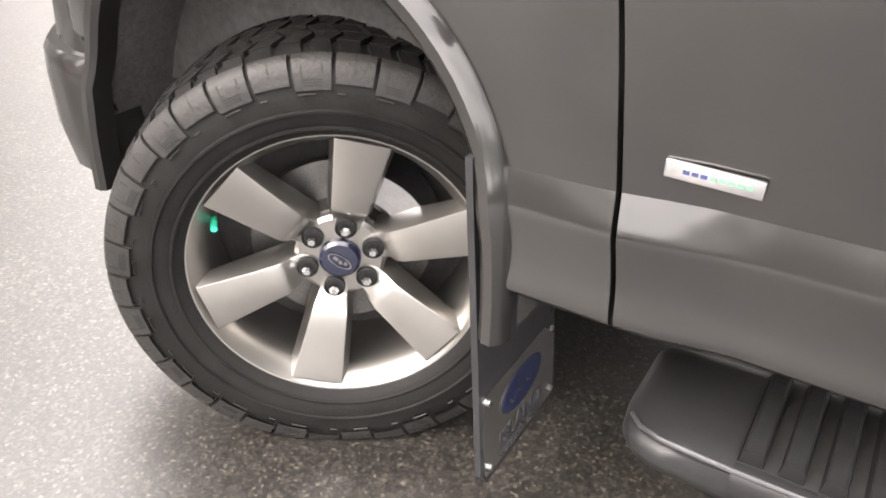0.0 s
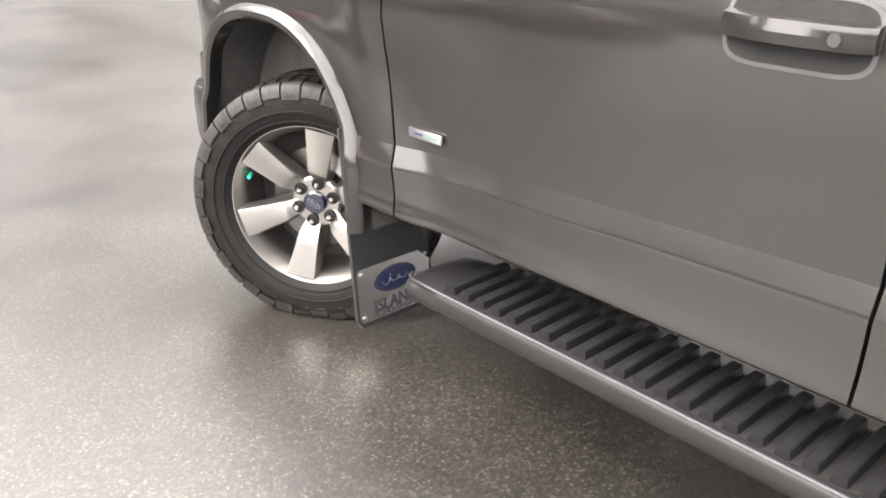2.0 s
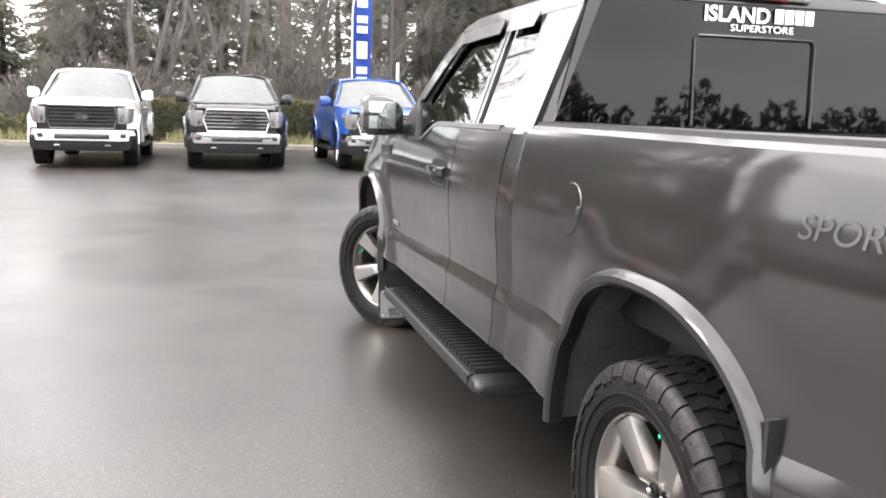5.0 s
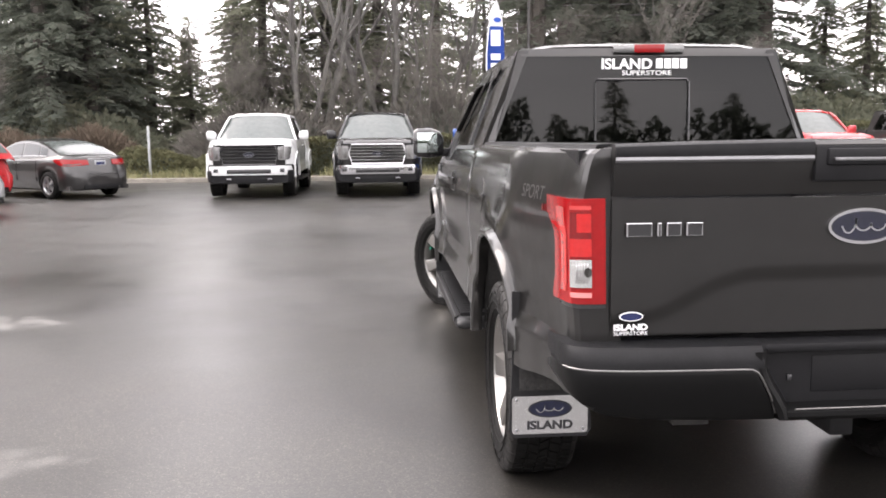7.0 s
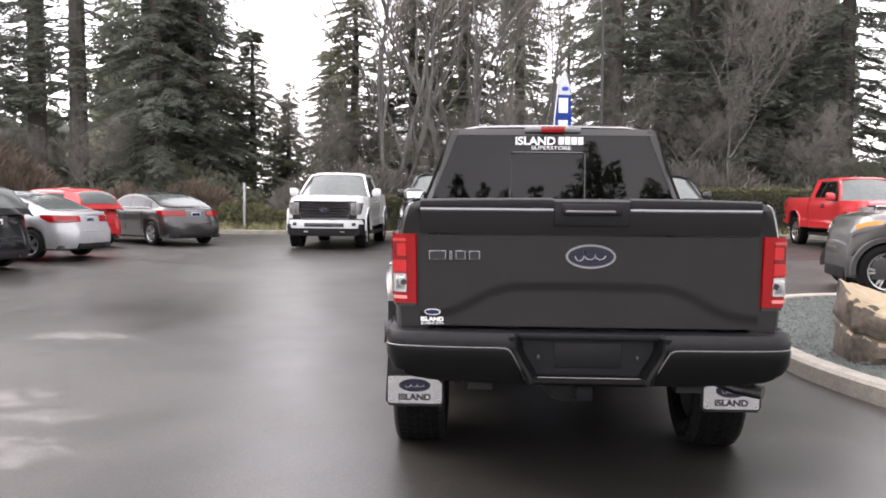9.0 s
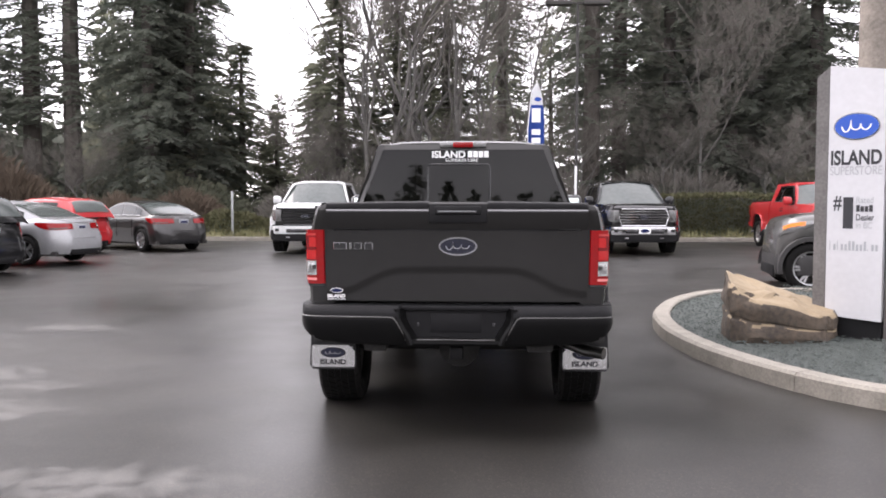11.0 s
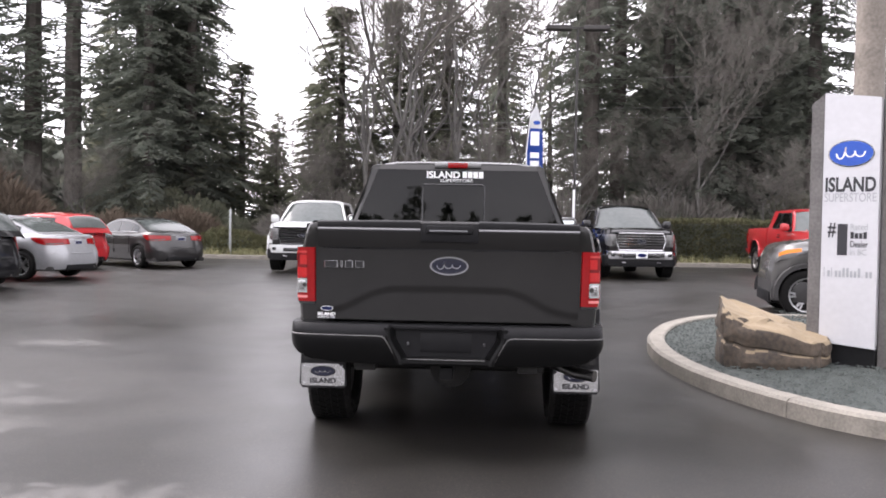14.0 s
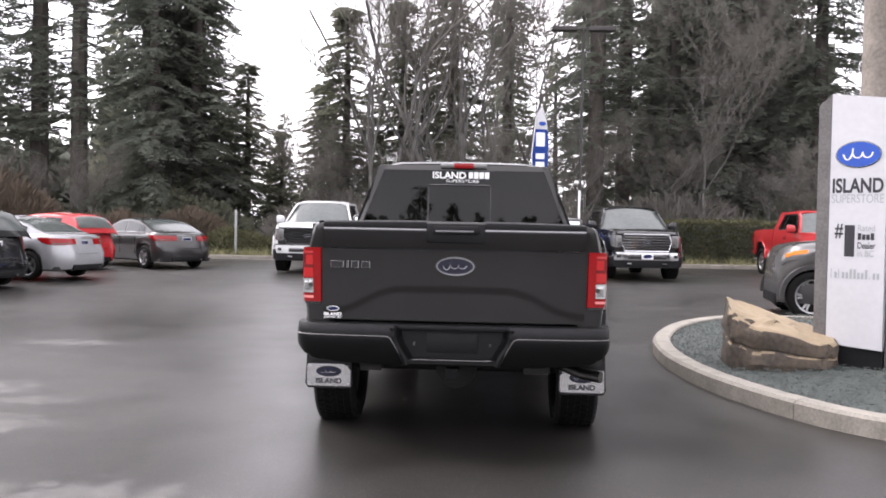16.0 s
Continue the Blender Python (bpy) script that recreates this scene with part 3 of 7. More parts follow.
def spoke_mesh(a):
    """One broad flat spoke with bevelled flanks, turned to the angle a; the wheel's face looks to -x."""
    rows = [(0.050, 0.026, -0.056, 0.040), (0.078, 0.027, -0.058, 0.050), (0.092, 0.0285, -0.064, 0.055), (0.104, 0.032, -0.078, 0.058), (0.118, 0.0345, -0.086, 0.058), (0.16, 0.0385, -0.094, 0.052), (0.215, 0.0445, -0.104, 0.042), (0.250, 0.0485, -0.110, 0.036), (0.266, 0.0505, -0.112, 0.030)]
    bm = bmesh.new()
    rings = []
    for r, hw, x, depth in rows:
        ring = [(x + 0.0015, -hw), (x, -hw + 0.004), (x, hw - 0.004), (x + 0.0015, hw), (x + 0.022, hw + 0.008), (x + depth, hw + 0.011), (x + depth, -hw - 0.011), (x + 0.022, -hw - 0.008)]
        rings.append([(px, r * math.cos(a) - t * math.sin(a), r * math.sin(a) + t * math.cos(a)) for px, t in ring])
    return loft(rings, bm=bm)


def wheel(parent, at, name="wheel", spoke_turn=0.0, dark=False):
    """Tyre, rim, six spokes, nuts, cap, and the brake behind; its axle along x, the face to -x."""
    tyre, tread, lugs, sipes = tyre_mesh()
    for v in tyre.verts[:] + tread.verts[:] + lugs.verts[:] + sipes.verts[:]:
        p = at @ v.co
        if p.z < 0.003:
            p.z = 0.003
            v.co = at.inverted() @ p
    hub = part(name, tyre, "rubber", parent, "treaded all-terrain tyre on a six-spoke grey alloy rim", at=at, sharp=40)
    tagged(part("tyre_tread", tread, "rubber", hub, smooth=False), "rows of raised rubber tread blocks", kind="stuff")
    tagged(part("tyre_shoulder", lugs, "worn_rubber", hub, sharp=50), "grey shoulder lugs of the tyre", kind="stuff")
    tagged(part("tyre_siping", sipes, "nut_pocket", hub, smooth=False), "thin dark sipes in the shoulder lugs", kind="stuff")
    bm = lathe_x([(0.09, 0.262), (0.02, 0.250), (-0.05, 0.248), (-0.075, 0.252), (-0.094, 0.262), (-0.110, 0.272), (-0.118, 0.277), (-0.1195, 0.283), (-0.114, 0.288), (-0.100, 0.287)], 72)
    part("rim", bm, "rim", hub, "grey machined alloy rim")
    for k in range(6):
        part("spoke", spoke_mesh(spoke_turn + math.pi * k / 3), "rim", hub)
    bm = lathe_x([(-0.030, 0.001), (-0.030, 0.086), (-0.050, 0.088), (-0.0555, 0.080), (-0.0565, 0.050), (-0.0565, 0.001)], 48)
    part("hub_centre", bm, "rim", hub)
    bm = lathe_x([(-0.056, 0.041), (-0.068, 0.040), (-0.073, 0.034), (-0.075, 0.001)], 32)
    cap = part("centre_cap", bm, "badge_navy", hub, "dark blue round centre cap with an oval mark")
    bm = bmesh.new()
    n = 24
    for k in range(n):
        a, b = 2 * math.pi * k / n, 2 * math.pi * (k + 1) / n
        q = []
        for aa, s in ((a, 1), (b, 1), (b, 0.86), (a, 0.86)):
            q.append(bm.verts.new((-0.0765, 0.026 * s * math.cos(aa), 0.012 * s * math.sin(aa))))
        bm.faces.new(q)
    for y0, y1, z in ((-0.016, -0.009, 0.0015), (-0.006, 0.001, -0.001), (0.004, 0.015, 0.001)):
        q = [bm.verts.new((-0.0765, y, zz)) for y, zz in ((y0, z - 0.004), (y1, z - 0.003), (y1, z + 0.004), (y0, z + 0.003))]
        bm.faces.new(q)
    part("oval_mark", bm, "satin_mid", cap, at=pose(0, 0, 0, 24, 0, 0), smooth=False)
    for k in range(6):
        a = spoke_turn + math.pi * k / 3
        cy, cz = 0.067 * math.cos(a), 0.067 * math.sin(a)
        bm = lathe_x([(-0.050, 0.0215), (-0.0660, 0.0210), (-0.0668, 0.0195), (-0.0620, 0.0170), (-0.0600, 0.0005)], 20)
        nut = lathe_x([(-0.056, 0.0098), (-0.078, 0.0098), (-0.083, 0.0065), (-0.083, 0.0005)], 6)
        for v in bm.verts[:] + nut.verts[:]:
            v.co.y += cy
            v.co.z += cz
        part("nut_seat", bm, "nut_pocket", hub)
        part("wheel_nut", nut, "chrome", hub, sharp=20)
    bm = lathe_x([(0.02, 0.05), (0.02, 0.178), (0.0, 0.178), (0.0, 0.10), (-0.03, 0.09), (-0.03, 0.05)], 56)
    part("brake_disc", bm, "brake", hub, "steel brake disc")
    bm = bmesh.new()
    rings = []
    for k in range(9):
        a = radians(-30 + 64 * k / 8)
        rings.append([(x, r * math.cos(a), r * math.sin(a)) for x, r in ((-0.038, 0.125), (-0.046, 0.185), (0.05, 0.20), (0.05, 0.12))])
    loft(rings, bm=bm)
    part("brake_caliper", bm, "satin", hub, "bare metal brake caliper", at=pose(0, 0, 0, 132, 0, 0))
    bm = lathe_x([(0.095, 0.265), (0.10, 0.06), (0.10, 0.001)], 40)
    part("wheel_back", bm, "underbody", hub)
    bm = tube([(-0.055, 0.246, 0), (-0.092, 0.238, 0)], 0.0065, 10)
    part("valve_cap", bm, "green_cap", hub, "green tyre valve cap", at=pose(0, 0, 0, 8 if not dark else 70, 0, 0))
    return hub


def script_ribbon(bm, cx, cz, rx, rz, y, thick=0.038):
    """A plain running scrawl of loops, as a flat ribbon standing across y."""
    pts = []
    for k in range(91):
        th = k / 90 * 8.4 + 0.8
        u = -0.60 + 1.2 * k / 90
        amp = 0.62 if k < 26 else 0.30
        pts.append((cx + rx * (u - 0.085 * math.sin(2 * th)), cz + rz * (amp * math.cos(2 * th) * 0.75 + 0.10 * (k < 26) - 0.06)))
    prev = None
    for k, (x, z) in enumerate(pts):
        a, b = pts[max(0, k - 1)], pts[min(90, k + 1)]
        d = Vector((b[0] - a[0], b[1] - a[1])).normalized()
        w = rz * thick * (1 + 0.6 * abs(d.y))
        q = [bm.verts.new((x - d.y * e * w, y, z + d.x * e * w)) for e in (-1, 1)]
        if prev:
            bm.faces.new((prev[0], q[0], q[1], prev[1]))
        prev = q
    return bm


def oval_badge(parent, x, y, z, rx, rz, facing=-1, tilt=0):
    """Blue oval with a bright rim and a plain wavy mark, standing across y."""
    bm = disc_y(bmesh.new(), 0, 0, rx, rz, 0, facing * 0.008)
    badge = part("oval_badge", bm, "chrome", parent, "blue oval badge with a bright rim", at=pose(x, y, z, tilt))
    part("oval_face", disc_y(bmesh.new(), 0, 0, rx * 0.915, rz * 0.83, facing * 0.006, facing * 0.0095), "badge_navy", badge, smooth=False)
    bm = script_ribbon(bmesh.new(), 0, 0, rx * 0.92, rz * 0.86, facing * 0.0105)
    part("script_mark", bm, "satin", badge, smooth=False)
    return badge


def block_mark(parent, x0, x1, z0, z1, y, mat="chrome", depth=0.006, facing=-1, name="model_mark"):
    """Raised bright blocks in the place of a model name."""
    mark = None
    w, h = x1 - x0, z1 - z0
    for strokes in (((0.0, 0.34, 0.20, 0.95),), ((0.40, 0.46, 0.2, 0.95),),
                    ((0.52, 0.72, 0.20, 0.95),),
                    ((0.78, 1.0, 0.20, 0.95),)):
        bm = bmesh.new()
        for a, b, c, d in strokes:
            box(bm, x0 + w * a, x0 + w * b, min(y, y + facing * depth), max(y, y + facing * depth), z0 + h * c, z0 + h * d, bevel=0.002, segs=1)
        mark = part(name, bm, mat, parent, smooth=False)
        bm = bmesh.new()
        for a, b, c, d in strokes:
            yf = y + facing * depth
            box(bm, x0 + w * a + 0.0045, x0 + w * b - 0.0045, min(yf, yf + facing * 0.0006), max(yf, yf + facing * 0.0006), z0 + h * c + 0.003, z0 + h * d - 0.003)
        part("mark_inlay", bm, "gloss_black", mark, smooth=False)
    return mark


def mud_flap(parent, s, y, x_in, x_out, z0, z1, plate, lean=0.0, facing=-1):
    """Rubber flap behind a wheel with a bright plate on its foot."""
    bm = bmesh.new()
    outer, inner = max(x_in, x_out), min(x_in, x_out)
    rings = []
    for z, w in ((z0, 0.02), (z0 + 0.03, 0.0), ((z0 + z1) / 2, 0.0), (z1, 0.0)):
        lo, hi = (inner + w), (outer - w)
        if z == z1:
            lo = outer - 0.10
        elif z > z0 + 0.2:
            lo = inner + 0.02
        if y < 2 and z > z0 + 0.2:
            # the rear flap runs up into the arch along its outer edge
            hi, lo = outer - 0.012, min(lo, outer - 0.17)
        rings.append([(s * lo, y - 0.006, z), (s * hi, y - 0.006, z), (s * hi, y + 0.006, z), (s * lo, y + 0.006, z)])
    loft(rings, bm=bm)
    flap = part("mud_flap", bm, "flap", parent, "black rubber mud flap with a stainless plate",
                at=pose(0, y, z0, -lean, 0, 0) @ pose(0, -y, -z0))
    a, b, c, d = plate
    yy = y + facing * 0.0065
    # rounded outline, its upper inner corner cut off
    outline = [(a + 0.045, d), (a, d - 0.04)]
    for ox, oz, a0 in ((a + 0.014, c + 0.014, 180), (b - 0.014, c + 0.014, 270), (b - 0.014, d - 0.014, 0)):
        outline += [(ox + 0.014 * math.cos(radians(a0 + k * 22.5)), oz + 0.014 * math.sin(radians(a0 + k * 22.5))) for k in range(5)]
    bm = loft([[(s * x, y2, z) for x, z in outline] for y2 in (yy, yy + facing * 0.002)])
    part("plate", bm, "plate", flap, "stainless steel plate with a blue oval and black lettering", smooth=False)
    cx, h = s * (a + b) / 2, d - c
    yf = yy + facing * 0.0025
    part("oval_print", disc_y(bmesh.new(), cx, d - h * 0.34, abs(b - a) * 0.29, h * 0.235, yf, yf + facing * 0.001), "black_print", flap, smooth=False)
    part("oval_print", disc_y(bmesh.new(), cx, d - h * 0.34, abs(b - a) * 0.265, h * 0.20, yf + facing * 0.0012, yf + facing * 0.002), "print_navy", flap, smooth=False)
    bm = script_ribbon(bmesh.new(), cx, d - h * 0.34, abs(b - a) * 0.265, h * 0.20, yf + facing * 0.003)
    part("script_mark", bm, "plate", flap, smooth=False)
    word = lettering("ISLAND", h * 0.22, "black_print", flap, pose(cx - abs(b - a) * 0.30, yf, c + h * 0.13, 90, 0, 0), depth=0.0006, bold=0.002)
    fit_width(word, abs(b - a) * 0.60)
    if lean:
        fit_width(lettering("SUPERSTORE", h * 0.085, "black_print", flap, pose(cx - abs(b - a) * 0.30, yf, c + h * 0.025, 90, 0, 0), depth=0.0006), abs(b - a) * 0.60)
    for u in (0.06, 0.94):
        for v in (0.1, 0.9):
            bm = bmesh.new()
            disc_y(bm, s * (a + (b - a) * u), c + h * v, 0.006, 0.006, yf, yf + facing * 0.004, 10)
            part("rivet", bm, "satin", flap)
    return flap


def pickup(name, label, category, body, at, main=False, group="", grille="chrome", bumper="chrome", plate_mark=False):
    """A pickup with all its parts; main: the truck that the viewer walks round."""
    T = thing(name, label, category, group, at=at)
    b = M[body]

    # body sides, both hands
    bed_cols = [(0.0, -0.118), (0.0, -0.06), (0.006, -0.022), (0.022, -0.008), (0.05, 0.0)] + [(y, 0) for y in spread(0.1, ARCH["rear"][0] - 0.52, 5)] \
        + [(ARCH["rear"][0] + 0.515 * math.sin(math.pi * (k - 14) / 28), 0) for k in range(29)] + [(y, 0) for y in spread(ARCH["rear"][0] + 0.52, GAP_BED, 5)]
    # behind the wheel the side's lower edge climbs to the bumper
    bed = side_sheet(bed_cols, lambda y: 1.43, bed=True, low=lambda y: 0.55 if y > ARCH["rear"][0] else 0.60 + 0.05 * smoothstep(0.58, 0.10, y), which="rear", n=26)
    cab_corner = side_sheet([(GAP_BED + 0.006, -0.06), (GAP_BED + 0.010, -0.032), (GAP_BED + 0.02, -0.018), (GAP_BED + 0.035, -0.0125), (GAP_BED + 0.06, -0.008), (GAP_BED + 0.10, -0.0035), (GAP_CAB - 0.03, -0.001), (GAP_CAB - 0.004, 0.0)], lambda y: 1.415, low=0.54)
    door_r = side_sheet([(y, 0) for y in spread(GAP_CAB + 0.004, GAP_DOOR - 0.004, 8)], lambda y: 1.412, low=0.545)

    def belt(y):
        return 1.405 - 0.085 * smoothstep(3.40, 3.62, y)
    door_f = side_sheet([(y, 0) for y in spread(GAP_DOOR + 0.004, GAP_FENDER - 0.004, 22)], belt, low=0.545)
    fc, fh = ARCH["front"][:2]
    fender_cols = [(y, 0) for y in spread(GAP_FENDER + 0.004, fc - fh - 0.004, 3)] + [(fc + fh * math.sin(math.pi * (k - 14) / 28), 0) for k in range(29)] + [(y, 0) for y in spread(fc + fh + 0.004, NOSE - 0.10, 5)]
    fender = side_sheet(fender_cols, lambda y: 1.325 - 0.06 * smoothstep(4.6, 5.55, y), low=lambda y: 0.52 + 0.23 * smoothstep(fc + fh - 0.10, fc + fh - 0.01, y), which="front")
    for nm, bm, lb in (("bed_side", bed, ""), ("cab_corner", cab_corner, ""), ("rear_door", door_r, ""), ("front_door", door_f, ""), ("fender", fender, "")):
        m2 = mirrored(bm)
        part(nm, bm, b, T, lb, sharp=15)
        part(nm, m2, b, T, lb, sharp=15)
    for which in ("front", "rear"):
        bm = arch_lip(which)
        m2 = mirrored(bm)
        part("arch_moulding", bm, b, T)
        part("arch_moulding", m2, b, T)
        bm = wheel_house(which)
        m2 = mirrored(bm)
        part("wheel_house", bm, "liner", T)
        part("wheel_house", m2, "liner", T)
    # dark sills under the doors, and the frame under the floor
    bm = bmesh.new()
    loft([[(-0.955, y, 0.545), (-0.93, y, 0.50), (-0.86, y, 0.47), (-0.80, y, 0.47), (-0.80, y, 0.56), (-0.93, y, 0.56)] for y in (GAP_BED + 0.02, GAP_FENDER + 0.05)], bm=bm)
    m2 = mirrored(bm)
    part("sill", bm, "black_plastic", T)
    part("sill", m2, "black_plastic", T)
    part("chassis", boxes((-0.56, -0.44, 0.05, 5.4, 0.52, 0.66), (0.44, 0.56, 0.05, 5.4, 0.52, 0.66), (-0.80, 0.80, 1.75, 4.25, 0.50, 0.60), (-0.5, 0.5, 4.2, 5.4, 0.40, 0.62), (-0.62, 0.62, 0.20, 1.75, 0.62, 0.86)), "underbody", T)
    bm = tube([(-0.80, AXLE_R, 0.41), (0.80, AXLE_R, 0.41)], 0.055, 12)
    tube([(0, AXLE_R - 0.16, 0.40), (0, AXLE_R + 0.16, 0.41)], 0.15, 14, bm, taper=None)
    part("rear_axle", bm, "underbody", T)
    bm = tube([(-0.78, AXLE_F, 0.41), (0.78, AXLE_F, 0.41)], 0.05, 10)
    part("front_axle", bm, "underbody", T)

    # bed floor, inner walls, rails
    part("bed_tub", boxes((-0.86, 0.86, 0.06, 2.09, 0.86, 0.90), (-0.88, -0.82, 0.06, 2.095, 0.88, 1.42), (0.82, 0.88, 0.06, 2.095, 0.88, 1.42), (-0.86, 0.86, 2.04, 2.095, 0.88, 1.42)), "black_plastic", T)
    for s in (-1, 1):
        bm = bmesh.new()
        rows = []
        for y in (0.03, 0.5, 0.9, 1.4, GAP_BED):
            o = side_x(y, 1.42, True) - 0.012
            rows.append([(s * x, y, z) for x, z in ((o, 1.420), (o - 0.01, 1.438), (o - 0.08, 1.442), (0.83, 1.435), (0.83, 1.41))])
        loft(rows, bm=bm)
        part("bed_rail", bm, "black_plastic", T)

    # tailgate
    def tg_y(x, z):
        if z > 1.282:
            return -0.006 - 0.030 * smoothstep(1.282, 1.42, z)
        c = interp([(0, 1.050), (0.36, 1.045), (0.46, 1.015), (0.62, 0.93), (0.72, 0.905), (0.80, 0.90)], abs(x))
        d = 0.0085 * smoothstep(c + 0.012, c - 0.045, z)
        return -0.012 + d - 0.010 * math.cos(x * 1.8)
    xs = spread(-0.792, 0.792, 64)
    zs = spread(0.84, 1.270, 46)
    bm = bmesh.new()
    vs = [[bm.verts.new((x, tg_y(x, z), z)) for x in xs] for z in zs]
    for a, c in zip(vs, vs[1:]):
        for k in range(len(xs) - 1):
            bm.faces.new((a[k], a[k + 1], c[k + 1], c[k]))
    rim = [e for e in bm.edges if len(e.link_faces) == 1]
    for v in (g for g in bmesh.ops.extrude_edge_only(bm, edges=rim)["geom"] if isinstance(g, bmesh.types.BMVert)):
        v.co.y += 0.04
    gate = part("tailgate", bm, b, T, "dark tailgate with a stepped lower crease", sharp=24)
    rows = []
    for x in spread(-0.792, 0.792, 24):
        lift = 0.010 * (1 - (x / 0.8) ** 2)
        rows.append([(x, 0.03, 1.279), (x, -0.010, 1.279), (x, -0.022, 1.32), (x, -0.040, 1.405 + lift), (x, -0.040, 1.422 + lift), (x, -0.028, 1.434 + lift), (x, 0.035, 1.436 + lift)])
    part("tailgate_spoiler", loft(rows), b, gate)
    bm = boxes((-0.165, 0.185, -0.043, 0.0, 1.318, 1.430), bevel=0.006)
    part("handle_recess", bm, "black_plastic", gate, "black tailgate handle recess")
    part("handle", boxes((-0.13, 0.15, -0.055, -0.03, 1.368, 1.420), bevel=0.008), "black_plastic", gate)
    part("handle_trim", boxes((-0.112, 0.118, -0.060, -0.045, 1.381, 1.392), bevel=0.002), "satin_mid", gate)
    for x0, x1 in ((-0.790, -0.168), (0.188, 0.790)):
        # the ledge's reflected sky is put in as a brighter satin strip
        part("spoiler_ledge", loft([[(x, -0.034, 1.382), (x, -0.0405, 1.383), (x, -0.0435, 1.390), (x, -0.041, 1.399), (x, -0.034, 1.400)] for x in spread(x0, x1, 5)]), "satin_mid", gate)
        rows = []
        for x in spread(x0, x1, 12):
            lift = 0.010 * (1 - (x / 0.8) ** 2)
            rows.append([(x, -0.034, 1.402), (x, -0.0425, 1.403), (x, -0.0445, 1.416 + lift), (x, -0.041, 1.430 + lift), (x, -0.028, 1.4385 + lift), (x, 0.02, 1.4395 + lift), (x, 0.02, 1.41)])
        part("tailgate_cap", loft(rows), "black_plastic", gate)
    if main:
        oval_badge(gate, 0.010, -0.022, 1.176, 0.117, 0.057)
        block_mark(gate, -0.75, -0.508, 1.143, 1.200, -0.0235)

    # tail lamps, wrapped round the corners
    for s in (-1, 1):
        plan = [(0.799, -0.004), (0.845, -0.005), (0.876, 0.000), (0.895, 0.014), (0.903, 0.045), (0.911, 0.12), (0.922, 0.22)]

        def lamp(z0, z1, k0, k1, lift, notch=False, nz=12):
            g = []
            for z in spread(z0, z1, nz):
                row = []
                for k, (x, y) in enumerate(plan[k0:k1 + 1]):
                    kk = k + k0
                    if notch and kk >= 4:
                        pull = smoothstep(1.235, 1.15, z) * (1 - 0.25 * smoothstep(1.03, 0.97, z))
                        y = y * (1 - 0.45 * pull)
                        x = x - 0.004 * pull
                    nx, ny = (0, -1) if kk < 2 else ((0.7, -0.7) if kk < 4 else (1, -0.1))
                    row.append((s * (x + 0.012 + nx * lift + (z - 1.1) * 0.02), y + ny * lift, z))
                g.append(row)
            bm = bmesh.new()
            vv = [[bm.verts.new(p) for p in r] for r in g]
            for a, c in zip(vv, vv[1:]):
                for k in range(len(a) - 1):
                    bm.faces.new((a[k], a[k + 1], c[k + 1], c[k]))
            rim = [e for e in bm.edges if len(e.link_faces) == 1]
            for v in (q for q in bmesh.ops.extrude_edge_only(bm, edges=rim)["geom"] if isinstance(q, bmesh.types.BMVert)):
                v.co.y += 0.035
                v.co.x -= s * 0.012
            return bm
        tl = part("tail_lamp", lamp(0.945, 1.274, 0, 6, 0.012, True), "red_lens", T, "red tail lamp with a clear reversing light")
        part("lamp_inner", lamp(1.092, 1.232, 1, 3, 0.0165), "red_deep", tl)
        part("lamp_reflector", lamp(1.094, 1.150, 1, 3, 0.0185), "red_glow", tl)
        part("lamp_upper_bowl", lamp(1.170, 1.228, 1, 2, 0.0180), "red_glow", tl)
        part("reversing_light", lamp(0.998, 1.085, 1, 3, 0.019), "reverse_lens", tl, "clear reversing light")
        for k in range(5):
            part("lens_rib", boxes((min(s * (0.868 + k * 0.0085), s * (0.872 + k * 0.0085)), max(s * (0.868 + k * 0.0085), s * (0.872 + k * 0.0085)), -0.0262 + 0.0016 * k, -0.0205 + 0.0016 * k, 1.012, 1.074), bevel=0.001), "plate", tl)
        part("reversing_bulb", disc_y(bmesh.new(), s * 0.868, 1.046, 0.012, 0.015, -0.0262, -0.020, 14), "rim_dark", tl)
        part("lamp_gap", lamp(0.930, 0.943, 0, 5, 0.006), "gloss_black", tl)
        part("light_guide", lamp(1.240, 1.252, 1, 3, 0.0175), "red_line", tl)
        part("light_guide", lamp(0.966, 0.981, 1, 3, 0.0175), "red_bright", tl)
        part("light_guide", lamp(0.98, 1.245, 4, 5, 0.0145, True), "red_line", tl)

    # rear bumper: painted ends with a slanting inner edge, a dark step pad, and a sunk number-plate bay
    PLAN = [(0.0, -0.150), (0.45, -0.140), (0.70, -0.130), (0.80, -0.118), (0.865, -0.104), (0.905, -0.085), (0.932, -0.058), (0.948, -0.02), (0.955, 0.03), (0.957, 0.09)]
    FOOT = [(0.0, 0.580), (0.45, 0.582), (0.70, 0.590), (0.80, 0.600), (0.865, 0.620), (0.905, 0.645), (0.932, 0.672), (0.957, 0.715)]

    def end_inner(z):
        return 0.283 + 0.082 * smoothstep(0.58, 0.765, z)
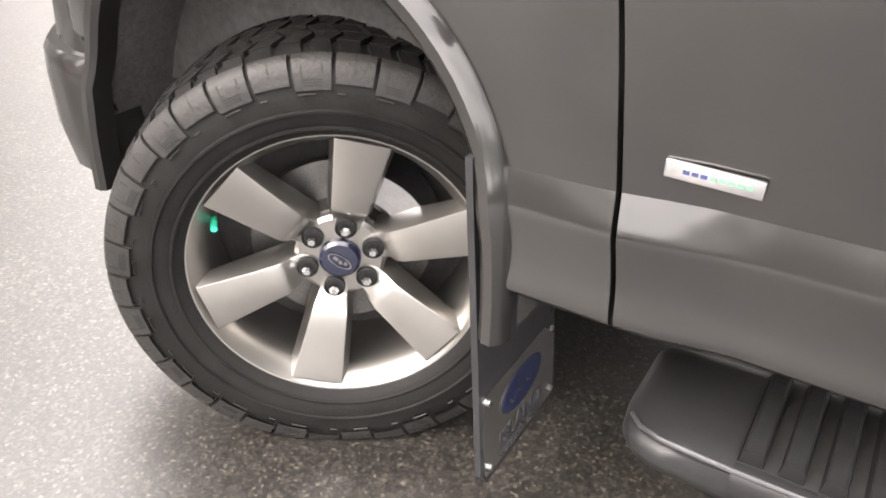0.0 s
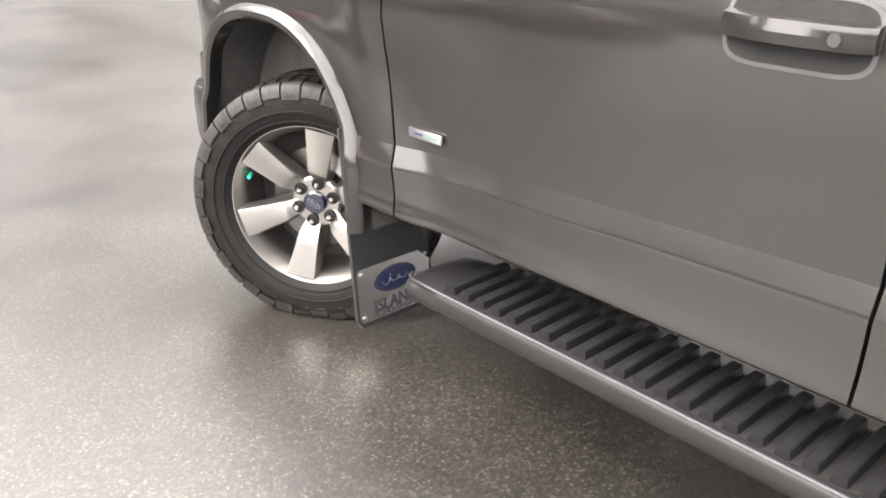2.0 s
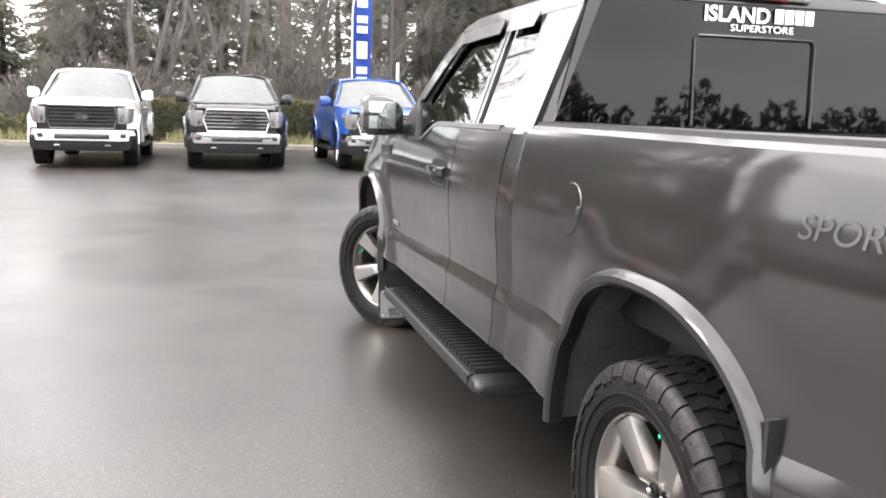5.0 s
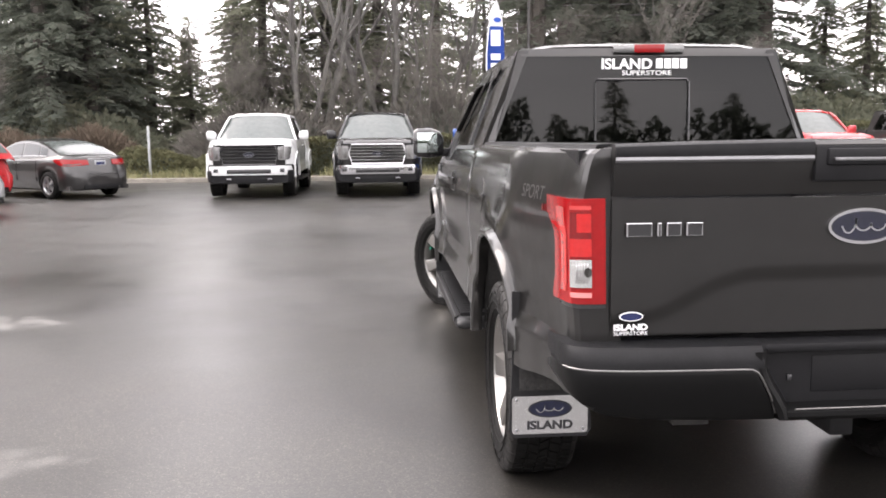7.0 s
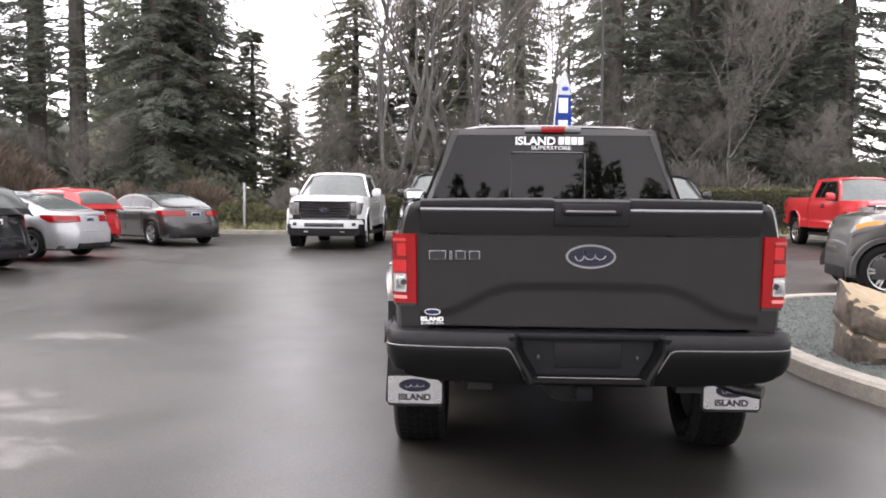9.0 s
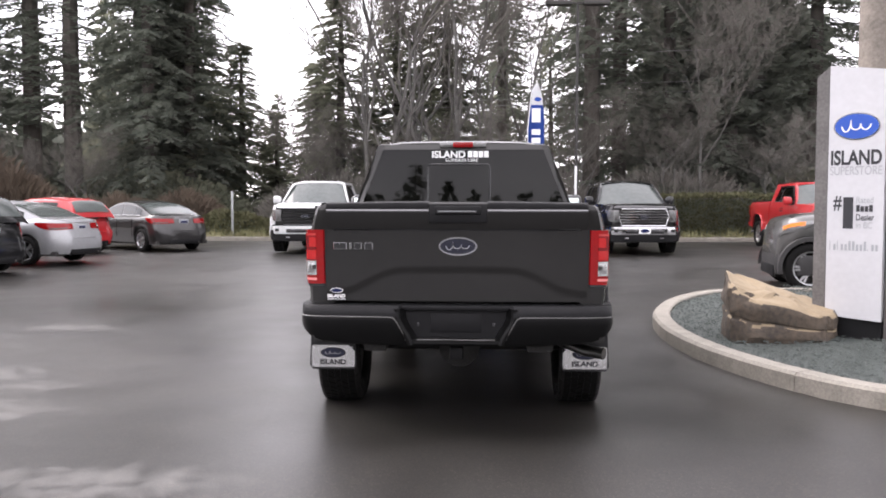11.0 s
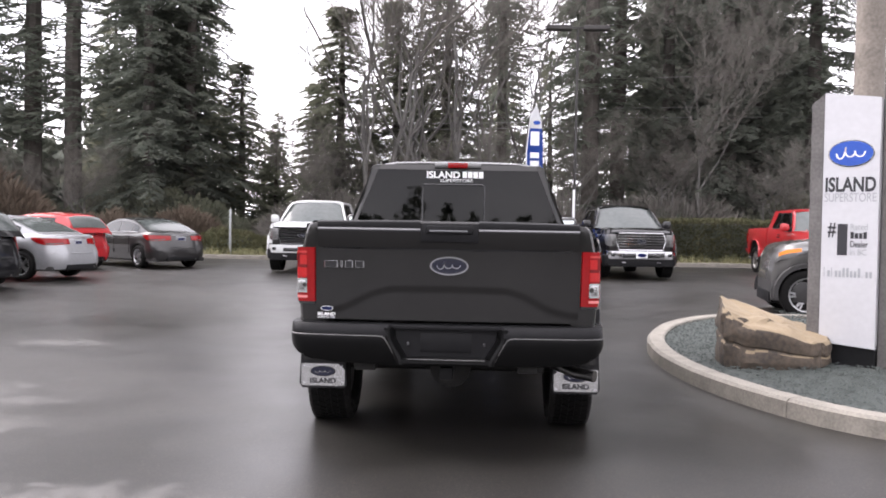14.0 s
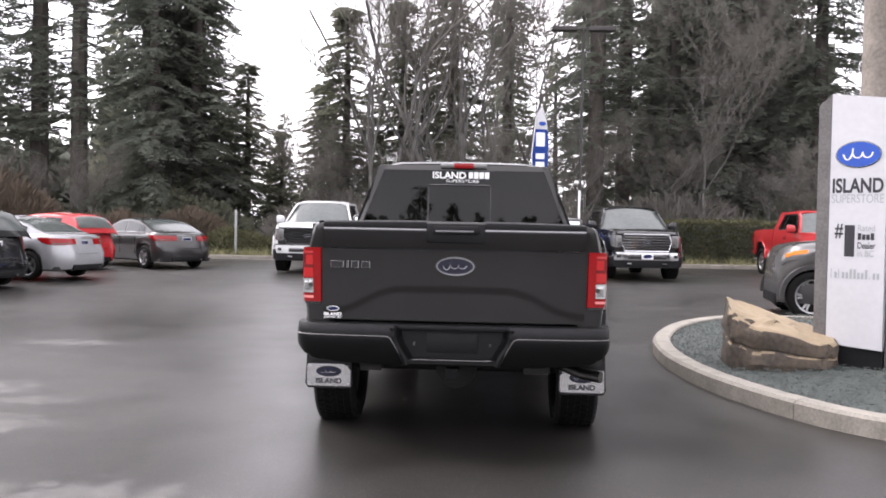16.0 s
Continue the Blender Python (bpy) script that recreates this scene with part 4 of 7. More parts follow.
    for s in (-1, 1):
        grid = []
        for u in (0.0, 0.012, 0.03, 0.1, 0.25, 0.4, 0.55, 0.68, 0.78, 0.85, 0.90, 0.94, 0.97, 0.99, 1.0):
            row = []
            for v in (0.0, 0.05, 0.14, 0.3, 0.5, 0.72, 0.9, 0.965, 1.0):
                z = 0.58 + 0.178 * v
                x = end_inner(z) + (0.957 - end_inner(z)) * u
                z = max(z, interp(FOOT, x) + 0.012 * v)
                y = interp(PLAN, x) + 0.050 * (1 - v) ** 2.2 + 0.006 * smoothstep(0.93, 1.0, v) + 0.006 * smoothstep(0.02, 0.0, u)
                row.append((s * x, y, z))
            grid.append(row)
        bm = bmesh.new()
        vv = [[bm.verts.new(p) for p in r] for r in grid]
        for a, c in zip(vv, vv[1:]):
            for k in range(len(a) - 1):
                bm.faces.new((a[k], a[k + 1], c[k + 1], c[k]))
        rim = [e for e in bm.edges if len(e.link_faces) == 1]
        for v in (q for q in bmesh.ops.extrude_edge_only(bm, edges=rim)["geom"] if isinstance(q, bmesh.types.BMVert)):
            v.co.y += 0.10
            v.co.x -= s * 0.02 * (abs(v.co.x) > 0.8)
        end = part("rear_bumper_end", bm, "bumper_satin" if main else b, T, sharp=28)
        # thin pale tube draws the highlight along the end's crease
        line = [(x, interp(PLAN, x) - 0.0005, 0.757) for x in (0.945, 0.93, 0.905, 0.865, 0.78, 0.65, 0.5, 0.41)] + [(0.385, -0.1405, 0.755), (0.366, -0.140, 0.745), (0.352, -0.139, 0.725), (0.322, -0.132, 0.67), (0.292, -0.112, 0.605)]
        part("bumper_crease", tube([(s * x, y, z) for x, y, z in line], 0.0032, 6), "edge_line", end)
        # the ramp from the painted end into the bay
        rings = [[(s * (end_inner(z) + 0.006), -0.128, z), (s * (end_inner(z) - 0.012), -0.132, z), (s * (end_inner(z) - 0.030), -0.124, z), (s * (end_inner(z) - 0.062), -0.052, z), (s * (end_inner(z) - 0.05), 0.02, z), (s * (end_inner(z) + 0.006), 0.02, z)] for z in (0.588, 0.62, 0.66, 0.70, 0.74, 0.775, 0.806)]
        part("bumper_bay_side", loft(rings), "bumper_satin" if main else b, T)
        rings = [[(s * x, y + 0.16, 0.757), (s * x, y - 0.004, 0.755), (s * x, y - 0.004, 0.778), (s * x, y + 0.004, 0.806), (s * x, y + 0.018, 0.822), (s * x, y + 0.16, 0.822)] for x, y in ((0.948, 0.03), (0.940, -0.03), (0.915, -0.068), (0.86, -0.098), (0.69, -0.120), (0.40, -0.130), (0.345, -0.128), (0.325, -0.10))]
        part("step_pad", loft(rings), "black_plastic", T)
        part("plate_light", boxes((min(s * 0.222, s * 0.236), max(s * 0.222, s * 0.236), -0.066, -0.052, 0.695, 0.715), bevel=0.003), "satin_dark", T)
    part("plate_bay", loft([[(-w, -0.056, z), (w, -0.056, z), (w, 0.03, z), (-w, 0.03, z)] for w, z in ((0.262, 0.60), (0.30, 0.70), (0.315, 0.80))]), "black_plastic", T, "empty dark number-plate bay", smooth=False)
    part("plate_mount", boxes((-0.155, 0.155, -0.059, -0.054, 0.655, 0.772), bevel=0.003), "black_plastic", T)
    part("bay_roof", boxes((-0.335, 0.335, -0.088, 0.06, 0.792, 0.8195), bevel=0.006), "black_plastic", T)
    rings = [[(x, 0.0, 0.578), (x, -0.115, 0.582), (x, -0.128, 0.596), (x, -0.126, 0.612), (x, -0.112, 0.621), (x, 0.0, 0.624)] for x in spread(-0.262, 0.262, 8)]
    part("bay_floor", loft(rings), "bumper_satin" if main else b, T)
    part("bay_edge", tube([(x, -0.121, 0.6195) for x in spread(-0.235, 0.235, 6)], 0.0028, 6), "edge_line", T)
    part("hitch_receiver", boxes((-0.04, 0.04, 0.02, 0.4, 0.475, 0.55), bevel=0.008), "black_plastic", T)
    bm = tube([(0.50, 1.9, 0.50), (0.62, 0.9, 0.52), (0.70, 0.62, 0.50), (0.85, 0.44, 0.465), (0.955, 0.37, 0.458)], 0.038, 14)
    part("exhaust_pipe", bm, "exhaust_steel", T, "dull steel exhaust tailpipe")

    # cab: lower back, roof, pillars, windscreen
    part("cab_floor", boxes((-0.90, 0.90, 2.14, 4.24, 0.56, 0.62)), "underbody", T)
    # roof and rear frame as rings across x, from the cab's back over the roof
    rows = []
    for y, z, w, crown in ((2.140, 1.938, 0.70, 0.008), (2.138, 1.950, 0.705, 0.012), (2.17, 1.964, 0.715, 0.016), (2.45, 1.976, 0.725, 0.022), (2.9, 1.980, 0.725, 0.026), (3.3, 1.973, 0.72, 0.026), (3.50, 1.953, 0.71, 0.022), (3.60, 1.925, 0.70, 0.016)):
        row = []
        for k in range(17):
            u = -1 + k / 8
            x = u * w
            edge = smoothstep(0.80, 1.0, abs(u))
            row.append((x, y + (0.05 * edge if y < 2.2 else 0), z + crown * (1 - u * u) - 0.035 * edge))
        rows.append(row)
    bm = bmesh.new()
    vs = [[bm.verts.new(p) for p in r] for r in rows]
    for a, c in zip(vs, vs[1:]):
        for k in range(16):
            bm.faces.new((a[k], a[k + 1], c[k + 1], c[k]))
    rim = [e for e in bm.edges if len(e.link_faces) == 1]
    for v in (g for g in bmesh.ops.extrude_edge_only(bm, edges=rim)["geom"] if isinstance(g, bmesh.types.BMVert)):
        v.co.z -= 0.03
        v.co.x *= 0.97
    part("roof", bm, b, T)

    def back_y(z):
        return 2.085 + (z - 1.40) * 0.05
    bm = bmesh.new()
    # the back's painted frame round the rear window: left, right, top, bottom bars
    for s in (-1, 1):
        rings = []
        for z in (1.36, 1.47, 1.62, 1.77, 1.88, 1.935):
            o = glass_x(z) + 0.0
            i = 0.865 - (z - 1.44) * 0.275
            o2 = min(o, 0.955)
            y = back_y(z)
            rings.append([(s * i, y + 0.004, z), (s * (o2 - 0.058), y + 0.002, z), (s * (o2 - 0.022), y + 0.026, z), (s * o2, y + 0.085, z), (s * o2, y + 0.115, z), (s * i, y + 0.05, z)])
        part("cab_pillar", loft(rings), b, T)
    part("back_header", loft([[(x, back_y(1.905) - 0.002, 1.902), (x, back_y(1.905) + 0.003, 1.915), (x, 2.135, 1.945 + 0.006 * (1 - (x / 0.72) ** 2)), (x, 2.20, 1.955), (x, 2.18, 1.902)] for x in spread(-0.715, 0.715, 8)]), b, T)
    part("back_panel", boxes((-0.91, 0.91, 2.115, 2.14, 0.60, 1.45)), b, T)
    bm = bmesh.new()
    q = [(-0.872, back_y(1.43) + 0.010, 1.43), (0.872, back_y(1.43) + 0.010, 1.43), (0.737, back_y(1.905) + 0.008, 1.905), (-0.737, back_y(1.905) + 0.008, 1.905)]
    loft([[(x, y, z) for x, y, z in q], [(x, y + 0.006, z) for x, y, z in q]], bm=bm)
    rear_glass = part("rear_window", bm, "rear_tint", T, "dark tinted rear window with a sliding centre pane", smooth=False)
    bm = bmesh.new()
    fr = [(-0.30, 1.43), (-0.30, 1.755), (0.27, 1.755), (0.27, 1.43)]
    tube([(x, back_y(z) + 0.004, z) for x, z in ((-0.30, 1.44), (-0.30, 1.76), (-0.285, 1.777), (0.215, 1.777), (0.23, 1.76), (0.23, 1.44))], 0.007, 6, bm)
    part("slider_frame", bm, "gloss_black", rear_glass)
    if main:
        w = lettering("ISLAND", 0.056, "white_print", rear_glass, pose(-0.265, back_y(1.85) + 0.001, 1.835, 90, 0, 0), depth=0.0006, bold=0.002)
        fit_width(w, 0.285)
        bm = bmesh.new()
        for k in range(4):
            x0 = 0.042 + k * 0.046
            y0, y1 = back_y(1.85) - 0.001, back_y(1.85) + 0.001
            box(bm, x0, x0 + 0.038, y0, y1, 1.836, 1.890)
        part("block_lettering", bm, "white_print", rear_glass, smooth=False)
        w = lettering("SUPERSTORE", 0.026, "white_print", rear_glass, pose(-0.15, back_y(1.80) + 0.001, 1.800, 90, 0, 0), depth=0.0006)
        fit_width(w, 0.28)
    # high brake light
    bl = part("high_brake_light", boxes((-0.20, 0.20, 2.100, 2.15, 1.920, 1.966), bevel=0.008), "clear_lens", T, "high brake light, red between clear cargo lamps")
    part("red_section", boxes((-0.085, 0.085, 2.095, 2.11, 1.921, 1.965), bevel=0.003), "red_lens", bl)

    # side glass, frames and pillars, both hands
    glass_f = [(2.86, 1.405), (3.40, 1.405), (3.46, 1.392), (3.60, 1.325), (3.88, 1.315), (3.99, 1.52), (3.68, 1.80), (3.58, 1.862), (2.93, 1.878)]
    glass_r = [(2.44, 1.412), (2.79, 1.412), (2.86, 1.878), (2.52, 1.872), (2.465, 1.82), (2.385, 1.52), (2.395, 1.45)]
    for s in (-1, 1):
        def put(nm, bm, mat, lb=""):
            m2 = bm if s < 0 else mirrored(bm)
            if s > 0:
                bm.free()
            return part(nm, m2, mat, T, lb, smooth=False)
        put("front_side_window", pane(glass_f, 0.012), "glass" if main else "tint")
        put("rear_side_window", pane(glass_r, 0.012), "tint")
        put("b_pillar", pane([(2.78, 1.402), (2.87, 1.402), (2.94, 1.895), (2.85, 1.895)], 0.0, 0.02), "gloss_black")
        put("pillar_strip", pane([(2.815, 1.41), (2.832, 1.41), (2.90, 1.88), (2.883, 1.88)], -0.003, 0.006), "satin_dark")
        put("roof_rail", pane([(2.12, 1.868), (3.57, 1.860), (3.68, 1.795), (3.99, 1.515), (3.89, 1.315), (4.20, 1.315), (4.16, 1.44), (3.81, 1.79), (3.60, 1.905), (3.43, 1.935), (2.12, 1.935)], -0.004, 0.05), b)
        put("c_pillar", pane([(2.12, 1.40), (2.45, 1.40), (2.40, 1.45), (2.39, 1.52), (2.47, 1.82), (2.53, 1.878), (2.12, 1.88)], -0.002, 0.05), b)
        put("belt_trim", pane([(2.44, 1.398), (3.40, 1.392), (3.47, 1.378), (3.60, 1.310), (3.90, 1.300), (3.90, 1.322), (3.61, 1.330), (3.47, 1.400), (3.40, 1.413), (2.44, 1.420)], -0.014, 0.032), "satin_dark")
        put("mirror_sail", pane([(3.78, 1.305), (4.16, 1.305), (4.13, 1.36), (4.02, 1.50), (3.78, 1.325)], -0.007, 0.03), "black_plastic")
        put("window_visor", pane([(2.52, 1.82), (2.86, 1.82), (2.86, 1.884), (2.50, 1.876)], -0.020, 0.006), "gloss_black")
        put("window_visor", pane([(2.93, 1.82), (3.50, 1.81), (3.66, 1.70), (3.86, 1.52), (3.90, 1.545), (3.70, 1.79), (3.585, 1.87), (2.93, 1.884)], -0.020, 0.006), "gloss_black")
    bm = bmesh.new()
    rows = []
    for v, y, z, w in ((0, 4.46, 1.305, 0.93), (0.5, 4.06, 1.62, 0.83), (1, 3.60, 1.925, 0.71)):
        rows.append([(u * w, y - 0.22 * abs(u) ** 2.2 * (1 - v * 0.5), z) for u in spread(-1, 1, 14)])
    vs = [[bm.verts.new(p) for p in r] for r in rows]
    for a, c in zip(vs, vs[1:]):
        for k in range(14):
            bm.faces.new((a[k], a[k + 1], c[k + 1], c[k]))
    part("windscreen", bm, "glass" if main else "windscreen", T)
    for x0, x1 in ((-0.62, -0.05), (0.0, 0.62)):
        part("wiper", tube([(x0, 4.42, 1.30), ((x0 + x1) / 2, 4.43, 1.325), (x1, 4.41, 1.335)], 0.009, 6), "black_plastic", T)
    # bonnet
    rows = []
    for y, z, w, c in ((4.23, 1.305, 0.930, 0.01), (4.46, 1.315, 0.925, 0.03), (4.8, 1.315, 0.925, 0.045), (5.2, 1.285, 0.90, 0.05), (5.42, 1.250, 0.89, 0.045), (5.53, 1.21, 0.87, 0.035), (5.57, 1.178, 0.86, 0.02)):
        rows.append([(u * w, y - 0.05 * u * u * (y > 5.1), z + c * (1 - u ** 4) - 0.012 * math.exp(-((abs(u) - 0.62) / 0.08) ** 2) * (y < 5.4) + 0.012 * smoothstep(0.62, 0.75, abs(u)) * (1 - smoothstep(0.9, 1, abs(u)))) for u in spread(-1, 1, 28)])
    bm = bmesh.new()
    vs = [[bm.verts.new(p) for p in r] for r in rows]
    for a, c in zip(vs, vs[1:]):
        for k in range(28):
            bm.faces.new((a[k], a[k + 1], c[k + 1], c[k]))
    part("bonnet", bm, b, T)
    part("bonnet_frame", boxes((-0.80, 0.80, 4.3, 5.48, 0.62, 1.12)), "liner", T)

    # nose: grille, lamps, bumper
    lo = 0.0 if main else -0.09
    part("grille_back", boxes((-0.63, 0.63, 5.50, 5.54, 0.73, 1.17)), "liner", T)
    fr = [(-0.655, 0.98), (-0.585, 1.178), (0.585, 1.178), (0.655, 0.98), (0.58, 0.745), (-0.58, 0.745)]
    bm = bmesh.new()
    loop = fr + [fr[0], fr[1]]
    tube([(x, 5.585 - 0.07 * abs(x) ** 2, z) for x, z in loop], 0.024, 8, bm)
    part("grille_frame", bm, grille, T)
    for z in (1.115, 1.045, 0.975, 0.905, 0.835):
        w = 0.635 - abs(z - 0.98) * 0.32
        part("grille_bar", loft([[(x, 5.575 - 0.07 * x * x, z - 0.016), (x, 5.597 - 0.07 * x * x, z - 0.013), (x, 5.597 - 0.07 * x * x, z + 0.014), (x, 5.56 - 0.07 * x * x, z + 0.016)] for x in spread(-w, w, 8)]), grille, T)
    oval_badge(T, 0, 5.605, 0.975, 0.13, 0.053, facing=1)
    for s in (-1, 1):
        rings = []
        for x, y, z0, z1 in ((0.655, 5.565, 0.84, 1.165), (0.72, 5.56, 0.83, 1.17), (0.80, 5.585, 0.83, 1.17), (0.885, 5.525, 0.85, 1.165), (0.935, 5.42, 0.90, 1.16), (0.968, 5.27, 0.98, 1.15)):
            rings.append([(s * x, y - 0.14, z0), (s * x, y, z0 + 0.01), (s * (x + 0.004), y + 0.012, (z0 + z1) / 2), (s * x, y, z1 - 0.01), (s * x, y - 0.14, z1)])
        hl = part("headlamp", loft(rings), "clear_lens", T, "clear headlamp with a chrome inner bowl")
        part("lamp_bezel", boxes((min(s * 0.70, s * 0.80), max(s * 0.70, s * 0.80), 5.54, 5.575, 0.88, 1.02), bevel=0.01), "rim_dark", hl)
        rings = [[(s * x, y - 0.10, 0.60 + lo), (s * x, y, 0.60 + lo), (s * x, y + 0.012, 0.68 + lo), (s * x, y, 0.805 + lo - 0.08 * (y < 5.4)), (s * x, y - 0.10 + 0.07 * (y < 5.4), 0.815 + lo - 0.08 * (y < 5.4))] for x, y in ((0.60, 5.66), (0.76, 5.635), (0.86, 5.57), (0.925, 5.48), (0.962, 5.39))]
        part("front_bumper_end", loft(rings), bumper, T)
        part("fog_lamp", boxes((min(s * 0.70, s * 0.80), max(s * 0.70, s * 0.80), 5.63, 5.668, 0.665 + lo, 0.745 + lo), bevel=0.01), "gloss_black", T)
        part("bumper_corner", loft([[(s * x, y - 0.06, 0.40 + lo), (s * x, y, 0.42 + lo), (s * x, y + 0.004, 0.596 + lo), (s * x, y - 0.06, 0.596 + lo)] for x, y in ((0.55, 5.62), (0.80, 5.58), (0.90, 5.48), (0.945, 5.39))]), "black_plastic", T)
        rings = []
        for y, x in ((5.312, 0.962), (5.33, 0.984), (5.39, 0.992), (5.45, 0.984), (5.52, 0.945), (5.58, 0.880)):
            rings.append([(s * (x - 0.09), y, 0.43 + lo), (s * (x - 0.022), y, 0.44 + lo), (s * (x - 0.004), y, 0.52 + lo), (s * x, y, 0.63 + lo), (s * (x - 0.004), y, 0.685 + lo), (s * (x - 0.016), y, 0.702 + lo), (s * (x - 0.06), y, 0.712 + lo)])
        part("front_bumper_wing", loft(rings), bumper if main else "black_plastic", T)
        part("tow_hook", tube([(s * 0.42, 5.60, 0.50 + lo), (s * 0.42, 5.66, 0.515 + lo), (s * 0.50, 5.66, 0.515 + lo), (s * 0.50, 5.60, 0.50 + lo)], 0.012, 6), "satin", T)
        # door mirror
        bm = bmesh.new()
        rings = []
        for x, y0, y1, z0, z1 in ((1.00, 3.97, 4.06, 1.35, 1.47), (1.03, 3.95, 4.08, 1.325, 1.52), (1.10, 3.935, 4.09, 1.315, 1.545), (1.20, 3.935, 4.075, 1.318, 1.545), (1.235, 3.95, 4.05, 1.345, 1.52)):
            ring = []
            for k in range(16):
                a = 2 * math.pi * k / 16
                cu, su = math.cos(a), math.sin(a)
                ring.append((s * x, (y0 + y1) / 2 + (y1 - y0) / 2 * math.copysign(abs(cu) ** 0.55, cu), (z0 + z1) / 2 + (z1 - z0) / 2 * math.copysign(abs(su) ** 0.5, su)))
            rings.append(ring)
        loft(rings, bm=bm)
        mr = part("door_mirror", bm, "gloss_black" if main else b, T, "black door mirror with a bright glass")
        part("mirror_glass", boxes((min(s * 1.052, s * 1.206), max(s * 1.052, s * 1.206), 3.928, 3.936, 1.356, 1.508), bevel=0.003), "mirror", mr)
        part("mirror_arm", boxes((min(s * 0.93, s * 1.03), max(s * 0.93, s * 1.03), 3.98, 4.06, 1.325, 1.39), bevel=0.015), "black_plastic", mr)
        # front door handle; flat patches paint its cup's rim highlight and shaded hollow
        bm = bmesh.new()
        hx = side_x(3.17, 1.18)
        cup = part("handle_cup", side_patch(s, 3.043, 3.314, 1.112, 1.241, 0.0012), "satin_dark", T)
        part("handle_shade", side_patch(s, 3.051, 3.306, 1.120, 1.235, 0.0022), "nut_pocket", cup)
        rings = [[(s * (hx + o + d), y, 1.181 + w) for d, w in ((0, -0.024), (0.016, -0.020), (0.022, 0.0), (0.016, 0.020), (0, 0.024))] for y, o in ((3.045, 0.0), (3.08, 0.018), (3.18, 0.026), (3.26, 0.022), (3.31, 0.002))]
        dh = part("door_handle", loft(rings), b, T)
        part("key_cylinder", tube([(s * (hx + 0.03), 3.10, 1.18), (s * (hx + 0.046), 3.10, 1.18)], 0.011, 12), "gloss_black", dh)
    part("front_bumper", loft([[(x, 5.55, 0.60 + lo), (x, 5.665, 0.60 + lo), (x, 5.68, 0.68 + lo), (x, 5.665, 0.805 + lo), (x, 5.55, 0.815 + lo)] for x in spread(-0.60, 0.60, 6)]), bumper, T)
    part("bumper_slot", boxes((-0.50, 0.50, 5.60, 5.684, 0.635 + lo, 0.735 + lo), bevel=0.008), "gloss_black", T)
    part("air_dam", boxes((-0.58, 0.58, 5.50, 5.62, 0.40 + lo, 0.598 + lo), bevel=0.01), "black_plastic", T)
    if plate_mark:
        part("front_plate", boxes((-0.15, 0.15, 5.684, 5.694, 0.63 + lo, 0.78 + lo), bevel=0.004), "white_print", T, "white dealer plate with a blue oval")
        part("plate_oval", disc_y(bmesh.new(), 0, 0.705 + lo, 0.12, 0.05, 5.6945, 5.696), "blue_enamel", T, smooth=False)

    # cabin
    for x in (-0.42, 0.42):
        for y, tag in ((3.45, "front_seat"), (2.60, "rear_seat")):
            bm = boxes((x - 0.26, x + 0.26, y - 0.25, y + 0.25, 0.85, 1.02), (x - 0.25, x + 0.25, y - 0.36, y - 0.22, 1.0, 1.50), (x - 0.14, x + 0.14, y - 0.36, y - 0.26, 1.52, 1.72), bevel=0.03)
            part(tag, bm, "cloth", T)
    part("dashboard", boxes((-0.85, 0.85, 4.02, 4.35, 0.95, 1.24), bevel=0.05), "black_plastic", T)
    bm = bmesh.new()
    loft([[(-0.42 + r * math.cos(a), 3.93 + 0.35 * r * math.sin(a) * 0.6 + 0.0, 1.25 + r * math.sin(a)) for r in (0.165, 0.19)] for a in spread(0, 2 * math.pi, 28)], closed=False, caps=False, bm=bm)
    bmesh.ops.solidify(bm, geom=bm.faces[:], thickness=0.02)
    box(bm, -0.58, -0.26, 3.93, 3.95, 1.23, 1.27)
    part("steering_wheel", bm, "black_plastic", T)
    part("cabin_mirror", boxes((-0.12, 0.12, 3.72, 3.75, 1.72, 1.78), bevel=0.01), "black_plastic", T)

    # running boards
    for s in (-1, 1):
        bm = bmesh.new()
        sec = [(0.79, 0.345), (0.79, 0.385), (0.83, 0.402), (1.035, 0.402), (1.058, 0.394), (1.066, 0.372), (1.060, 0.350), (1.035, 0.335)]
        loft([[(s * x, y, z) for x, z in sec] for y in (2.37, 4.0)], bm=bm)
        rb = part("running_board", bm, "nut_pocket", T, "black running board with transverse treads and a moulded edge")
        for y0, y1 in ((2.27, 2.37), (4.0, 4.18)):
            ya, yb = (y1, y0) if y0 < 3 else (y0, y1)
            rings = []
            blunt = ((0.0, 1.01, 0.0), (0.40, 1.01, 0.0), (0.75, 1.0, 0.001), (0.92, 0.975, 0.004), (1.0, 0.93, 0.010))
            rounded = ((0.0, 1.015, 0.0), (0.30, 1.015, 0.0), (0.55, 1.01, 0.002), (0.72, 0.985, 0.004), (0.84, 0.935, 0.007), (0.92, 0.86, 0.011), (0.97, 0.76, 0.016), (1.0, 0.64, 0.022))
            for f, k, drop in blunt if y0 < 3 else rounded:
                rings.append([(s * (0.79 + (x - 0.79) * k), ya + (yb - ya) * f, 0.372 + (z - 0.372) * (1.12 - 0.5 * f * f) - drop * (z > 0.36)) for x, z in sec])
            bm = loft(rings)
            bmesh.ops.bevel(bm, geom=[e for e in bm.edges if len(e.link_faces) == 2 and e.calc_face_angle() > 0.5], offset=0.004, segments=2, affect="EDGES")
            part("end_cap", bm, "edge_dark", rb, sharp=50)
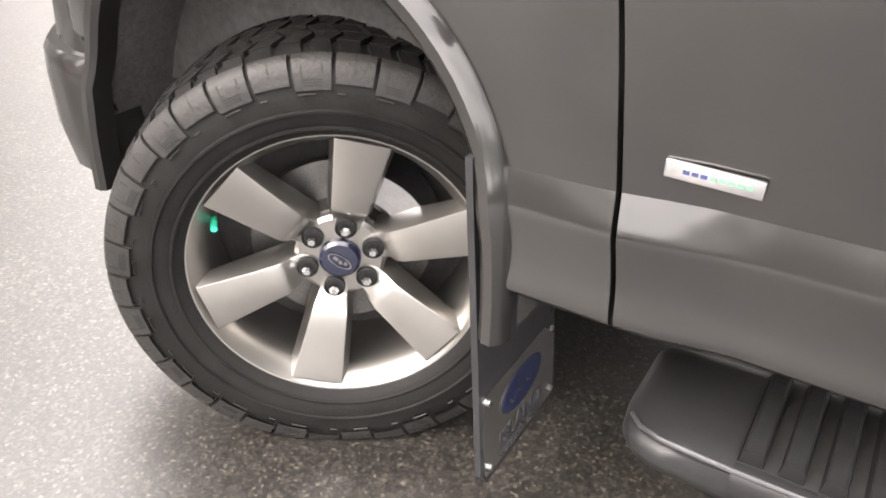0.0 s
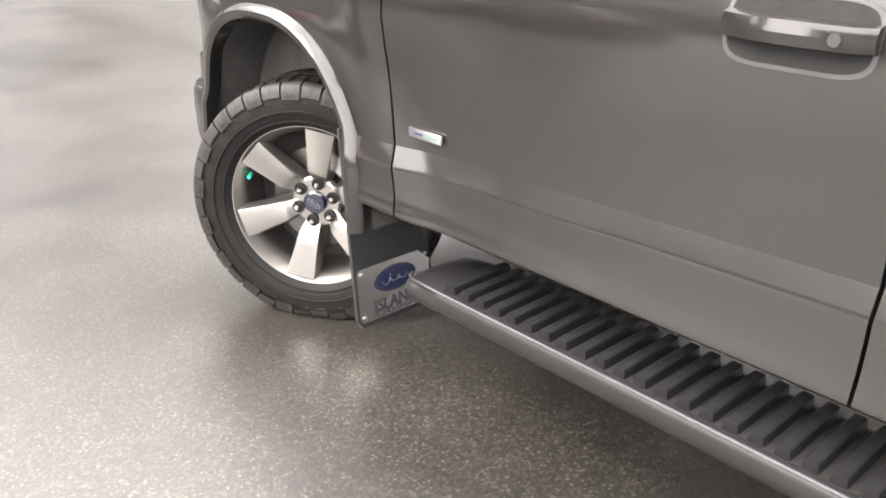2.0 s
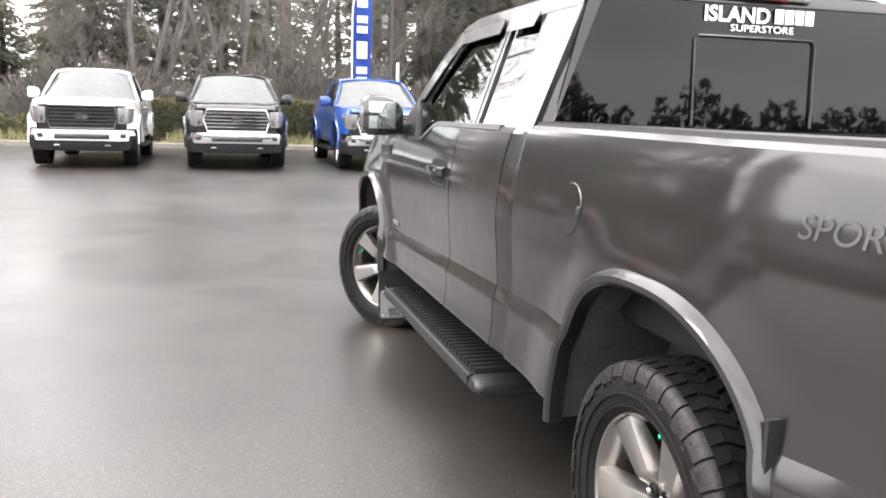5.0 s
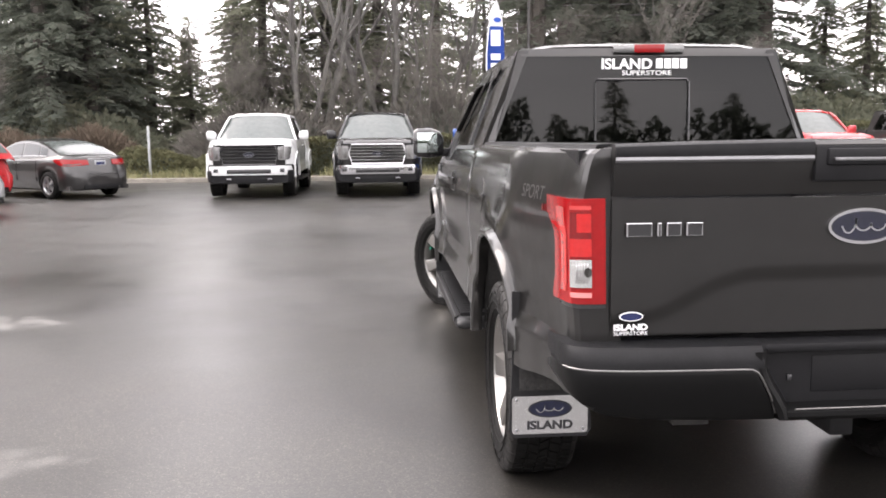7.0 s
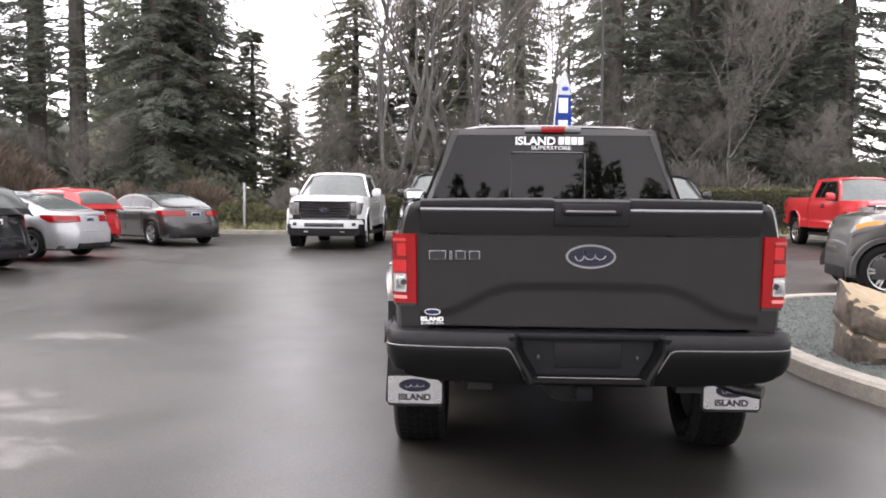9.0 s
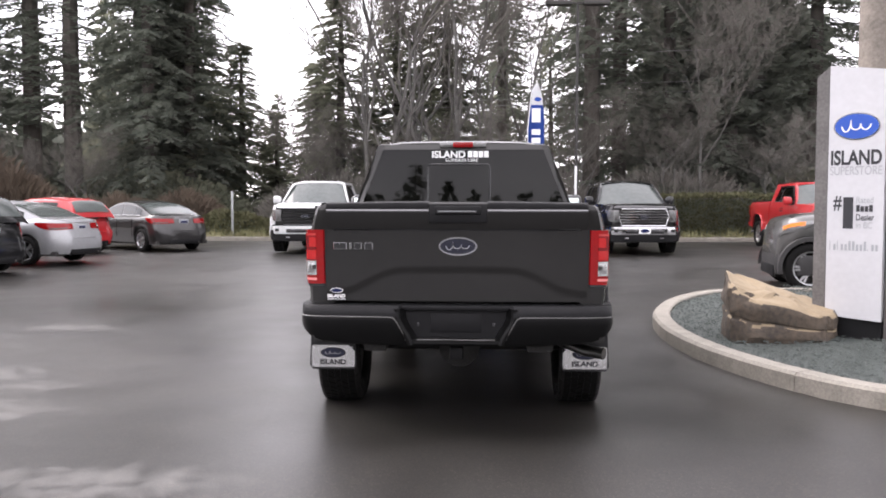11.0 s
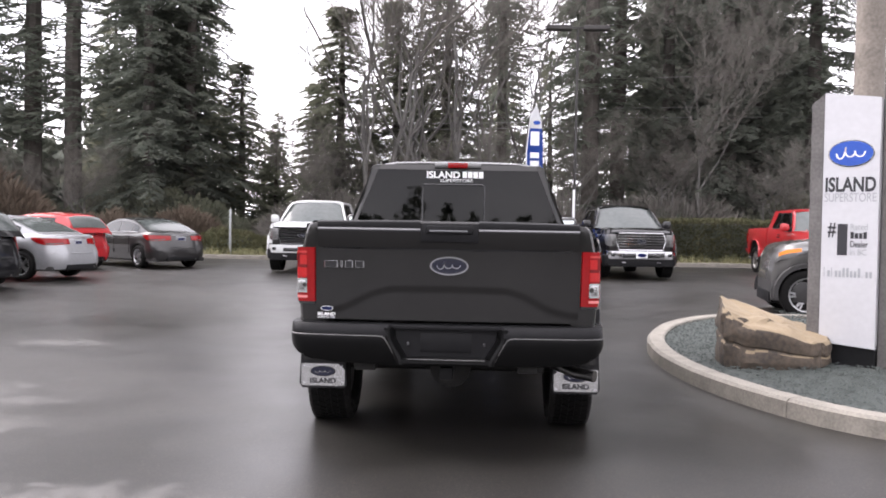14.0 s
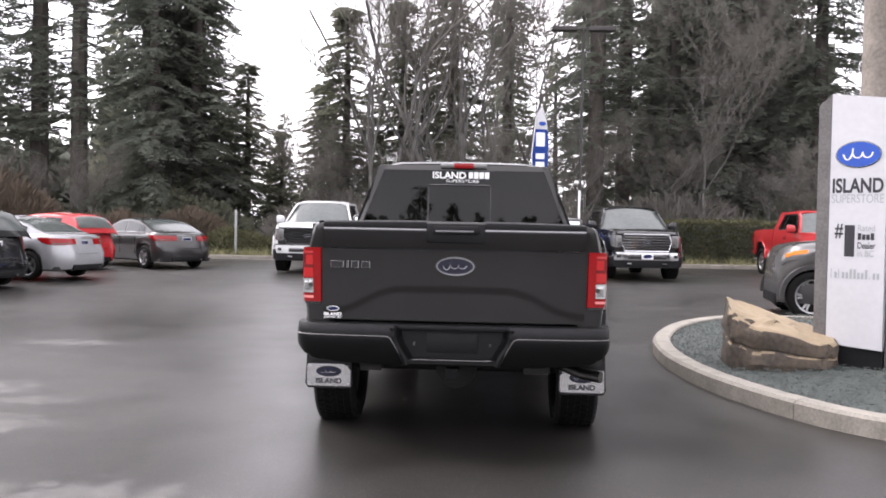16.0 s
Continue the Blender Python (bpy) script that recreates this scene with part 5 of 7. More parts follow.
        rings = [[(s * x, y, z) for x, z in ((1.044, 0.408), (1.054, 0.4105), (1.064, 0.4075), (1.0705, 0.399), (1.0725, 0.385), (1.070, 0.362), (1.060, 0.346), (1.045, 0.340))] for y in (2.37, 4.0)]
        part("edge_trim", loft(rings), "edge_dark", rb, "dark moulded edge strip")
        # brighter bead that paints the highlight along the strip's upper edge
        part("edge_highlight", tube([(s * x, y, z) for x, y, z in ((1.0635, 2.36, 0.4065), (1.0635, 4.0, 0.4065), (1.0635, 4.06, 0.4085), (1.058, 4.105, 0.406), (1.040, 4.140, 0.401), (1.012, 4.160, 0.394))], 0.0042, 8), "satin_dark", rb, "thin bright bead drawn for the highlight on the edge")
        me = None
        for k in range(30):
            y = 2.40 + k * 0.0545
            if me is None:
                bm = bmesh.new()
                loft([[(s * x, d, z) for d, z in ((-0.018, 0.398), (-0.014, 0.423), (-0.010, 0.4255), (0.010, 0.4255), (0.014, 0.423), (0.018, 0.398))] for x in (0.82, 1.020, 1.034)], bm=bm)
                ob = part("tread", bm, "tread", rb, at=pose(0, y, 0))
                me = ob.data
            else:
                ob = new("tread", me)
                ob.parent = rb
                ob.matrix_local = pose(0, y, 0)
        for y in (2.5, 3.7):
            part("bracket", boxes((min(s * 0.70, s * 0.95), max(s * 0.70, s * 0.95), y, y + 0.05, 0.35, 0.39), bevel=0.004), "underbody", rb)

    # wheels; the front pair is turned to the driver's side on the main truck
    steer = 33 if main else 0
    for s in (-1, 1):
        face = 0 if s < 0 else 180
        wheel(T, pose(s * (0.858 if main else 0.84), AXLE_F, AXLE_Z, 0, 0, face + steer) @ pose(0, 0, 0, 11 if s < 0 else 40), "front_wheel", radians(90), False)
        wheel(T, pose(s * 0.85, AXLE_R, AXLE_Z, 0, 0, face) @ pose(0, 0, 0, 25 if s < 0 else 70), "rear_wheel", radians(90), True)
    if main:
        for s in (-1, 1):
            mud_flap(T, s, 0.585, 0.695, 1.02, 0.300, 0.88, (0.71, 1.008, 0.315, 0.467))
            mud_flap(T, s, 4.395, 0.725, 1.04, 0.12, 0.755, (0.740, 1.030, 0.135, 0.315), lean=5)
    if main:
        # badges on the left side and tail
        for s in (-1, 1):
            X = s * (side_x(4.12, 0.79) + 0.004)
            bm = boxes((min(X, X + s * 0.008), max(X, X + s * 0.008), 4.057, 4.185, 0.782, 0.808), bevel=0.003)
            eb = part("engine_badge", bm, "satin", T, "chrome strip badge with blue and green bars")
            for k in range(8):
                y = 4.160 - k * 0.0115
                part("badge_bar", boxes((min(X + s * 0.0082, X + s * 0.0095), max(X + s * 0.0082, X + s * 0.0095), y - 0.0085, y, 0.793, 0.799)), "blue_enamel" if k < 3 else "badge_green", eb, smooth=False)
            X = s * (side_x(4.45, 1.22) + 0.003)
            fb = part("fender_badge", boxes((min(X, X + s * 0.008), max(X, X + s * 0.008), 4.32, 4.55, 1.188, 1.252), bevel=0.004), "gloss_black", T, "chrome and black fender badge")
            for k in range(4):
                y = 4.54 - k * 0.055
                bm = boxes((min(X + s * 0.008, X + s * 0.013), max(X + s * 0.008, X + s * 0.013), y - 0.044, y, 1.236, 1.246), (min(X + s * 0.008, X + s * 0.013), max(X + s * 0.008, X + s * 0.013), y - 0.012, y, 1.194, 1.246), (min(X + s * 0.008, X + s * 0.013), max(X + s * 0.008, X + s * 0.013), y - 0.044, y, 1.212, 1.222))
                part("badge_letter", bm, "chrome", fb, smooth=False)
            # fuel door, a round lid in the bed side
        X = -side_x(1.61, 1.18, True)
        bm = bmesh.new()
        n = 40
        ring = lambda r, o: [(-(side_x(1.61 + r * math.cos(2 * math.pi * k / n), 1.18 + r * math.sin(2 * math.pi * k / n), True) + o), 1.61 + r * math.cos(2 * math.pi * k / n), 1.18 + r * math.sin(2 * math.pi * k / n)) for k in range(n)]
        part("fuel_door_gap", loft([ring(0.085, 0.001), ring(0.0815, 0.0015)], caps=False), "nut_pocket", T)
        bm = bmesh.new()
        loft([ring(0.0815, 0.001), ring(0.079, 0.003)] + [ring(r, 0.0032) for r in (0.07, 0.06, 0.05, 0.04, 0.03, 0.02, 0.01, 0.001)], caps=False, bm=bm)
        part("fuel_door", bm, b, T, sharp=20)
        part("fuel_tab", boxes((X - 0.009, X, 1.527, 1.547, 1.17, 1.195), bevel=0.003), "satin_dark", T)
        # sport decal on the bed side, sticker on the tailgate
        for s in (-1,):
            w = lettering("SPORT", 0.05, "decal_grey", T, Matrix.Identity(4), depth=0.0004)
            fit_width(w, 0.24)
            y0, z0 = 0.60, 1.245
            for v in w.data.vertices:
                u, h = v.co.x, v.co.y
                y, z = y0 - u - h * 0.1, z0 + h
                v.co = (-(side_x(y, z, True) + 0.0025), y, z)
            w.data.flip_normals()
            bm = bmesh.new()
            for y, z in ((0.30, 1.222), (0.325, 1.222), (0.35, 1.222)):
                xx = -(side_x(y, z, True) + 0.002)
                box(bm, xx - 0.0008, xx, y - 0.010, y + 0.008, z - 0.012, z + 0.012)
            part("red_decal", bm, "red_lens", T, smooth=False)
        st = part("dealer_sticker", disc_y(bmesh.new(), -0.730, 0.905, 0.038, 0.015, -0.026, -0.028, 28), "white_print", gate, "small dealer sticker, oval over white lettering", smooth=False)
        part("sticker_oval", disc_y(bmesh.new(), -0.730, 0.905, 0.034, 0.012, -0.028, -0.029, 28), "blue_enamel", st, smooth=False)
        w = lettering("ISLAND", 0.019, "white_print", st, pose(-0.785, -0.0265, 0.862, 90), depth=0.0004, bold=0.001)
        fit_width(w, 0.108)
        w = lettering("SUPERSTORE", 0.012, "white_print", st, pose(-0.785, -0.0265, 0.846, 90), depth=0.0004)
        fit_width(w, 0.108)
    return T


M["tread"] = material("tread_rubber", (0.0085, 0.0085, 0.009), spec=0.2, rough=0.42, vary=0.3, scale=12, bump=0.1)
M["windscreen"] = material("far_windscreen", (0.07, 0.08, 0.077), rough=0.10, vary=0.15, spec=0.40)

main_truck = pickup("pickup_truck", "dark grey extended-cab pickup truck on damp asphalt, front wheels turned", "pickup truck", "paint_grey", Matrix.Identity(4), main=True, bumper="paint_grey")


# ---- ground ----
def ground_z(y):
    """The lot is level round the truck and climbs a little to the far kerb."""
    return 0.13 * smoothstep(8, 18, y) + 0.006 * max(0, min(y, 40) - 18)


def far(x, y):
    """Plan place of things beyond the island, drawn in towards the viewer."""
    return x * 0.91, (y + 3.5) * 0.91 - 3.5


bm = bmesh.new()
xs = [-4000, -400, -80, -40, -20, -10, 0, 10, 20, 40, 80, 400, 4000]
ys = [-4000, -400, -60, -20, 0, *spread(8, 30, 22), 40, 80, 400, 4000]
vs = [[bm.verts.new((x, y, ground_z(y))) for x in xs] for y in ys]
for a, b in zip(vs, vs[1:]):
    for k in range(len(xs) - 1):
        bm.faces.new((a[k], a[k + 1], b[k + 1], b[k]))
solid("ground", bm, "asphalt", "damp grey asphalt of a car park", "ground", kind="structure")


# kerb along the far edge, verge behind it
def kerb(name, line, w=0.16, h=0.14, closed=False, piece=2.4):
    """Concrete kerb in cast lengths along a polyline."""
    K = thing(name, "pale concrete kerb in cast lengths", "kerb", kind="structure")
    pts = [Vector(p) for p in line]
    d = [0]
    for a, b in zip(pts, pts[1:]):
        d.append(d[-1] + (b - a).length)

    def at(s):
        for k in range(len(pts) - 1):
            if s <= d[k + 1] + 1e-6:
                u = (s - d[k]) / (d[k + 1] - d[k])
                return pts[k].lerp(pts[k + 1], u), (pts[min(k + 1, len(pts) - 1)] - pts[k]).normalized()
        return pts[-1], (pts[-1] - pts[-2]).normalized()
    count = max(1, round(d[-1] / piece))
    for c in range(count):
        s0, s1 = d[-1] * c / count + 0.004, d[-1] * (c + 1) / count - 0.004
        m = max(2, int((s1 - s0) / 0.25))
        rings = []
        for k in range(m + 1):
            s = s0 + (s1 - s0) * k / m
            p, t = at(s)
            if 0 < s < d[-1]:
                t = (at(min(d[-1], s + 0.2))[0] - at(max(0, s - 0.2))[0]).normalized()
            nrm = Vector((t.y, -t.x, 0))
            wob = 0.006 * noise.noise(p * 3)
            rings.append([p + nrm * o + Vector((0, 0, z + ground_z(p.y))) for o, z in ((-w / 2, -0.02), (-w / 2 + wob, h - 0.025), (-w / 2 + 0.03, h), (w / 2 - 0.02, h + wob * 0.4), (w / 2, h - 0.015), (w / 2, -0.02))])
        part("kerb_length", loft(rings), "concrete", K)
    return K


edge = [far(x, y) for x, y in ((-66, 25.8), (-45, 26.3), (-9.5, 27.6), (-3, 27.5), (2, 27.5), (9, 28.1), (14, 28.5), (45, 31.1), (95, 34))]
kerb("kerb", [(x, y - 0.1, 0) for x, y in edge[1:-1]], w=0.2)
bm = bmesh.new()
rows = []
for d in (0, 2, 5, 10, 20, 60):
    rows.append([(x, y + d, ground_z(y) + 0.10 + (0 if d == 0 else 0.06 * d ** 0.5) + (0.12 * noise.noise((x * 0.4, y + d, 0)) if d else 0)) for x, y in ((edge[0][0] + (edge[-1][0] - edge[0][0]) * k / 120, interp(edge, edge[0][0] + (edge[-1][0] - edge[0][0]) * k / 120)) for k in range(121))])
loft(rows, closed=False, caps=False, bm=bm)
solid("verge", bm, "soil", "brown leaf litter and soil behind the kerb", "ground", kind="structure")

# island with gravel, kerb, rock and pylon sign
ISLAND = [(9.5, -2.2), (7.0, -1.3), (5.2, -0.4), (4.0, 0.1), (2.97, 0.80), (2.54, 1.44), (2.24, 2.37), (2.11, 3.3), (2.13, 4.3), (2.30, 5.29), (2.77, 6.6), (3.5, 7.7), (4.2, 8.15), (5.3, 8.25), (7.0, 8.0), (9.0, 7.6), (10.4, 6.4), (10.9, 4.0), (10.9, 0.5), (10.6, -1.8), (9.5, -2.2)]


def smooth_line(pts, per=6):
    out = []
    for k in range(len(pts) - 1):
        p0, p1, p2, p3 = (Vector(pts[max(0, min(len(pts) - 1, k + i))]) for i in (-1, 0, 1, 2))
        for j in range(per):
            t = j / per
            out.append(0.5 * ((2 * p1) + (p2 - p0) * t + (2 * p0 - 5 * p1 + 4 * p2 - p3) * t * t + (3 * p1 - p0 - 3 * p2 + p3) * t ** 3))
    return out + [Vector(pts[-1])]


isl = smooth_line(ISLAND)
cen = Vector((6.2, 3.4))
inner = [p + (cen - p).normalized() * 0.10 for p in isl]
kerb("island_kerb", [(p.x, p.y, 0) for p in inner], w=0.2, h=0.15, piece=2.0)
bm = bmesh.new()
rings = []
for f in spread(0, 1, 10):
    rings.append([((p + (cen - p) * f).x, (p + (cen - p) * f).y, 0.105 + 0.05 * smoothstep(0, 0.5, f) + 0.012 * noise.noise(((p + (cen - p) * f).x * 2.5, (p + (cen - p) * f).y * 2.5, 0))) for p in inner])
loft(rings, closed=False, caps=False, bm=bm)
bmesh.ops.remove_doubles(bm, verts=bm.verts[:], dist=0.001)
solid("gravel_bed", bm, "gravel", "green-grey crushed gravel filling the island", "gravel", kind="structure")
# loose chips over the bed
rng = random.Random(5)
vsl, fsl = [], []
for _ in range(14000):
    x, y = rng.uniform(2.2, 5.6), rng.uniform(0.4, 9.2)
    w = interp([(p.y, p.x) for p in sorted((q for q in inner if q.x < 5.4), key=lambda q: q.y)], y)
    if x < w + 0.06:
        continue
    r = rng.uniform(0.008, 0.020)
    z = 0.118 + 0.045 * smoothstep(0.0, 1.6, x - w)
    k = len(vsl)
    for i in range(4):
        a = rng.uniform(0, 1.2) + i * 1.57
        vsl.append((x + r * math.cos(a), y + r * math.sin(a), z + rng.uniform(-0.004, 0.006)))
    vsl.append((x, y, z + r * rng.uniform(0.5, 1.0)))
    fsl += [(k, k + 1, k + 4), (k + 1, k + 2, k + 4), (k + 2, k + 3, k + 4), (k + 3, k, k + 4)]
me = bpy.data.meshes.new("gravel_chips")
me.from_pydata(vsl, [], fsl)
me.materials.append(M["gravel"])
tagged(new("gravel_chips", me), "loose green-grey gravel chips on the island bed", "gravel", kind="stuff")

# rock: a split slab of sandstone, high at one end, its bedding planes broken and undercut
def rock_top_z(x, y):
    """Height of the tilted top: high at the far end's back corner, low at the other end."""
    u, v = (x + 0.53) / 1.06, (y + 0.36) / 0.72
    return 0.43 - 0.16 * u + (0.19 - 0.11 * u) * v + 0.06 * math.exp(-((u - 0.03) / 0.12) ** 2) - 0.05 * smoothstep(0.62, 0.70, u) * (1 - 0.6 * v)


bm = bmesh.new()
rings = []
N = 72
for f, k in ((-0.15, 0.93), (0.0, 0.98), (0.14, 1.0), (0.30, 0.995), (0.42, 0.985), (0.465, 0.955), (0.50, 0.955), (0.53, 0.99), (0.62, 1.0), (0.72, 1.0), (0.84, 0.995), (0.94, 0.98), (0.985, 0.96), (1.0, 0.93), (1.0, 0.75), (1.0, 0.5), (1.0, 0.25), (1.0, 0.04)):
    ring = []
    for j in range(N):
        a = 2 * math.pi * j / N
        cu, su = math.cos(a), math.sin(a)
        # an uneven block in plan, with one corner broken away
        ex = 0.34
        x, y = 0.53 * math.copysign(abs(cu) ** ex, cu), 0.36 * math.copysign(abs(su) ** ex, su)
        cut = smoothstep(0.75, 1.15, x / 0.53 * 0.7 - y / 0.36 * 0.55)
        x, y = x * (1 - 0.20 * cut), y * (1 - 0.16 * cut)
        step = 1 + 0.05 * noise.noise((math.floor(a * 3.2) * 1.7, math.floor(f * 3.1), 2)) + 0.05 * noise.noise((a * 2.2, f * 3, 4))
        x, y = x * k * (step if f < 1 else 1), y * k * (step if f < 1 else 1)
        z = f * rock_top_z(x, y) if f > 0 else f * 0.5
        if f >= 1:
            z += 0.022 * noise.noise((x * 5, y * 5, 6)) + 0.03 * smoothstep(0.05, 0.12, noise.noise((x * 2.2, y * 3.2, 1)))
        ring.append((x, y, z))
    rings.append(ring)
loft(rings, bm=bm)
bmesh.ops.subdivide_edges(bm, edges=bm.edges[:], cuts=1, use_grid_fill=True)
for v in bm.verts:
    c = v.co * 1.0
    v.co += Vector((noise.noise(c * 8), noise.noise(c * 8 + Vector((7, 3, 1))), noise.noise(c * 8 + Vector((1, 9, 4))))) * 0.016 + Vector((noise.noise(c * 24), noise.noise(c * 24 + Vector((3, 3, 1))), noise.noise(c * 24 + Vector((5, 9, 4))))) * 0.007
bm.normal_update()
# faces that look upward take the tan stone, steeper ones the dark brown
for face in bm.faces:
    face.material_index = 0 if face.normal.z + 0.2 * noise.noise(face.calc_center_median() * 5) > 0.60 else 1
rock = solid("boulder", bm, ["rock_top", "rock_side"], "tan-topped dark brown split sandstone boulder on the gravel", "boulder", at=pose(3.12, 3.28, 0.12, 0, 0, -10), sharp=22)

# pylon sign
S = thing("pylon_sign", "tall white dealer pylon sign between dark timber posts", "sign", at=pose(3.75, 3.12, 0, 0, 0, -38))
ztop = 2.78
for x0, x1, y0, y1, za, zb in ((-0.37, -0.245, -0.03, 0.16, ztop - 0.10, ztop), (0.262, 0.66, 0.03, 0.24, ztop + 0.30, ztop + 0.34)):
    bm = bmesh.new()
    loft([[(x0, y0, z0), (x1, y0, z1), (x1, y1, z1), (x0, y1, z0)] for z0, z1 in ((0.1, 0.1), (za, zb))], bm=bm)
    bmesh.ops.bevel(bm, geom=bm.edges[:], offset=0.008, segments=2, affect="EDGES")
    part("post", bm, "sign_post", S, "grey weathered timber post")
bm = bmesh.new()
loft([[(-0.245, -0.04, z0), (0.255, -0.04, z1), (0.255, 0.10, z1), (-0.245, 0.10, z0)] for z0, z1 in ((0.36, 0.33), (ztop, ztop - 0.08))], bm=bm)
part("panel", bm, "sign_white", S, "white sign panel", smooth=False)
part("skirt", boxes((-0.245, 0.255, -0.01, 0.08, 0.12, 0.36)), "black_plastic", S)

OZ = 2.185
bm = disc_y(bmesh.new(), 0.004, OZ, 0.205, 0.130, -0.0405, -0.046, 40)
lg = part("logo_oval", bm, "chrome", S, "blue oval logo with a pale rim", smooth=False)
part("logo_face", disc_y(bmesh.new(), 0.004, OZ, 0.194, 0.118, -0.0462, -0.048, 40), "flag_blue", lg, smooth=False)
bm = script_ribbon(bmesh.new(), 0.004, OZ, 0.194, 0.118, -0.0485)
part("logo_mark", bm, "white_print", lg, smooth=False)
for word, h, mat, x, z, wd, bold in (("ISLAND", 0.135, "black_print", -0.25, 1.825, 0.50, 0.006), ("SUPERSTORE", 0.085, "grey_print", -0.255, 1.725, 0.51, 0.0), ("#", 0.14, "black_print", -0.215, 1.40, 0.085, 0.003),
                                   ("1", 0.305, "black_print", -0.115, 1.215, 0.10, 0.005), ("Rated", 0.062, "grey_print", 0.015, 1.455, 0.165, 0.0), ("Dealer", 0.062, "black_print", 0.015, 1.29, 0.175, 0.001), ("in BC", 0.06, "grey_print", 0.015, 1.215, 0.16, 0.0)):
    fit_width(lettering(word, h, mat, S, pose(x * 0.90 + 0.004, -0.0415, z, 90, 0, 0), depth=0.0008, bold=bold), wd * 0.90)
bm = bmesh.new()
for k in range(4):
    box(bm, 0.017 + k * 0.038, 0.017 + k * 0.038 + 0.031, -0.0425, -0.0405, 1.372, 1.425 + 0.012 * (k in (0, 3)))
part("word_bar", bm, "black_print", S, smooth=False)
for k in range(13):
    bm = bmesh.new()
    if k == 10:
        box(bm, -0.215 + k * 0.034, -0.215 + k * 0.034 + 0.008, -0.0425, -0.0405, 1.00, 1.012)
        part("address_bar", bm, "grey_print", S, smooth=False)
        continue
    box(bm, -0.215 + k * 0.034, -0.215 + k * 0.034 + (0.007 if k in (0, 2) else 0.022), -0.0425, -0.0405, 1.00, 1.06 + 0.03 * (k in (0, 2, 5, 6, 9)))
    part("address_bar", bm, "grey_print", S, smooth=False)

# utility pole behind the sign, its cables
bm = tube([(4.60, 4.7, 0.0), (4.61, 4.7, 4.0), (4.64, 4.7, 9.5)], 0.2, 16, taper=[0.17, 0.158, 0.13])
solid("utility_pole", bm, "wood_pole", "weathered wooden utility pole behind the sign", "pole")
bm = bmesh.new()
for x0, z0, y0, x1, z1, y1 in ((-45, 6.6, 33, 4.65, 6.3, 33), (-45, 6.2, 33, 4.65, 6.05, 33), (4.65, 6.9, 33, 60, 9.5, 33), (4.65, 6.5, 33, 60, 8.6, 33), (4.65, 8.2, 33, 60, 11.6, 33)):
    pts = [(x0 + (x1 - x0) * u, y0, z0 + (z1 - z0) * u - 0.5 * math.sin(math.pi * u)) for u in spread(0, 1, 20)]
    tube(pts, 0.020, 4, bm)
solid("cable", bm, "wire", "thin dark overhead cables before the trees", "cable")

# lot light, posts, feather banner
LP = thing("lot_light", "tall twin-head car park light on a dark pole", "street lamp", at=pose(*far(4.33, 31), 0.2) @ Matrix.Scale(0.91, 4))
part("pole", tube([(0, 0, 0), (0, 0, 10)], 0.06, 10), "lamp_bronze", LP)
for s in (-1, 1):
    part("lamp_head", boxes((min(s * 0.25, s * 1.35), max(s * 0.25, s * 1.35), -0.2, 0.2, 9.86, 10.06), bevel=0.03), "lamp_bronze", LP)
    part("arm", boxes((min(0, s * 0.3), max(0, s * 0.3), -0.05, 0.05, 9.93, 10.0)), "lamp_bronze", LP)
for x, y, h, m, lb in ((-9.7, 28.0, 1.83, "galv", "grey steel marker post"), (4.0, 28.3, 2.75, "flag_white", "white marker post behind the pickups")):
    px, py = far(x, y)
    solid("marker_post", boxes((-0.04, 0.04, -0.03, 0.03, 0.0, h - 0.15), bevel=0.008), m, lb, "post", at=pose(px, py, ground_z(py) + 0.1))
FB = thing("feather_banner", "blue feather banner with white block marks and a white tip", "banner", at=pose(*far(2.2, 25.2), ground_z(22.6), 0, 0, 6) @ Matrix.Scale(0.91, 4))
part("pole", tube([(-0.30, 0, 0.1), (-0.29, 0, 4.2), (-0.16, 0, 5.5), (0.05, 0, 5.85)], 0.018, 6), "flag_white", FB)
for nm, z0, z1, mat in (("sail", 0.9, 5.02, "flag_blue"), ("tip", 5.02, 5.82, "flag_white")):
    rows = []
    for z in spread(z0, z1, 18):
        left = interp([(0, -0.28), (4.2, -0.27), (5.5, -0.14), (5.85, 0.05)], z)
        right = interp([(0, 0.30), (4.6, 0.30), (5.3, 0.24), (5.7, 0.12), (5.85, 0.06)], z)
        rows.append([(left + (right - left) * u, 0.035 * math.sin(z * 2.1 + u * 3), z) for u in spread(0, 1, 6)])
    bm = loft(rows, closed=False, caps=False)
    bmesh.ops.solidify(bm, geom=bm.faces[:], thickness=0.004)
    part(nm, bm, mat, FB)
for k, z in enumerate((4.40, 3.65, 2.90, 2.15)):
    bm = bmesh.new()
    y0, y1 = -0.055, -0.045
    rows = [(-0.16, 0.16, z + 0.30, z + 0.5), (-0.16, 0.16, z, z + 0.2)] if k % 2 else [(-0.16, 0.16, z, z + 0.5)]
    for a, b, c, d in rows:
        box(bm, a, b, y0, y1, c, d)
    part("block_mark", bm, "flag_white", FB, smooth=False)
part("tip_mark", disc_y(bmesh.new(), 0.06, 5.22, 0.13, 0.075, -0.05, -0.044), "flag_blue", FB, smooth=False)


# ---- parked pickups ----
def parked(x, y, yaw=180):
    """Pose of a truck that backs on to the kerb, its tailgate near (x, y)."""
    px, py = far(x - 0.27, y - 5.0)
    return pose(px, py + 5.0, ground_z(py + 2.5), 0.25 if yaw > 90 else 0, 0, yaw)


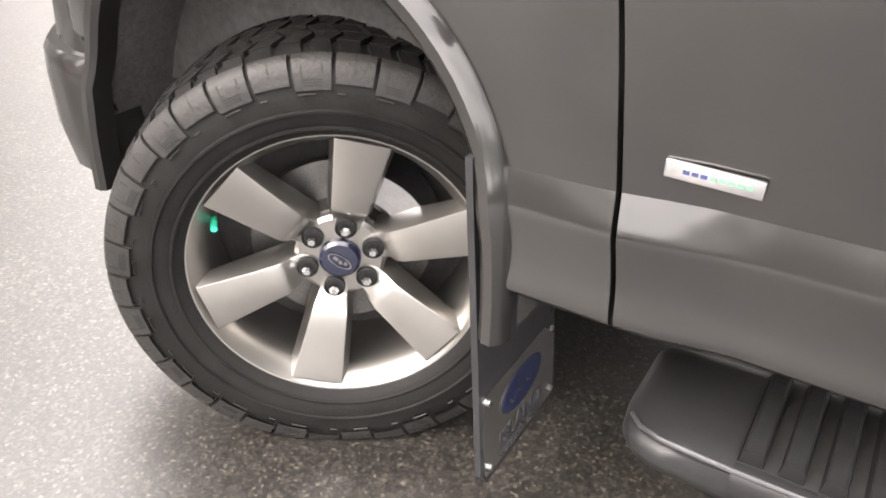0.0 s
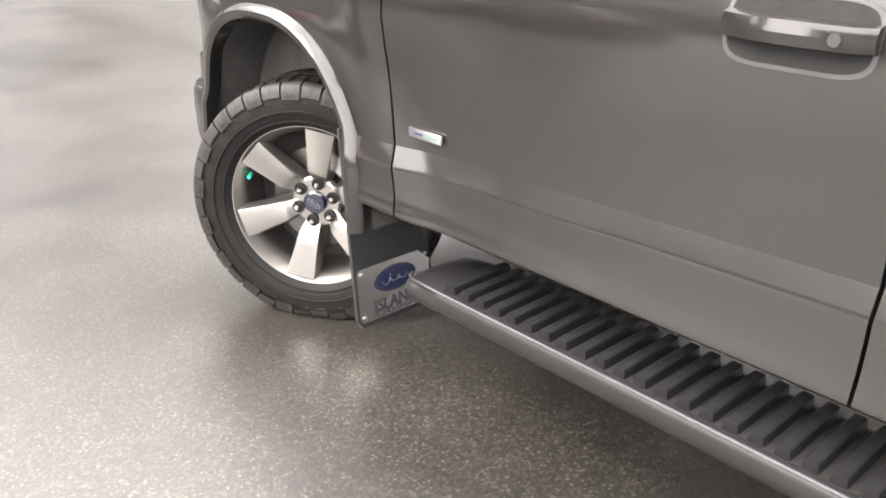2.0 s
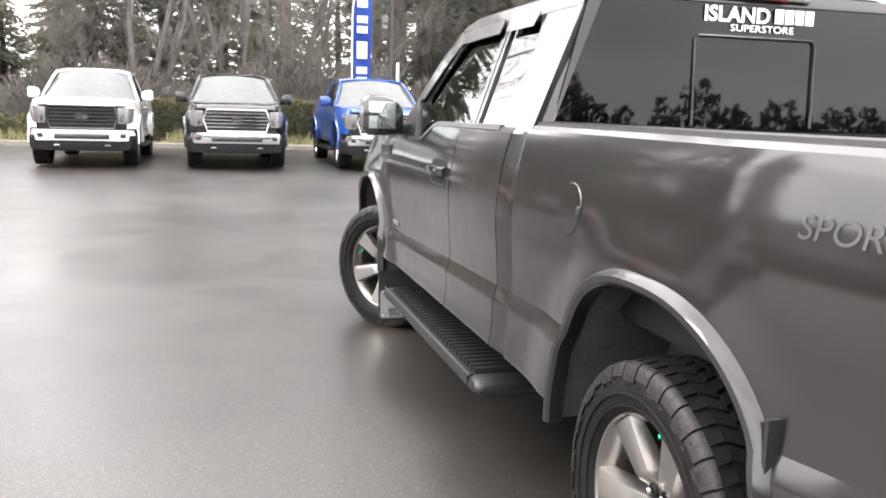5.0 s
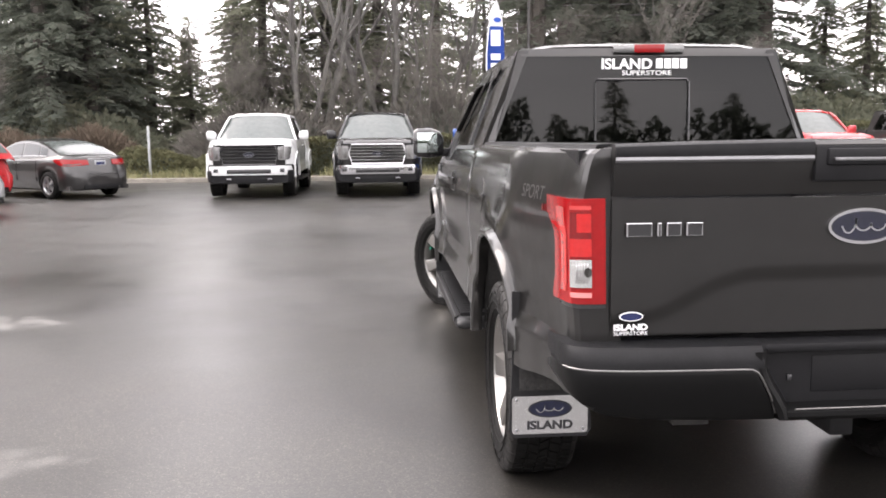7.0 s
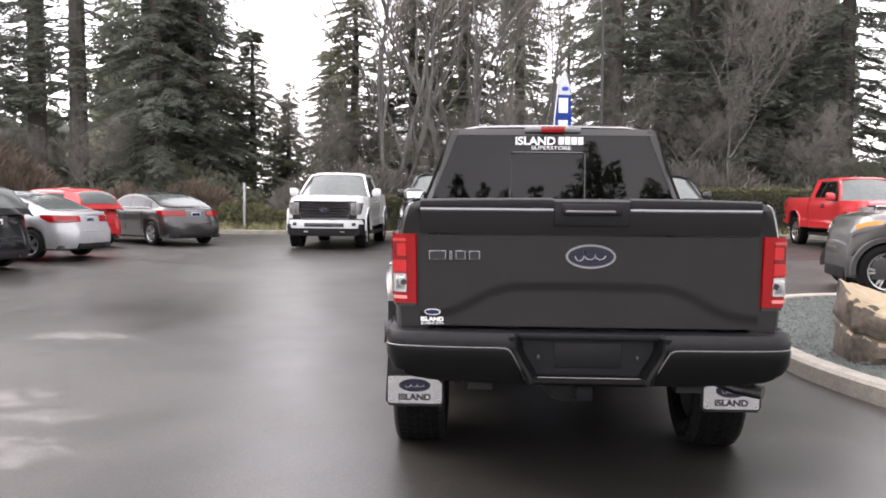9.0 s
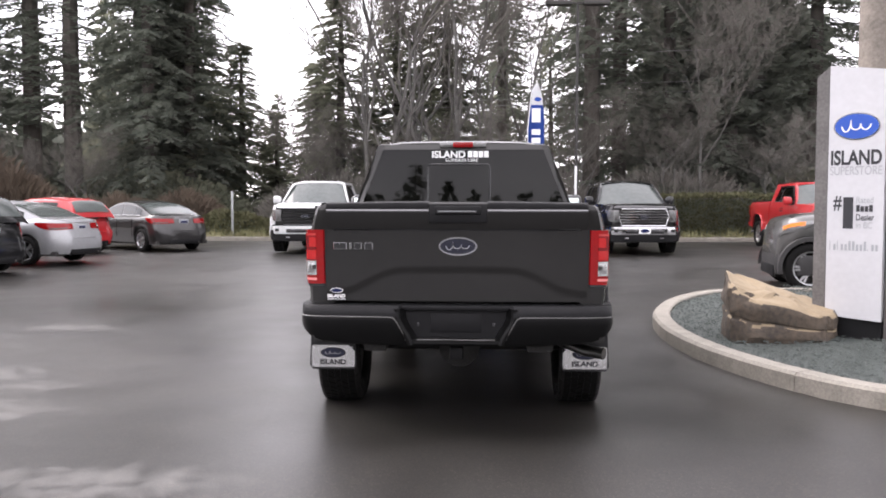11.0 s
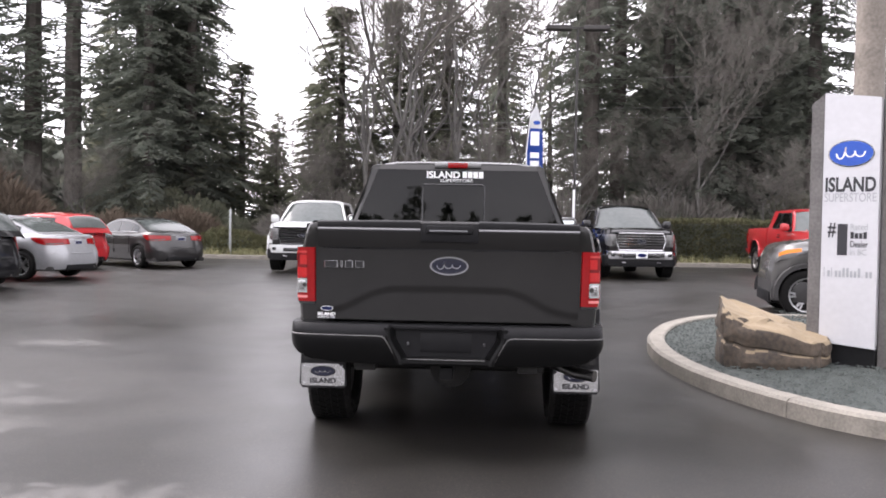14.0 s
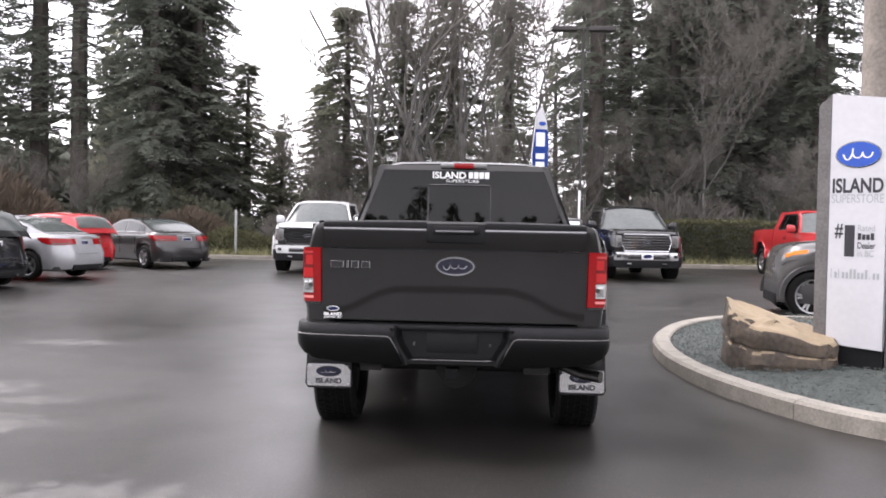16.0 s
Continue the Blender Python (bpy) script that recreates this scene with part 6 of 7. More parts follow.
pickup("pickup_truck", "white pickup truck with a black grille, parked nose out", "pickup truck", "paint_white", parked(-4.63, 24.7), group="pickups along the kerb", grille="gloss_black", bumper="paint_white")
pickup("pickup_truck", "black pickup truck with a chrome bar grille, parked nose out", "pickup truck", "paint_black", parked(-1.41, 24.5), group="pickups along the kerb")
pickup("pickup_truck", "bright blue pickup truck with a chrome grille and white plate", "pickup truck", "paint_blue", parked(2.0, 24.4), group="pickups along the kerb", plate_mark=True)
pickup("pickup_truck", "black pickup truck with a chrome grille beside the hedge", "pickup truck", "paint_black", parked(4.75, 24.7, 184), group="pickups along the kerb", plate_mark=True)
pickup("pickup_truck", "charcoal pickup truck parked beside the red one", "pickup truck", "paint_charcoal", parked(14.6, 24.3, 180), group="pickups along the kerb")
pickup("pickup_truck", "bright red pickup truck parked before the hedge", "pickup truck", "paint_red", parked(11.4, 25.6, 180), group="pickups along the kerb")


# ---- cars ----
def car_wheel(parent, x, y, r, s, spokes=5):
    bm = lathe_x([(-0.09, r * 0.66), (-0.105, r * 0.80), (-0.095, r * 0.93), (-0.07, r), (0.07, r), (0.095, r * 0.93), (0.105, r * 0.80), (0.09, r * 0.66)], 40)
    at = pose(s * x, y, r, 0, 0, 0 if s < 0 else 180)
    w = part("wheel", bm, "rubber", parent, "dark tyre on a bright alloy rim", at=at)
    bm = lathe_x([(0.05, r * 0.66), (-0.06, r * 0.60), (-0.09, r * 0.64), (-0.094, r * 0.68)], 40)
    part("rim", bm, "satin", w)
    for k in range(spokes):
        a = 2 * math.pi * k / spokes
        for d in (-0.13, 0.13):
            rings = []
            for rr, hw, xx in ((r * 0.12, 0.022, -0.070), (r * 0.63, 0.014, -0.088)):
                aa = a + d * (rr / (r * 0.63))
                rings.append([(xx + px, rr * math.cos(aa) - t * math.sin(aa), rr * math.sin(aa) + t * math.cos(aa)) for px, t in ((0, -hw), (0, hw), (0.03, hw * 1.3), (0.03, -hw * 1.3))])
            part("spoke", loft(rings), "satin", w)
    part("hub", lathe_x([(-0.05, r * 0.2), (-0.085, r * 0.2), (-0.09, r * 0.12), (-0.09, 0.001)], 20), "satin", w)
    part("wheel_back", lathe_x([(0.03, r * 0.66), (0.03, 0.001)], 24), "liner", w)
    return w


def car(name, label, category, body, at, L, W, H, belt, rear_axle, base, r, deck, nose, roofline, rear_glass, front_glass, side_panes, group="", rear_z=0.95, tail="red_lens", plate=True, kind="sedan"):
    """A parked car: lower shell, glasshouse, roof, pillars, lamps, wheels. Tail at y = 0, nose at y = L.
    deck: (y, z) where the rear glass starts; nose: (y, z) where the windscreen starts; roofline: (y, z) rows."""
    T = thing(name, label, category, group, at=at)
    h = W / 2
    front_axle = rear_axle + base

    def top(y):
        rows = [(0.0, rear_z - 0.03), (0.12, rear_z), (deck[0], deck[1]), (nose[0], nose[1]), (nose[0] + (L - nose[0]) * 0.7, nose[1] - (0.07 if kind == "suv" else 0.08)), (L - 0.22, nose[1] - (0.115 if kind == "suv" else 0.16)), (L - 0.12, nose[1] - (0.16 if kind == "suv" else 0.22)), (L - 0.04, nose[1] - (0.30 if kind == "suv" else 0.30)), (L, nose[1] - (0.60 if kind == "suv" else 0.36))]
        return interp(rows, y)

    CR = 0.42 if kind == "sedan" else 0.30

    def width(y):
        tail = 0.0 if y >= CR else CR - math.sqrt(max(0.0, CR * CR - (CR - y) ** 2))
        return h * (1 - (tail + 0.02 * smoothstep(0.9, 0.2, y)) / h - (0.30 if kind == "suv" else 0.24) * smoothstep(L - 0.6, L, y) ** (3 if kind == "suv" else 1))
    def tail_back(z):
        return 0.075 * smoothstep(0.575, 0.625, z) + 0.10 * smoothstep(0.62, rear_z, z) + 0.05 * smoothstep(0.40, 0.24, z)

    def corner(a, z, off):
        """A point on the tail's rounded corner: a from 0 at the flat of the tail to 1 where the side begins, past 1 along the side."""
        w = h - 0.02
        if a <= 1:
            c, d = math.sin(a * math.pi / 2), math.cos(a * math.pi / 2)
            x, y = w - CR + (CR + off) * c, CR - (CR + off) * d
        else:
            x, y = w + off, CR + (a - 1) * 0.6
        return x, y + tail_back(z) * smoothstep(0.75, 0.1, y)

    ys = sorted({0.0, 0.006, 0.02, 0.045, 0.08, 0.13, 0.19, 0.26, 0.34, deck[0], nose[0], L - 0.5, L - 0.25, L - 0.1, L - 0.03, L, *spread(0.4, L - 0.6, 30), *[c + d for c in (rear_axle, front_axle) for d in spread(-r - 0.06, r + 0.06, 14)]})
    rings = []
    for y in ys:
        w, t = width(y), top(y)
        z0 = 0.24
        for c in (rear_axle, front_axle):
            u = abs(y - c) / (r + 0.06)
            if u < 1:
                z0 = max(z0, r + (r + 0.05) * math.sqrt(1 - u * u) * 0.98)
        z0 = min(z0, t - 0.12)
        sh = t - 0.10
        prof = [(w * 0.93, z0), (w * 0.97, z0 + (sh - z0) * 0.2), (w * 1.0, z0 + (sh - z0) * 0.55), (w * 0.985, z0 + (sh - z0) * 0.82), (w * 0.975, sh), (w * 0.95, sh + 0.05), (w * 0.88, t), (w * 0.5, t + 0.02), (0, t + 0.025)]
        pts = [(x, y, z) for x, z in prof] + [(-x, y, z) for x, z in prof[-2::-1]]
        rings.append(pts)
    bm = loft(rings, closed=False, caps=False)
    for ring in (rings[0], rings[-1]):
        bm.faces.new([bm.verts.new(p) for p in ring])
    bmesh.ops.remove_doubles(bm, verts=bm.verts[:], dist=0.0005)
    # the boot's face stands back from the bumper and leans forward
    for v in bm.verts:
        v.co.y += tail_back(v.co.z) * smoothstep(0.75, 0.1, v.co.y)
    part("body", bm, body, T, sharp=34)
    part("floor", boxes((-h * 0.9, h * 0.9, 0.2, L - 0.2, 0.20, 0.30), (-h * 0.7, h * 0.7, 0.3, L - 0.3, 0.3, 0.7)), "liner", T)
    # glasshouse: one painted shell over a curved roofline, with panes set a little proud
    gw = h * 0.93
    line = smooth_line(roofline, 5)
    ry = [p.x for p in line]

    def roof_z(y):
        return interp([(p.x, p.y) for p in line], y)

    def shell(y, u):
        zb = top(y) - 0.03
        hh = max(0.004, roof_z(y) - zb)
        w = gw * (1 - 0.05 * smoothstep(ry[0] + 0.8, ry[0], y) - 0.04 * smoothstep(ry[-1] - 0.6, ry[-1], y))
        q = abs(u)
        edge_x = w - 0.36 * hh * 0.86
        if q > 0.56:
            f = (1 - q) / 0.44
            return Vector((math.copysign(w - (w - edge_x) * f, u), y, zb + hh * 0.86 * f ** 0.92))
        f = q / 0.56
        return Vector((math.copysign(edge_x * f ** 0.9, u), y, zb + hh * (0.86 + 0.14 * (1 - f ** 2.6))))

    def proud(y, u, o=0.006):
        e = 0.01
        du, dy = shell(y, min(1, u + e)) - shell(y, max(-1, u - e)), shell(min(ry[-1], y + e), u) - shell(max(ry[0], y - e), u)
        nn = du.cross(dy).normalized()
        return shell(y, u) + nn * (o if nn.z > -0.2 else -o)
    us = sorted({*spread(-1, 1, 36), 0.56, -0.56})
    part("glasshouse", loft([[shell(y, u) for u in us] for y in spread(ry[0], ry[-1], 30)], closed=False, caps=False), body, T, sharp=50)
    for nm, (y0, y1), wide in (("rear_window", rear_glass, 0.50), ("windscreen", front_glass, 0.53)):
        part(nm, loft([[proud(y, u) for u in spread(-wide, wide, 12)] for y in spread(y0, y1, 8)], closed=False, caps=False), "windscreen", T)
    for sg in (-1, 1):
        for y0, y1 in side_panes:
            part("side_window", loft([[proud(y, sg * (1 - 0.44 * f)) for f in spread(0.10, 0.84, 6)] for y in spread(y0, y1, 8)], closed=False, caps=False), "far_glass", T)
            part("window_trim", tube([proud(y, sg * 0.962, 0.008) for y in spread(y0, y1, 8)], 0.008, 5), "satin" if kind == "sedan" else "gloss_black", T)
    for sg in (-1, 1):
        # tail lamp wrapped round the corner
        rows, low = [], []
        if kind == "sedan":
            cols = [(-0.25, rear_z - 0.085, rear_z - 0.205), (0.1, rear_z - 0.080, rear_z - 0.215), (0.4, rear_z - 0.074, rear_z - 0.225), (0.7, rear_z - 0.068, rear_z - 0.225), (0.95, rear_z - 0.062, rear_z - 0.205), (1.2, rear_z - 0.062, rear_z - 0.165), (1.4, rear_z - 0.066, rear_z - 0.110)]
        else:
            cols = [(0.35, rear_z + 0.06, rear_z - 0.26), (0.6, rear_z + 0.08, rear_z - 0.27), (0.85, rear_z + 0.09, rear_z - 0.25), (1.05, rear_z + 0.09, rear_z - 0.18)]
        for a, zt, zb in cols:
            ring = []
            for f, off in ((0.0, -0.02), (0.0, 0.008), (0.25, 0.014), (0.6, 0.014), (1.0, 0.008), (1.0, -0.02)):
                z = zb + (zt - zb) * f
                x, y = corner(max(a, 0), z, off)
                ring.append((sg * (x + min(a, 0) * 0.5), y, z))
            rows.append(ring)
        lampo = part("tail_lamp", loft(rows), tail, T, "red tail lamp")
        if kind == "sedan":
            for a, zt, zb in cols[1:4]:
                x, y = corner(a, zb + 0.03, 0.0145)
                low.append([(sg * x, y, zb + 0.012), (sg * x, y, zb + 0.045), (sg * (x - 0.006), y + 0.006, zb + 0.045), (sg * (x - 0.006), y + 0.006, zb + 0.012)])
            part("reversing_light", loft(low), "clear_lens", lampo)
        rows, amber_rows = [], []
        for back, d0, d1 in ((0.05, 0.16, 0.05), (0.11, 0.20, 0.06), (0.22, 0.23, 0.07), (0.42, 0.22, 0.08), (0.62, 0.15, 0.10)):
            y = L - back
            x, z = width(y) + 0.006, top(y)
            rows.append([(sg * (x - 0.10), y - 0.06, z - d0), (sg * x, y + 0.012, z - d0), (sg * (x + 0.012), y + 0.016, z - (d0 + d1) / 2), (sg * (x - 0.02), y + 0.012, z - d1), (sg * (x - 0.14), y - 0.06, z - d1 + 0.01)])
            if 0.1 < back < (0.5 if kind == "suv" else 0.3):
                amber_rows.append([(sg * (x + 0.016), y + 0.02, z - d1 - (0.075 if kind == "suv" else 0.045)), (sg * (x + 0.010), y + 0.02, z - d1 - 0.014), (sg * (x - 0.03), y, z - d1 - 0.03)])
        hl = part("headlamp", loft(rows), "clear_lens", T, "clear headlamp with an amber corner")
        part("indicator", loft(amber_rows), "amber", hl)
        part("door_mirror", boxes((min(sg * h * 0.98, sg * (h + 0.15)), max(sg * h * 0.98, sg * (h + 0.15)), nose[0] - 0.42, nose[0] - 0.28, belt + 0.02, belt + 0.15), bevel=0.03), body, T)
        for y in (nose[0] - 1.35,):
            part("door_handle", boxes((min(sg * (h - 0.01), sg * (h + 0.02)), max(sg * (h - 0.01), sg * (h + 0.02)), y, y + 0.16, belt - 0.14, belt - 0.11), bevel=0.008), body, T)
        for y in (nose[0] - 1.22, nose[0] - 0.12, rear_axle + 0.45):
            part("door_gap", boxes((min(sg * (h * 0.97), sg * (h * 1.002)), max(sg * (h * 0.97), sg * (h * 1.002)), y - 0.004, y + 0.004, 0.42, belt - 0.06)), "gloss_black", T)
        for y in (rear_axle, front_axle):
            car_wheel(T, h - 0.11, y, r, sg, 5 if kind != "suv" else 6)
            c = bmesh.new()
            loft([[(sg * x, y + (r + 0.05) * math.cos(aa), r + (r + 0.05) * math.sin(aa)) for x in (h - 0.02, h - 0.28)] for aa in spread(0, math.pi, 16)], closed=False, caps=False, bm=c)
            part("wheel_house", c, "liner", T)
    rows = []
    for a in (-1.0, -0.6, -0.2, 0.2, 0.6, 1.0):
        x, y = corner(abs(a) * 0.62, 0.60, 0.004)
        rows.append([(math.copysign(x, a) if abs(a) > 0.3 else a * 1.2, y, 0.582), (math.copysign(x, a) if abs(a) > 0.3 else a * 1.2, y - 0.004, 0.590), (math.copysign(x, a) if abs(a) > 0.3 else a * 1.2, y + 0.02, 0.600)])
    part("bumper_ledge", loft(rows), body, T)
    part("lower_valance", boxes((-h * 0.58, h * 0.58, 0.015, 0.3, 0.22, 0.36), bevel=0.02), "black_plastic", T)
    part("exhaust_pipe", tube([(h * 0.45, 0.4, 0.27), (h * 0.45, 0.0, 0.26)], 0.028, 10), "exhaust_steel", T)
    if kind == "sedan":
        part("boot_trim", boxes((-0.30, 0.30, tail_back(0.93) - 0.012, tail_back(0.93) + 0.01, rear_z - 0.075, rear_z - 0.055), bevel=0.004), "satin", T)
    else:
        part("tailgate_trim", boxes((-0.30, 0.30, tail_back(0.95) - 0.016, tail_back(0.95) + 0.01, rear_z - 0.05, rear_z - 0.015), bevel=0.005), "chrome", T)
    if kind == "suv":
        # dark cladding round the wheel openings, along the sills and under the nose
        for sg in (-1, 1):
            for y in (rear_axle, front_axle):
                rings = []
                for aa in spread(-0.12, math.pi + 0.12, 22):
                    rings.append([(sg * x, y + rr * math.cos(aa), r + rr * math.sin(aa)) for x, rr in ((width(y) * 0.97, r + 0.03), (width(y) + 0.016, r + 0.035), (width(y) + 0.016, r + 0.10), (width(y) * 0.97, r + 0.115))])
                part("arch_cladding", loft(rings), "cladding", T)
            part("sill_cladding", boxes((min(sg * (h - 0.06), sg * (h + 0.008)), max(sg * (h - 0.06), sg * (h + 0.008)), rear_axle + r + 0.1, front_axle - r - 0.1, 0.28, 0.50), bevel=0.02), "cladding", T)
        line = [(-(width(y) + 0.008), y) for y in (L - 0.55, L - 0.4, L - 0.25, L - 0.1, L)] + [(x, L + 0.012) for x in spread(-h * 0.6, h * 0.6, 4)] + [(width(y) + 0.008, y) for y in (L, L - 0.1, L - 0.25, L - 0.4, L - 0.55)]
        rows = [[(x * 0.9, y - 0.1, 0.27), (x * 0.985, y - 0.01, 0.29), (x, y, 0.42), (x, y, 0.56), (x * 0.99, y - 0.015, 0.62), (x * 0.9, y - 0.1, 0.62)] for x, y in line]
        part("front_bumper", loft(rows), "cladding", T)
    part("front_valance", boxes((-h * 0.62, h * 0.62, L - 0.14, L + 0.03, 0.24, 0.44), bevel=0.03), "black_plastic", T)
    if kind != "suv":
        part("grille", boxes((-h * 0.40, h * 0.40, L - 0.06, L + 0.02, nose[1] - 0.40, nose[1] - 0.26), bevel=0.02), "gloss_black", T)
    if plate:
        zp = rear_z - (0.17 if kind == "sedan" else 0.15)
        yp = tail_back(zp)
        p = part("number_plate", boxes((-0.15, 0.15, yp - 0.012, yp + 0.02, zp - 0.07, zp + 0.07), bevel=0.004), "white_print" if kind == "hatch" else "grey_print", T, "number plate")
        part("plate_bar", boxes((-0.11, 0.11, yp - 0.0145, yp - 0.0122, zp - 0.03, zp + 0.03)), "blue_enamel", p, smooth=False)
    return T


M["far_glass"] = material("far_side_glass", (0.022, 0.025, 0.026), rough=0.08, vary=0.1, spec=0.35)
ROW = 52


def on_row(x, y, rear_axle, turn=0):
    """Pose of a car whose rear axle's middle stands at (x, y), nose in to the row."""
    f = Vector((-math.sin(radians(ROW + turn)), math.cos(radians(ROW + turn)), 0))
    p = Vector((*far(x, y), 0)) - f * rear_axle
    return pose(p.x, p.y, ground_z(p.y + 1.5), 0, 0, ROW + turn)


sedan = dict(L=4.5, W=1.755, H=1.44, belt=0.95, rear_axle=0.95, base=2.67, r=0.32, deck=(0.62, 1.02), nose=(3.46, 0.97), rear_z=1.0,
             roofline=[(0.50, 0.99), (0.80, 1.12), (1.15, 1.28), (1.6, 1.405), (2.1, 1.44), (2.55, 1.385), (2.95, 1.22), (3.50, 0.95)], rear_glass=(0.66, 1.42), front_glass=(2.62, 3.34), side_panes=((1.02, 1.30), (1.34, 2.02), (2.08, 3.02)))
car("sedan", "dark grey four-door sedan parked tail out", "car", "paint_charcoal", on_row(-9.65, 20.85, 0.95), group="cars in the diagonal row", **sedan)
car("hatchback", "bright red five-door hatchback parked tail out", "car", "paint_red", on_row(-11.75, 19.1, 0.65, 22), L=4.0, W=1.72, H=1.52, belt=0.98, rear_axle=0.65, base=2.52, r=0.31, deck=(0.10, 1.0), nose=(2.95, 1.0), rear_z=0.98,
    roofline=[(0.02, 0.98), (0.10, 1.15), (0.30, 1.42), (0.55, 1.49), (1.2, 1.52), (1.9, 1.47), (2.4, 1.28), (3.0, 0.98)], rear_glass=(0.08, 0.30), front_glass=(2.05, 2.85), side_panes=((0.62, 1.18), (1.24, 2.3)), kind="hatch", group="cars in the diagonal row")
car("sedan", "silver four-door sedan parked tail out", "car", "paint_silver", on_row(-10.65, 15.5, 0.95, 27), group="cars in the diagonal row", **sedan)
car("small_suv", "black compact sport utility parked tail out", "car", "paint_black", on_row(-11.0, 12.5, 0.85, 24), L=4.4, W=1.80, H=1.62, belt=1.02, rear_axle=0.85, base=2.62, r=0.35, deck=(0.14, 1.05), nose=(3.2, 1.05), rear_z=1.03,
    roofline=[(0.04, 1.03), (0.14, 1.22), (0.34, 1.52), (0.6, 1.60), (1.4, 1.62), (2.1, 1.57), (2.6, 1.36), (3.25, 1.03)], rear_glass=(0.10, 0.34), front_glass=(2.2, 3.1), side_panes=((0.50, 1.2), (1.28, 2.4)), kind="hatch", group="cars in the diagonal row")
car("sport_utility", "mid-grey sport utility with bright ten-spoke wheels", "car", "paint_suv", pose(9.98, 9.08, 0.0, 0, 0, 80), L=4.80, W=2.10, H=1.96, belt=1.27, rear_axle=1.2, base=3.1, r=0.41, deck=(0.2, 1.30), nose=(3.38, 1.345), rear_z=1.27,
    roofline=[(0.05, 1.27), (0.2, 1.57), (0.45, 1.88), (1.2, 1.96), (1.9, 1.95), (2.4, 1.86), (2.85, 1.64), (3.48, 1.30)], rear_glass=(0.10, 0.42), front_glass=(2.45, 3.32), side_panes=((0.55, 1.2), (1.28, 1.92), (2.0, 2.78)), kind="suv")


# ---- trees ----
def conifer_mesh(seed, h, spread_r, bare_to=0.12, mat="needles", density=1.0, droop=0.35, fine_to=14.0):
    """Trunk and crown of a fir: whorls of drooping limbs, side twigs along each, and small pointed sprays on every twig.
    Above fine_to the sprays are fewer and larger."""
    rng = random.Random(seed)
    uni = rng.uniform
    tr = tube([(0, 0, -0.2), (0.05 * uni(-1, 1), 0.05, h * 0.35), (0.12 * uni(-1, 1), 0.1 * uni(-1, 1), h * 0.7), (0, 0, h)], 0.3, 9, taper=[h * 0.0155, h * 0.0130, h * 0.009, 0.02])
    verts, faces = [], []
    z = h * bare_to
    while z < h * 0.985:
        f = (z / h - bare_to) / (1 - bare_to)
        reach = spread_r * (1 - f) ** 0.75 * (0.55 + 0.45 * min(1, f * 5 + 0.3))
        rough = 2.2 if z > fine_to else 1.0
        for k in range(rng.randint(4, 6)):
            if rng.random() < 0.2:
                continue
            a = uni(0, 2 * math.pi)
            lobe = 0.80 + 0.34 * noise.noise((math.cos(a) * 1.1 + seed, math.sin(a) * 1.1, z * 0.33))
            L = max(0.35, reach * uni(0.42, 1.18) * lobe * 1.12)
            ca, sa = math.cos(a), math.sin(a)
            rise = uni(-0.12, 0.36)
            sag = droop * uni(0.6, 1.35)
            zb = z + uni(-0.25, 0.25)

            def limb(u):
                return ca * L * u, sa * L * u, zb + rise * L * 0.5 * u - sag * L * u * u * 0.9
            i = len(verts)
            (mx, my, mz), (ex, ey, ez) = limb(0.5), limb(0.97)
            verts += [(ca * 0.05, sa * 0.05, zb - 0.03), (ca * 0.05, sa * 0.05, zb + 0.03), (mx, my, mz - 0.018), (mx, my, mz + 0.018), (ex, ey, ez)]
            faces += [(i, i + 2, i + 3, i + 1), (i + 2, i + 4, i + 3)]
            for j in range(int((5 + L * 4.2) * density / rough)):
                u = uni(0.15, 1.0)
                px, py, pz = limb(u)
                b = a + rng.choice((-1, 1)) * uni(0.35, 1.15)
                tl = (0.22 + L * 0.22 * (1.15 - u)) * uni(0.6, 1.25) * rough ** 0.5
                tx, ty, tz = math.cos(b) * tl, math.sin(b) * tl, -uni(0.15, 0.7) * tl
                n = max(3, int(tl * 10 / rough))
                for q in range(n):
                    v = (q + uni(0.2, 0.8)) / n
                    ox, oy, oz = px + tx * v, py + ty * v, pz + tz * v * (0.6 + 0.4 * v)
                    c = b + (0.75 if q % 2 else -0.75) * uni(0.5, 1.3)
                    s = uni(0.14, 0.34) * rough
                    w = s * 0.13
                    dx, dy = math.cos(c), math.sin(c)
                    i = len(verts)
                    verts += [(ox - dy * w, oy + dx * w, oz + uni(0, 0.03)), (ox + dy * w, oy - dx * w, oz - w * 1.4), (ox + dx * s, oy + dy * s, oz - uni(0.05, 0.6) * s)]
                    faces.append((i, i + 1, i + 2))
        z += uni(0.22, 0.46) * (0.55 + 0.45 * (1 - f)) / max(0.6, density) ** 0.5
    me = bpy.data.meshes.new("crown")
    me.from_pydata(verts, [], faces)
    me.materials.append(M[mat])
    return mesh_of("trunk", tr, "bark"), me


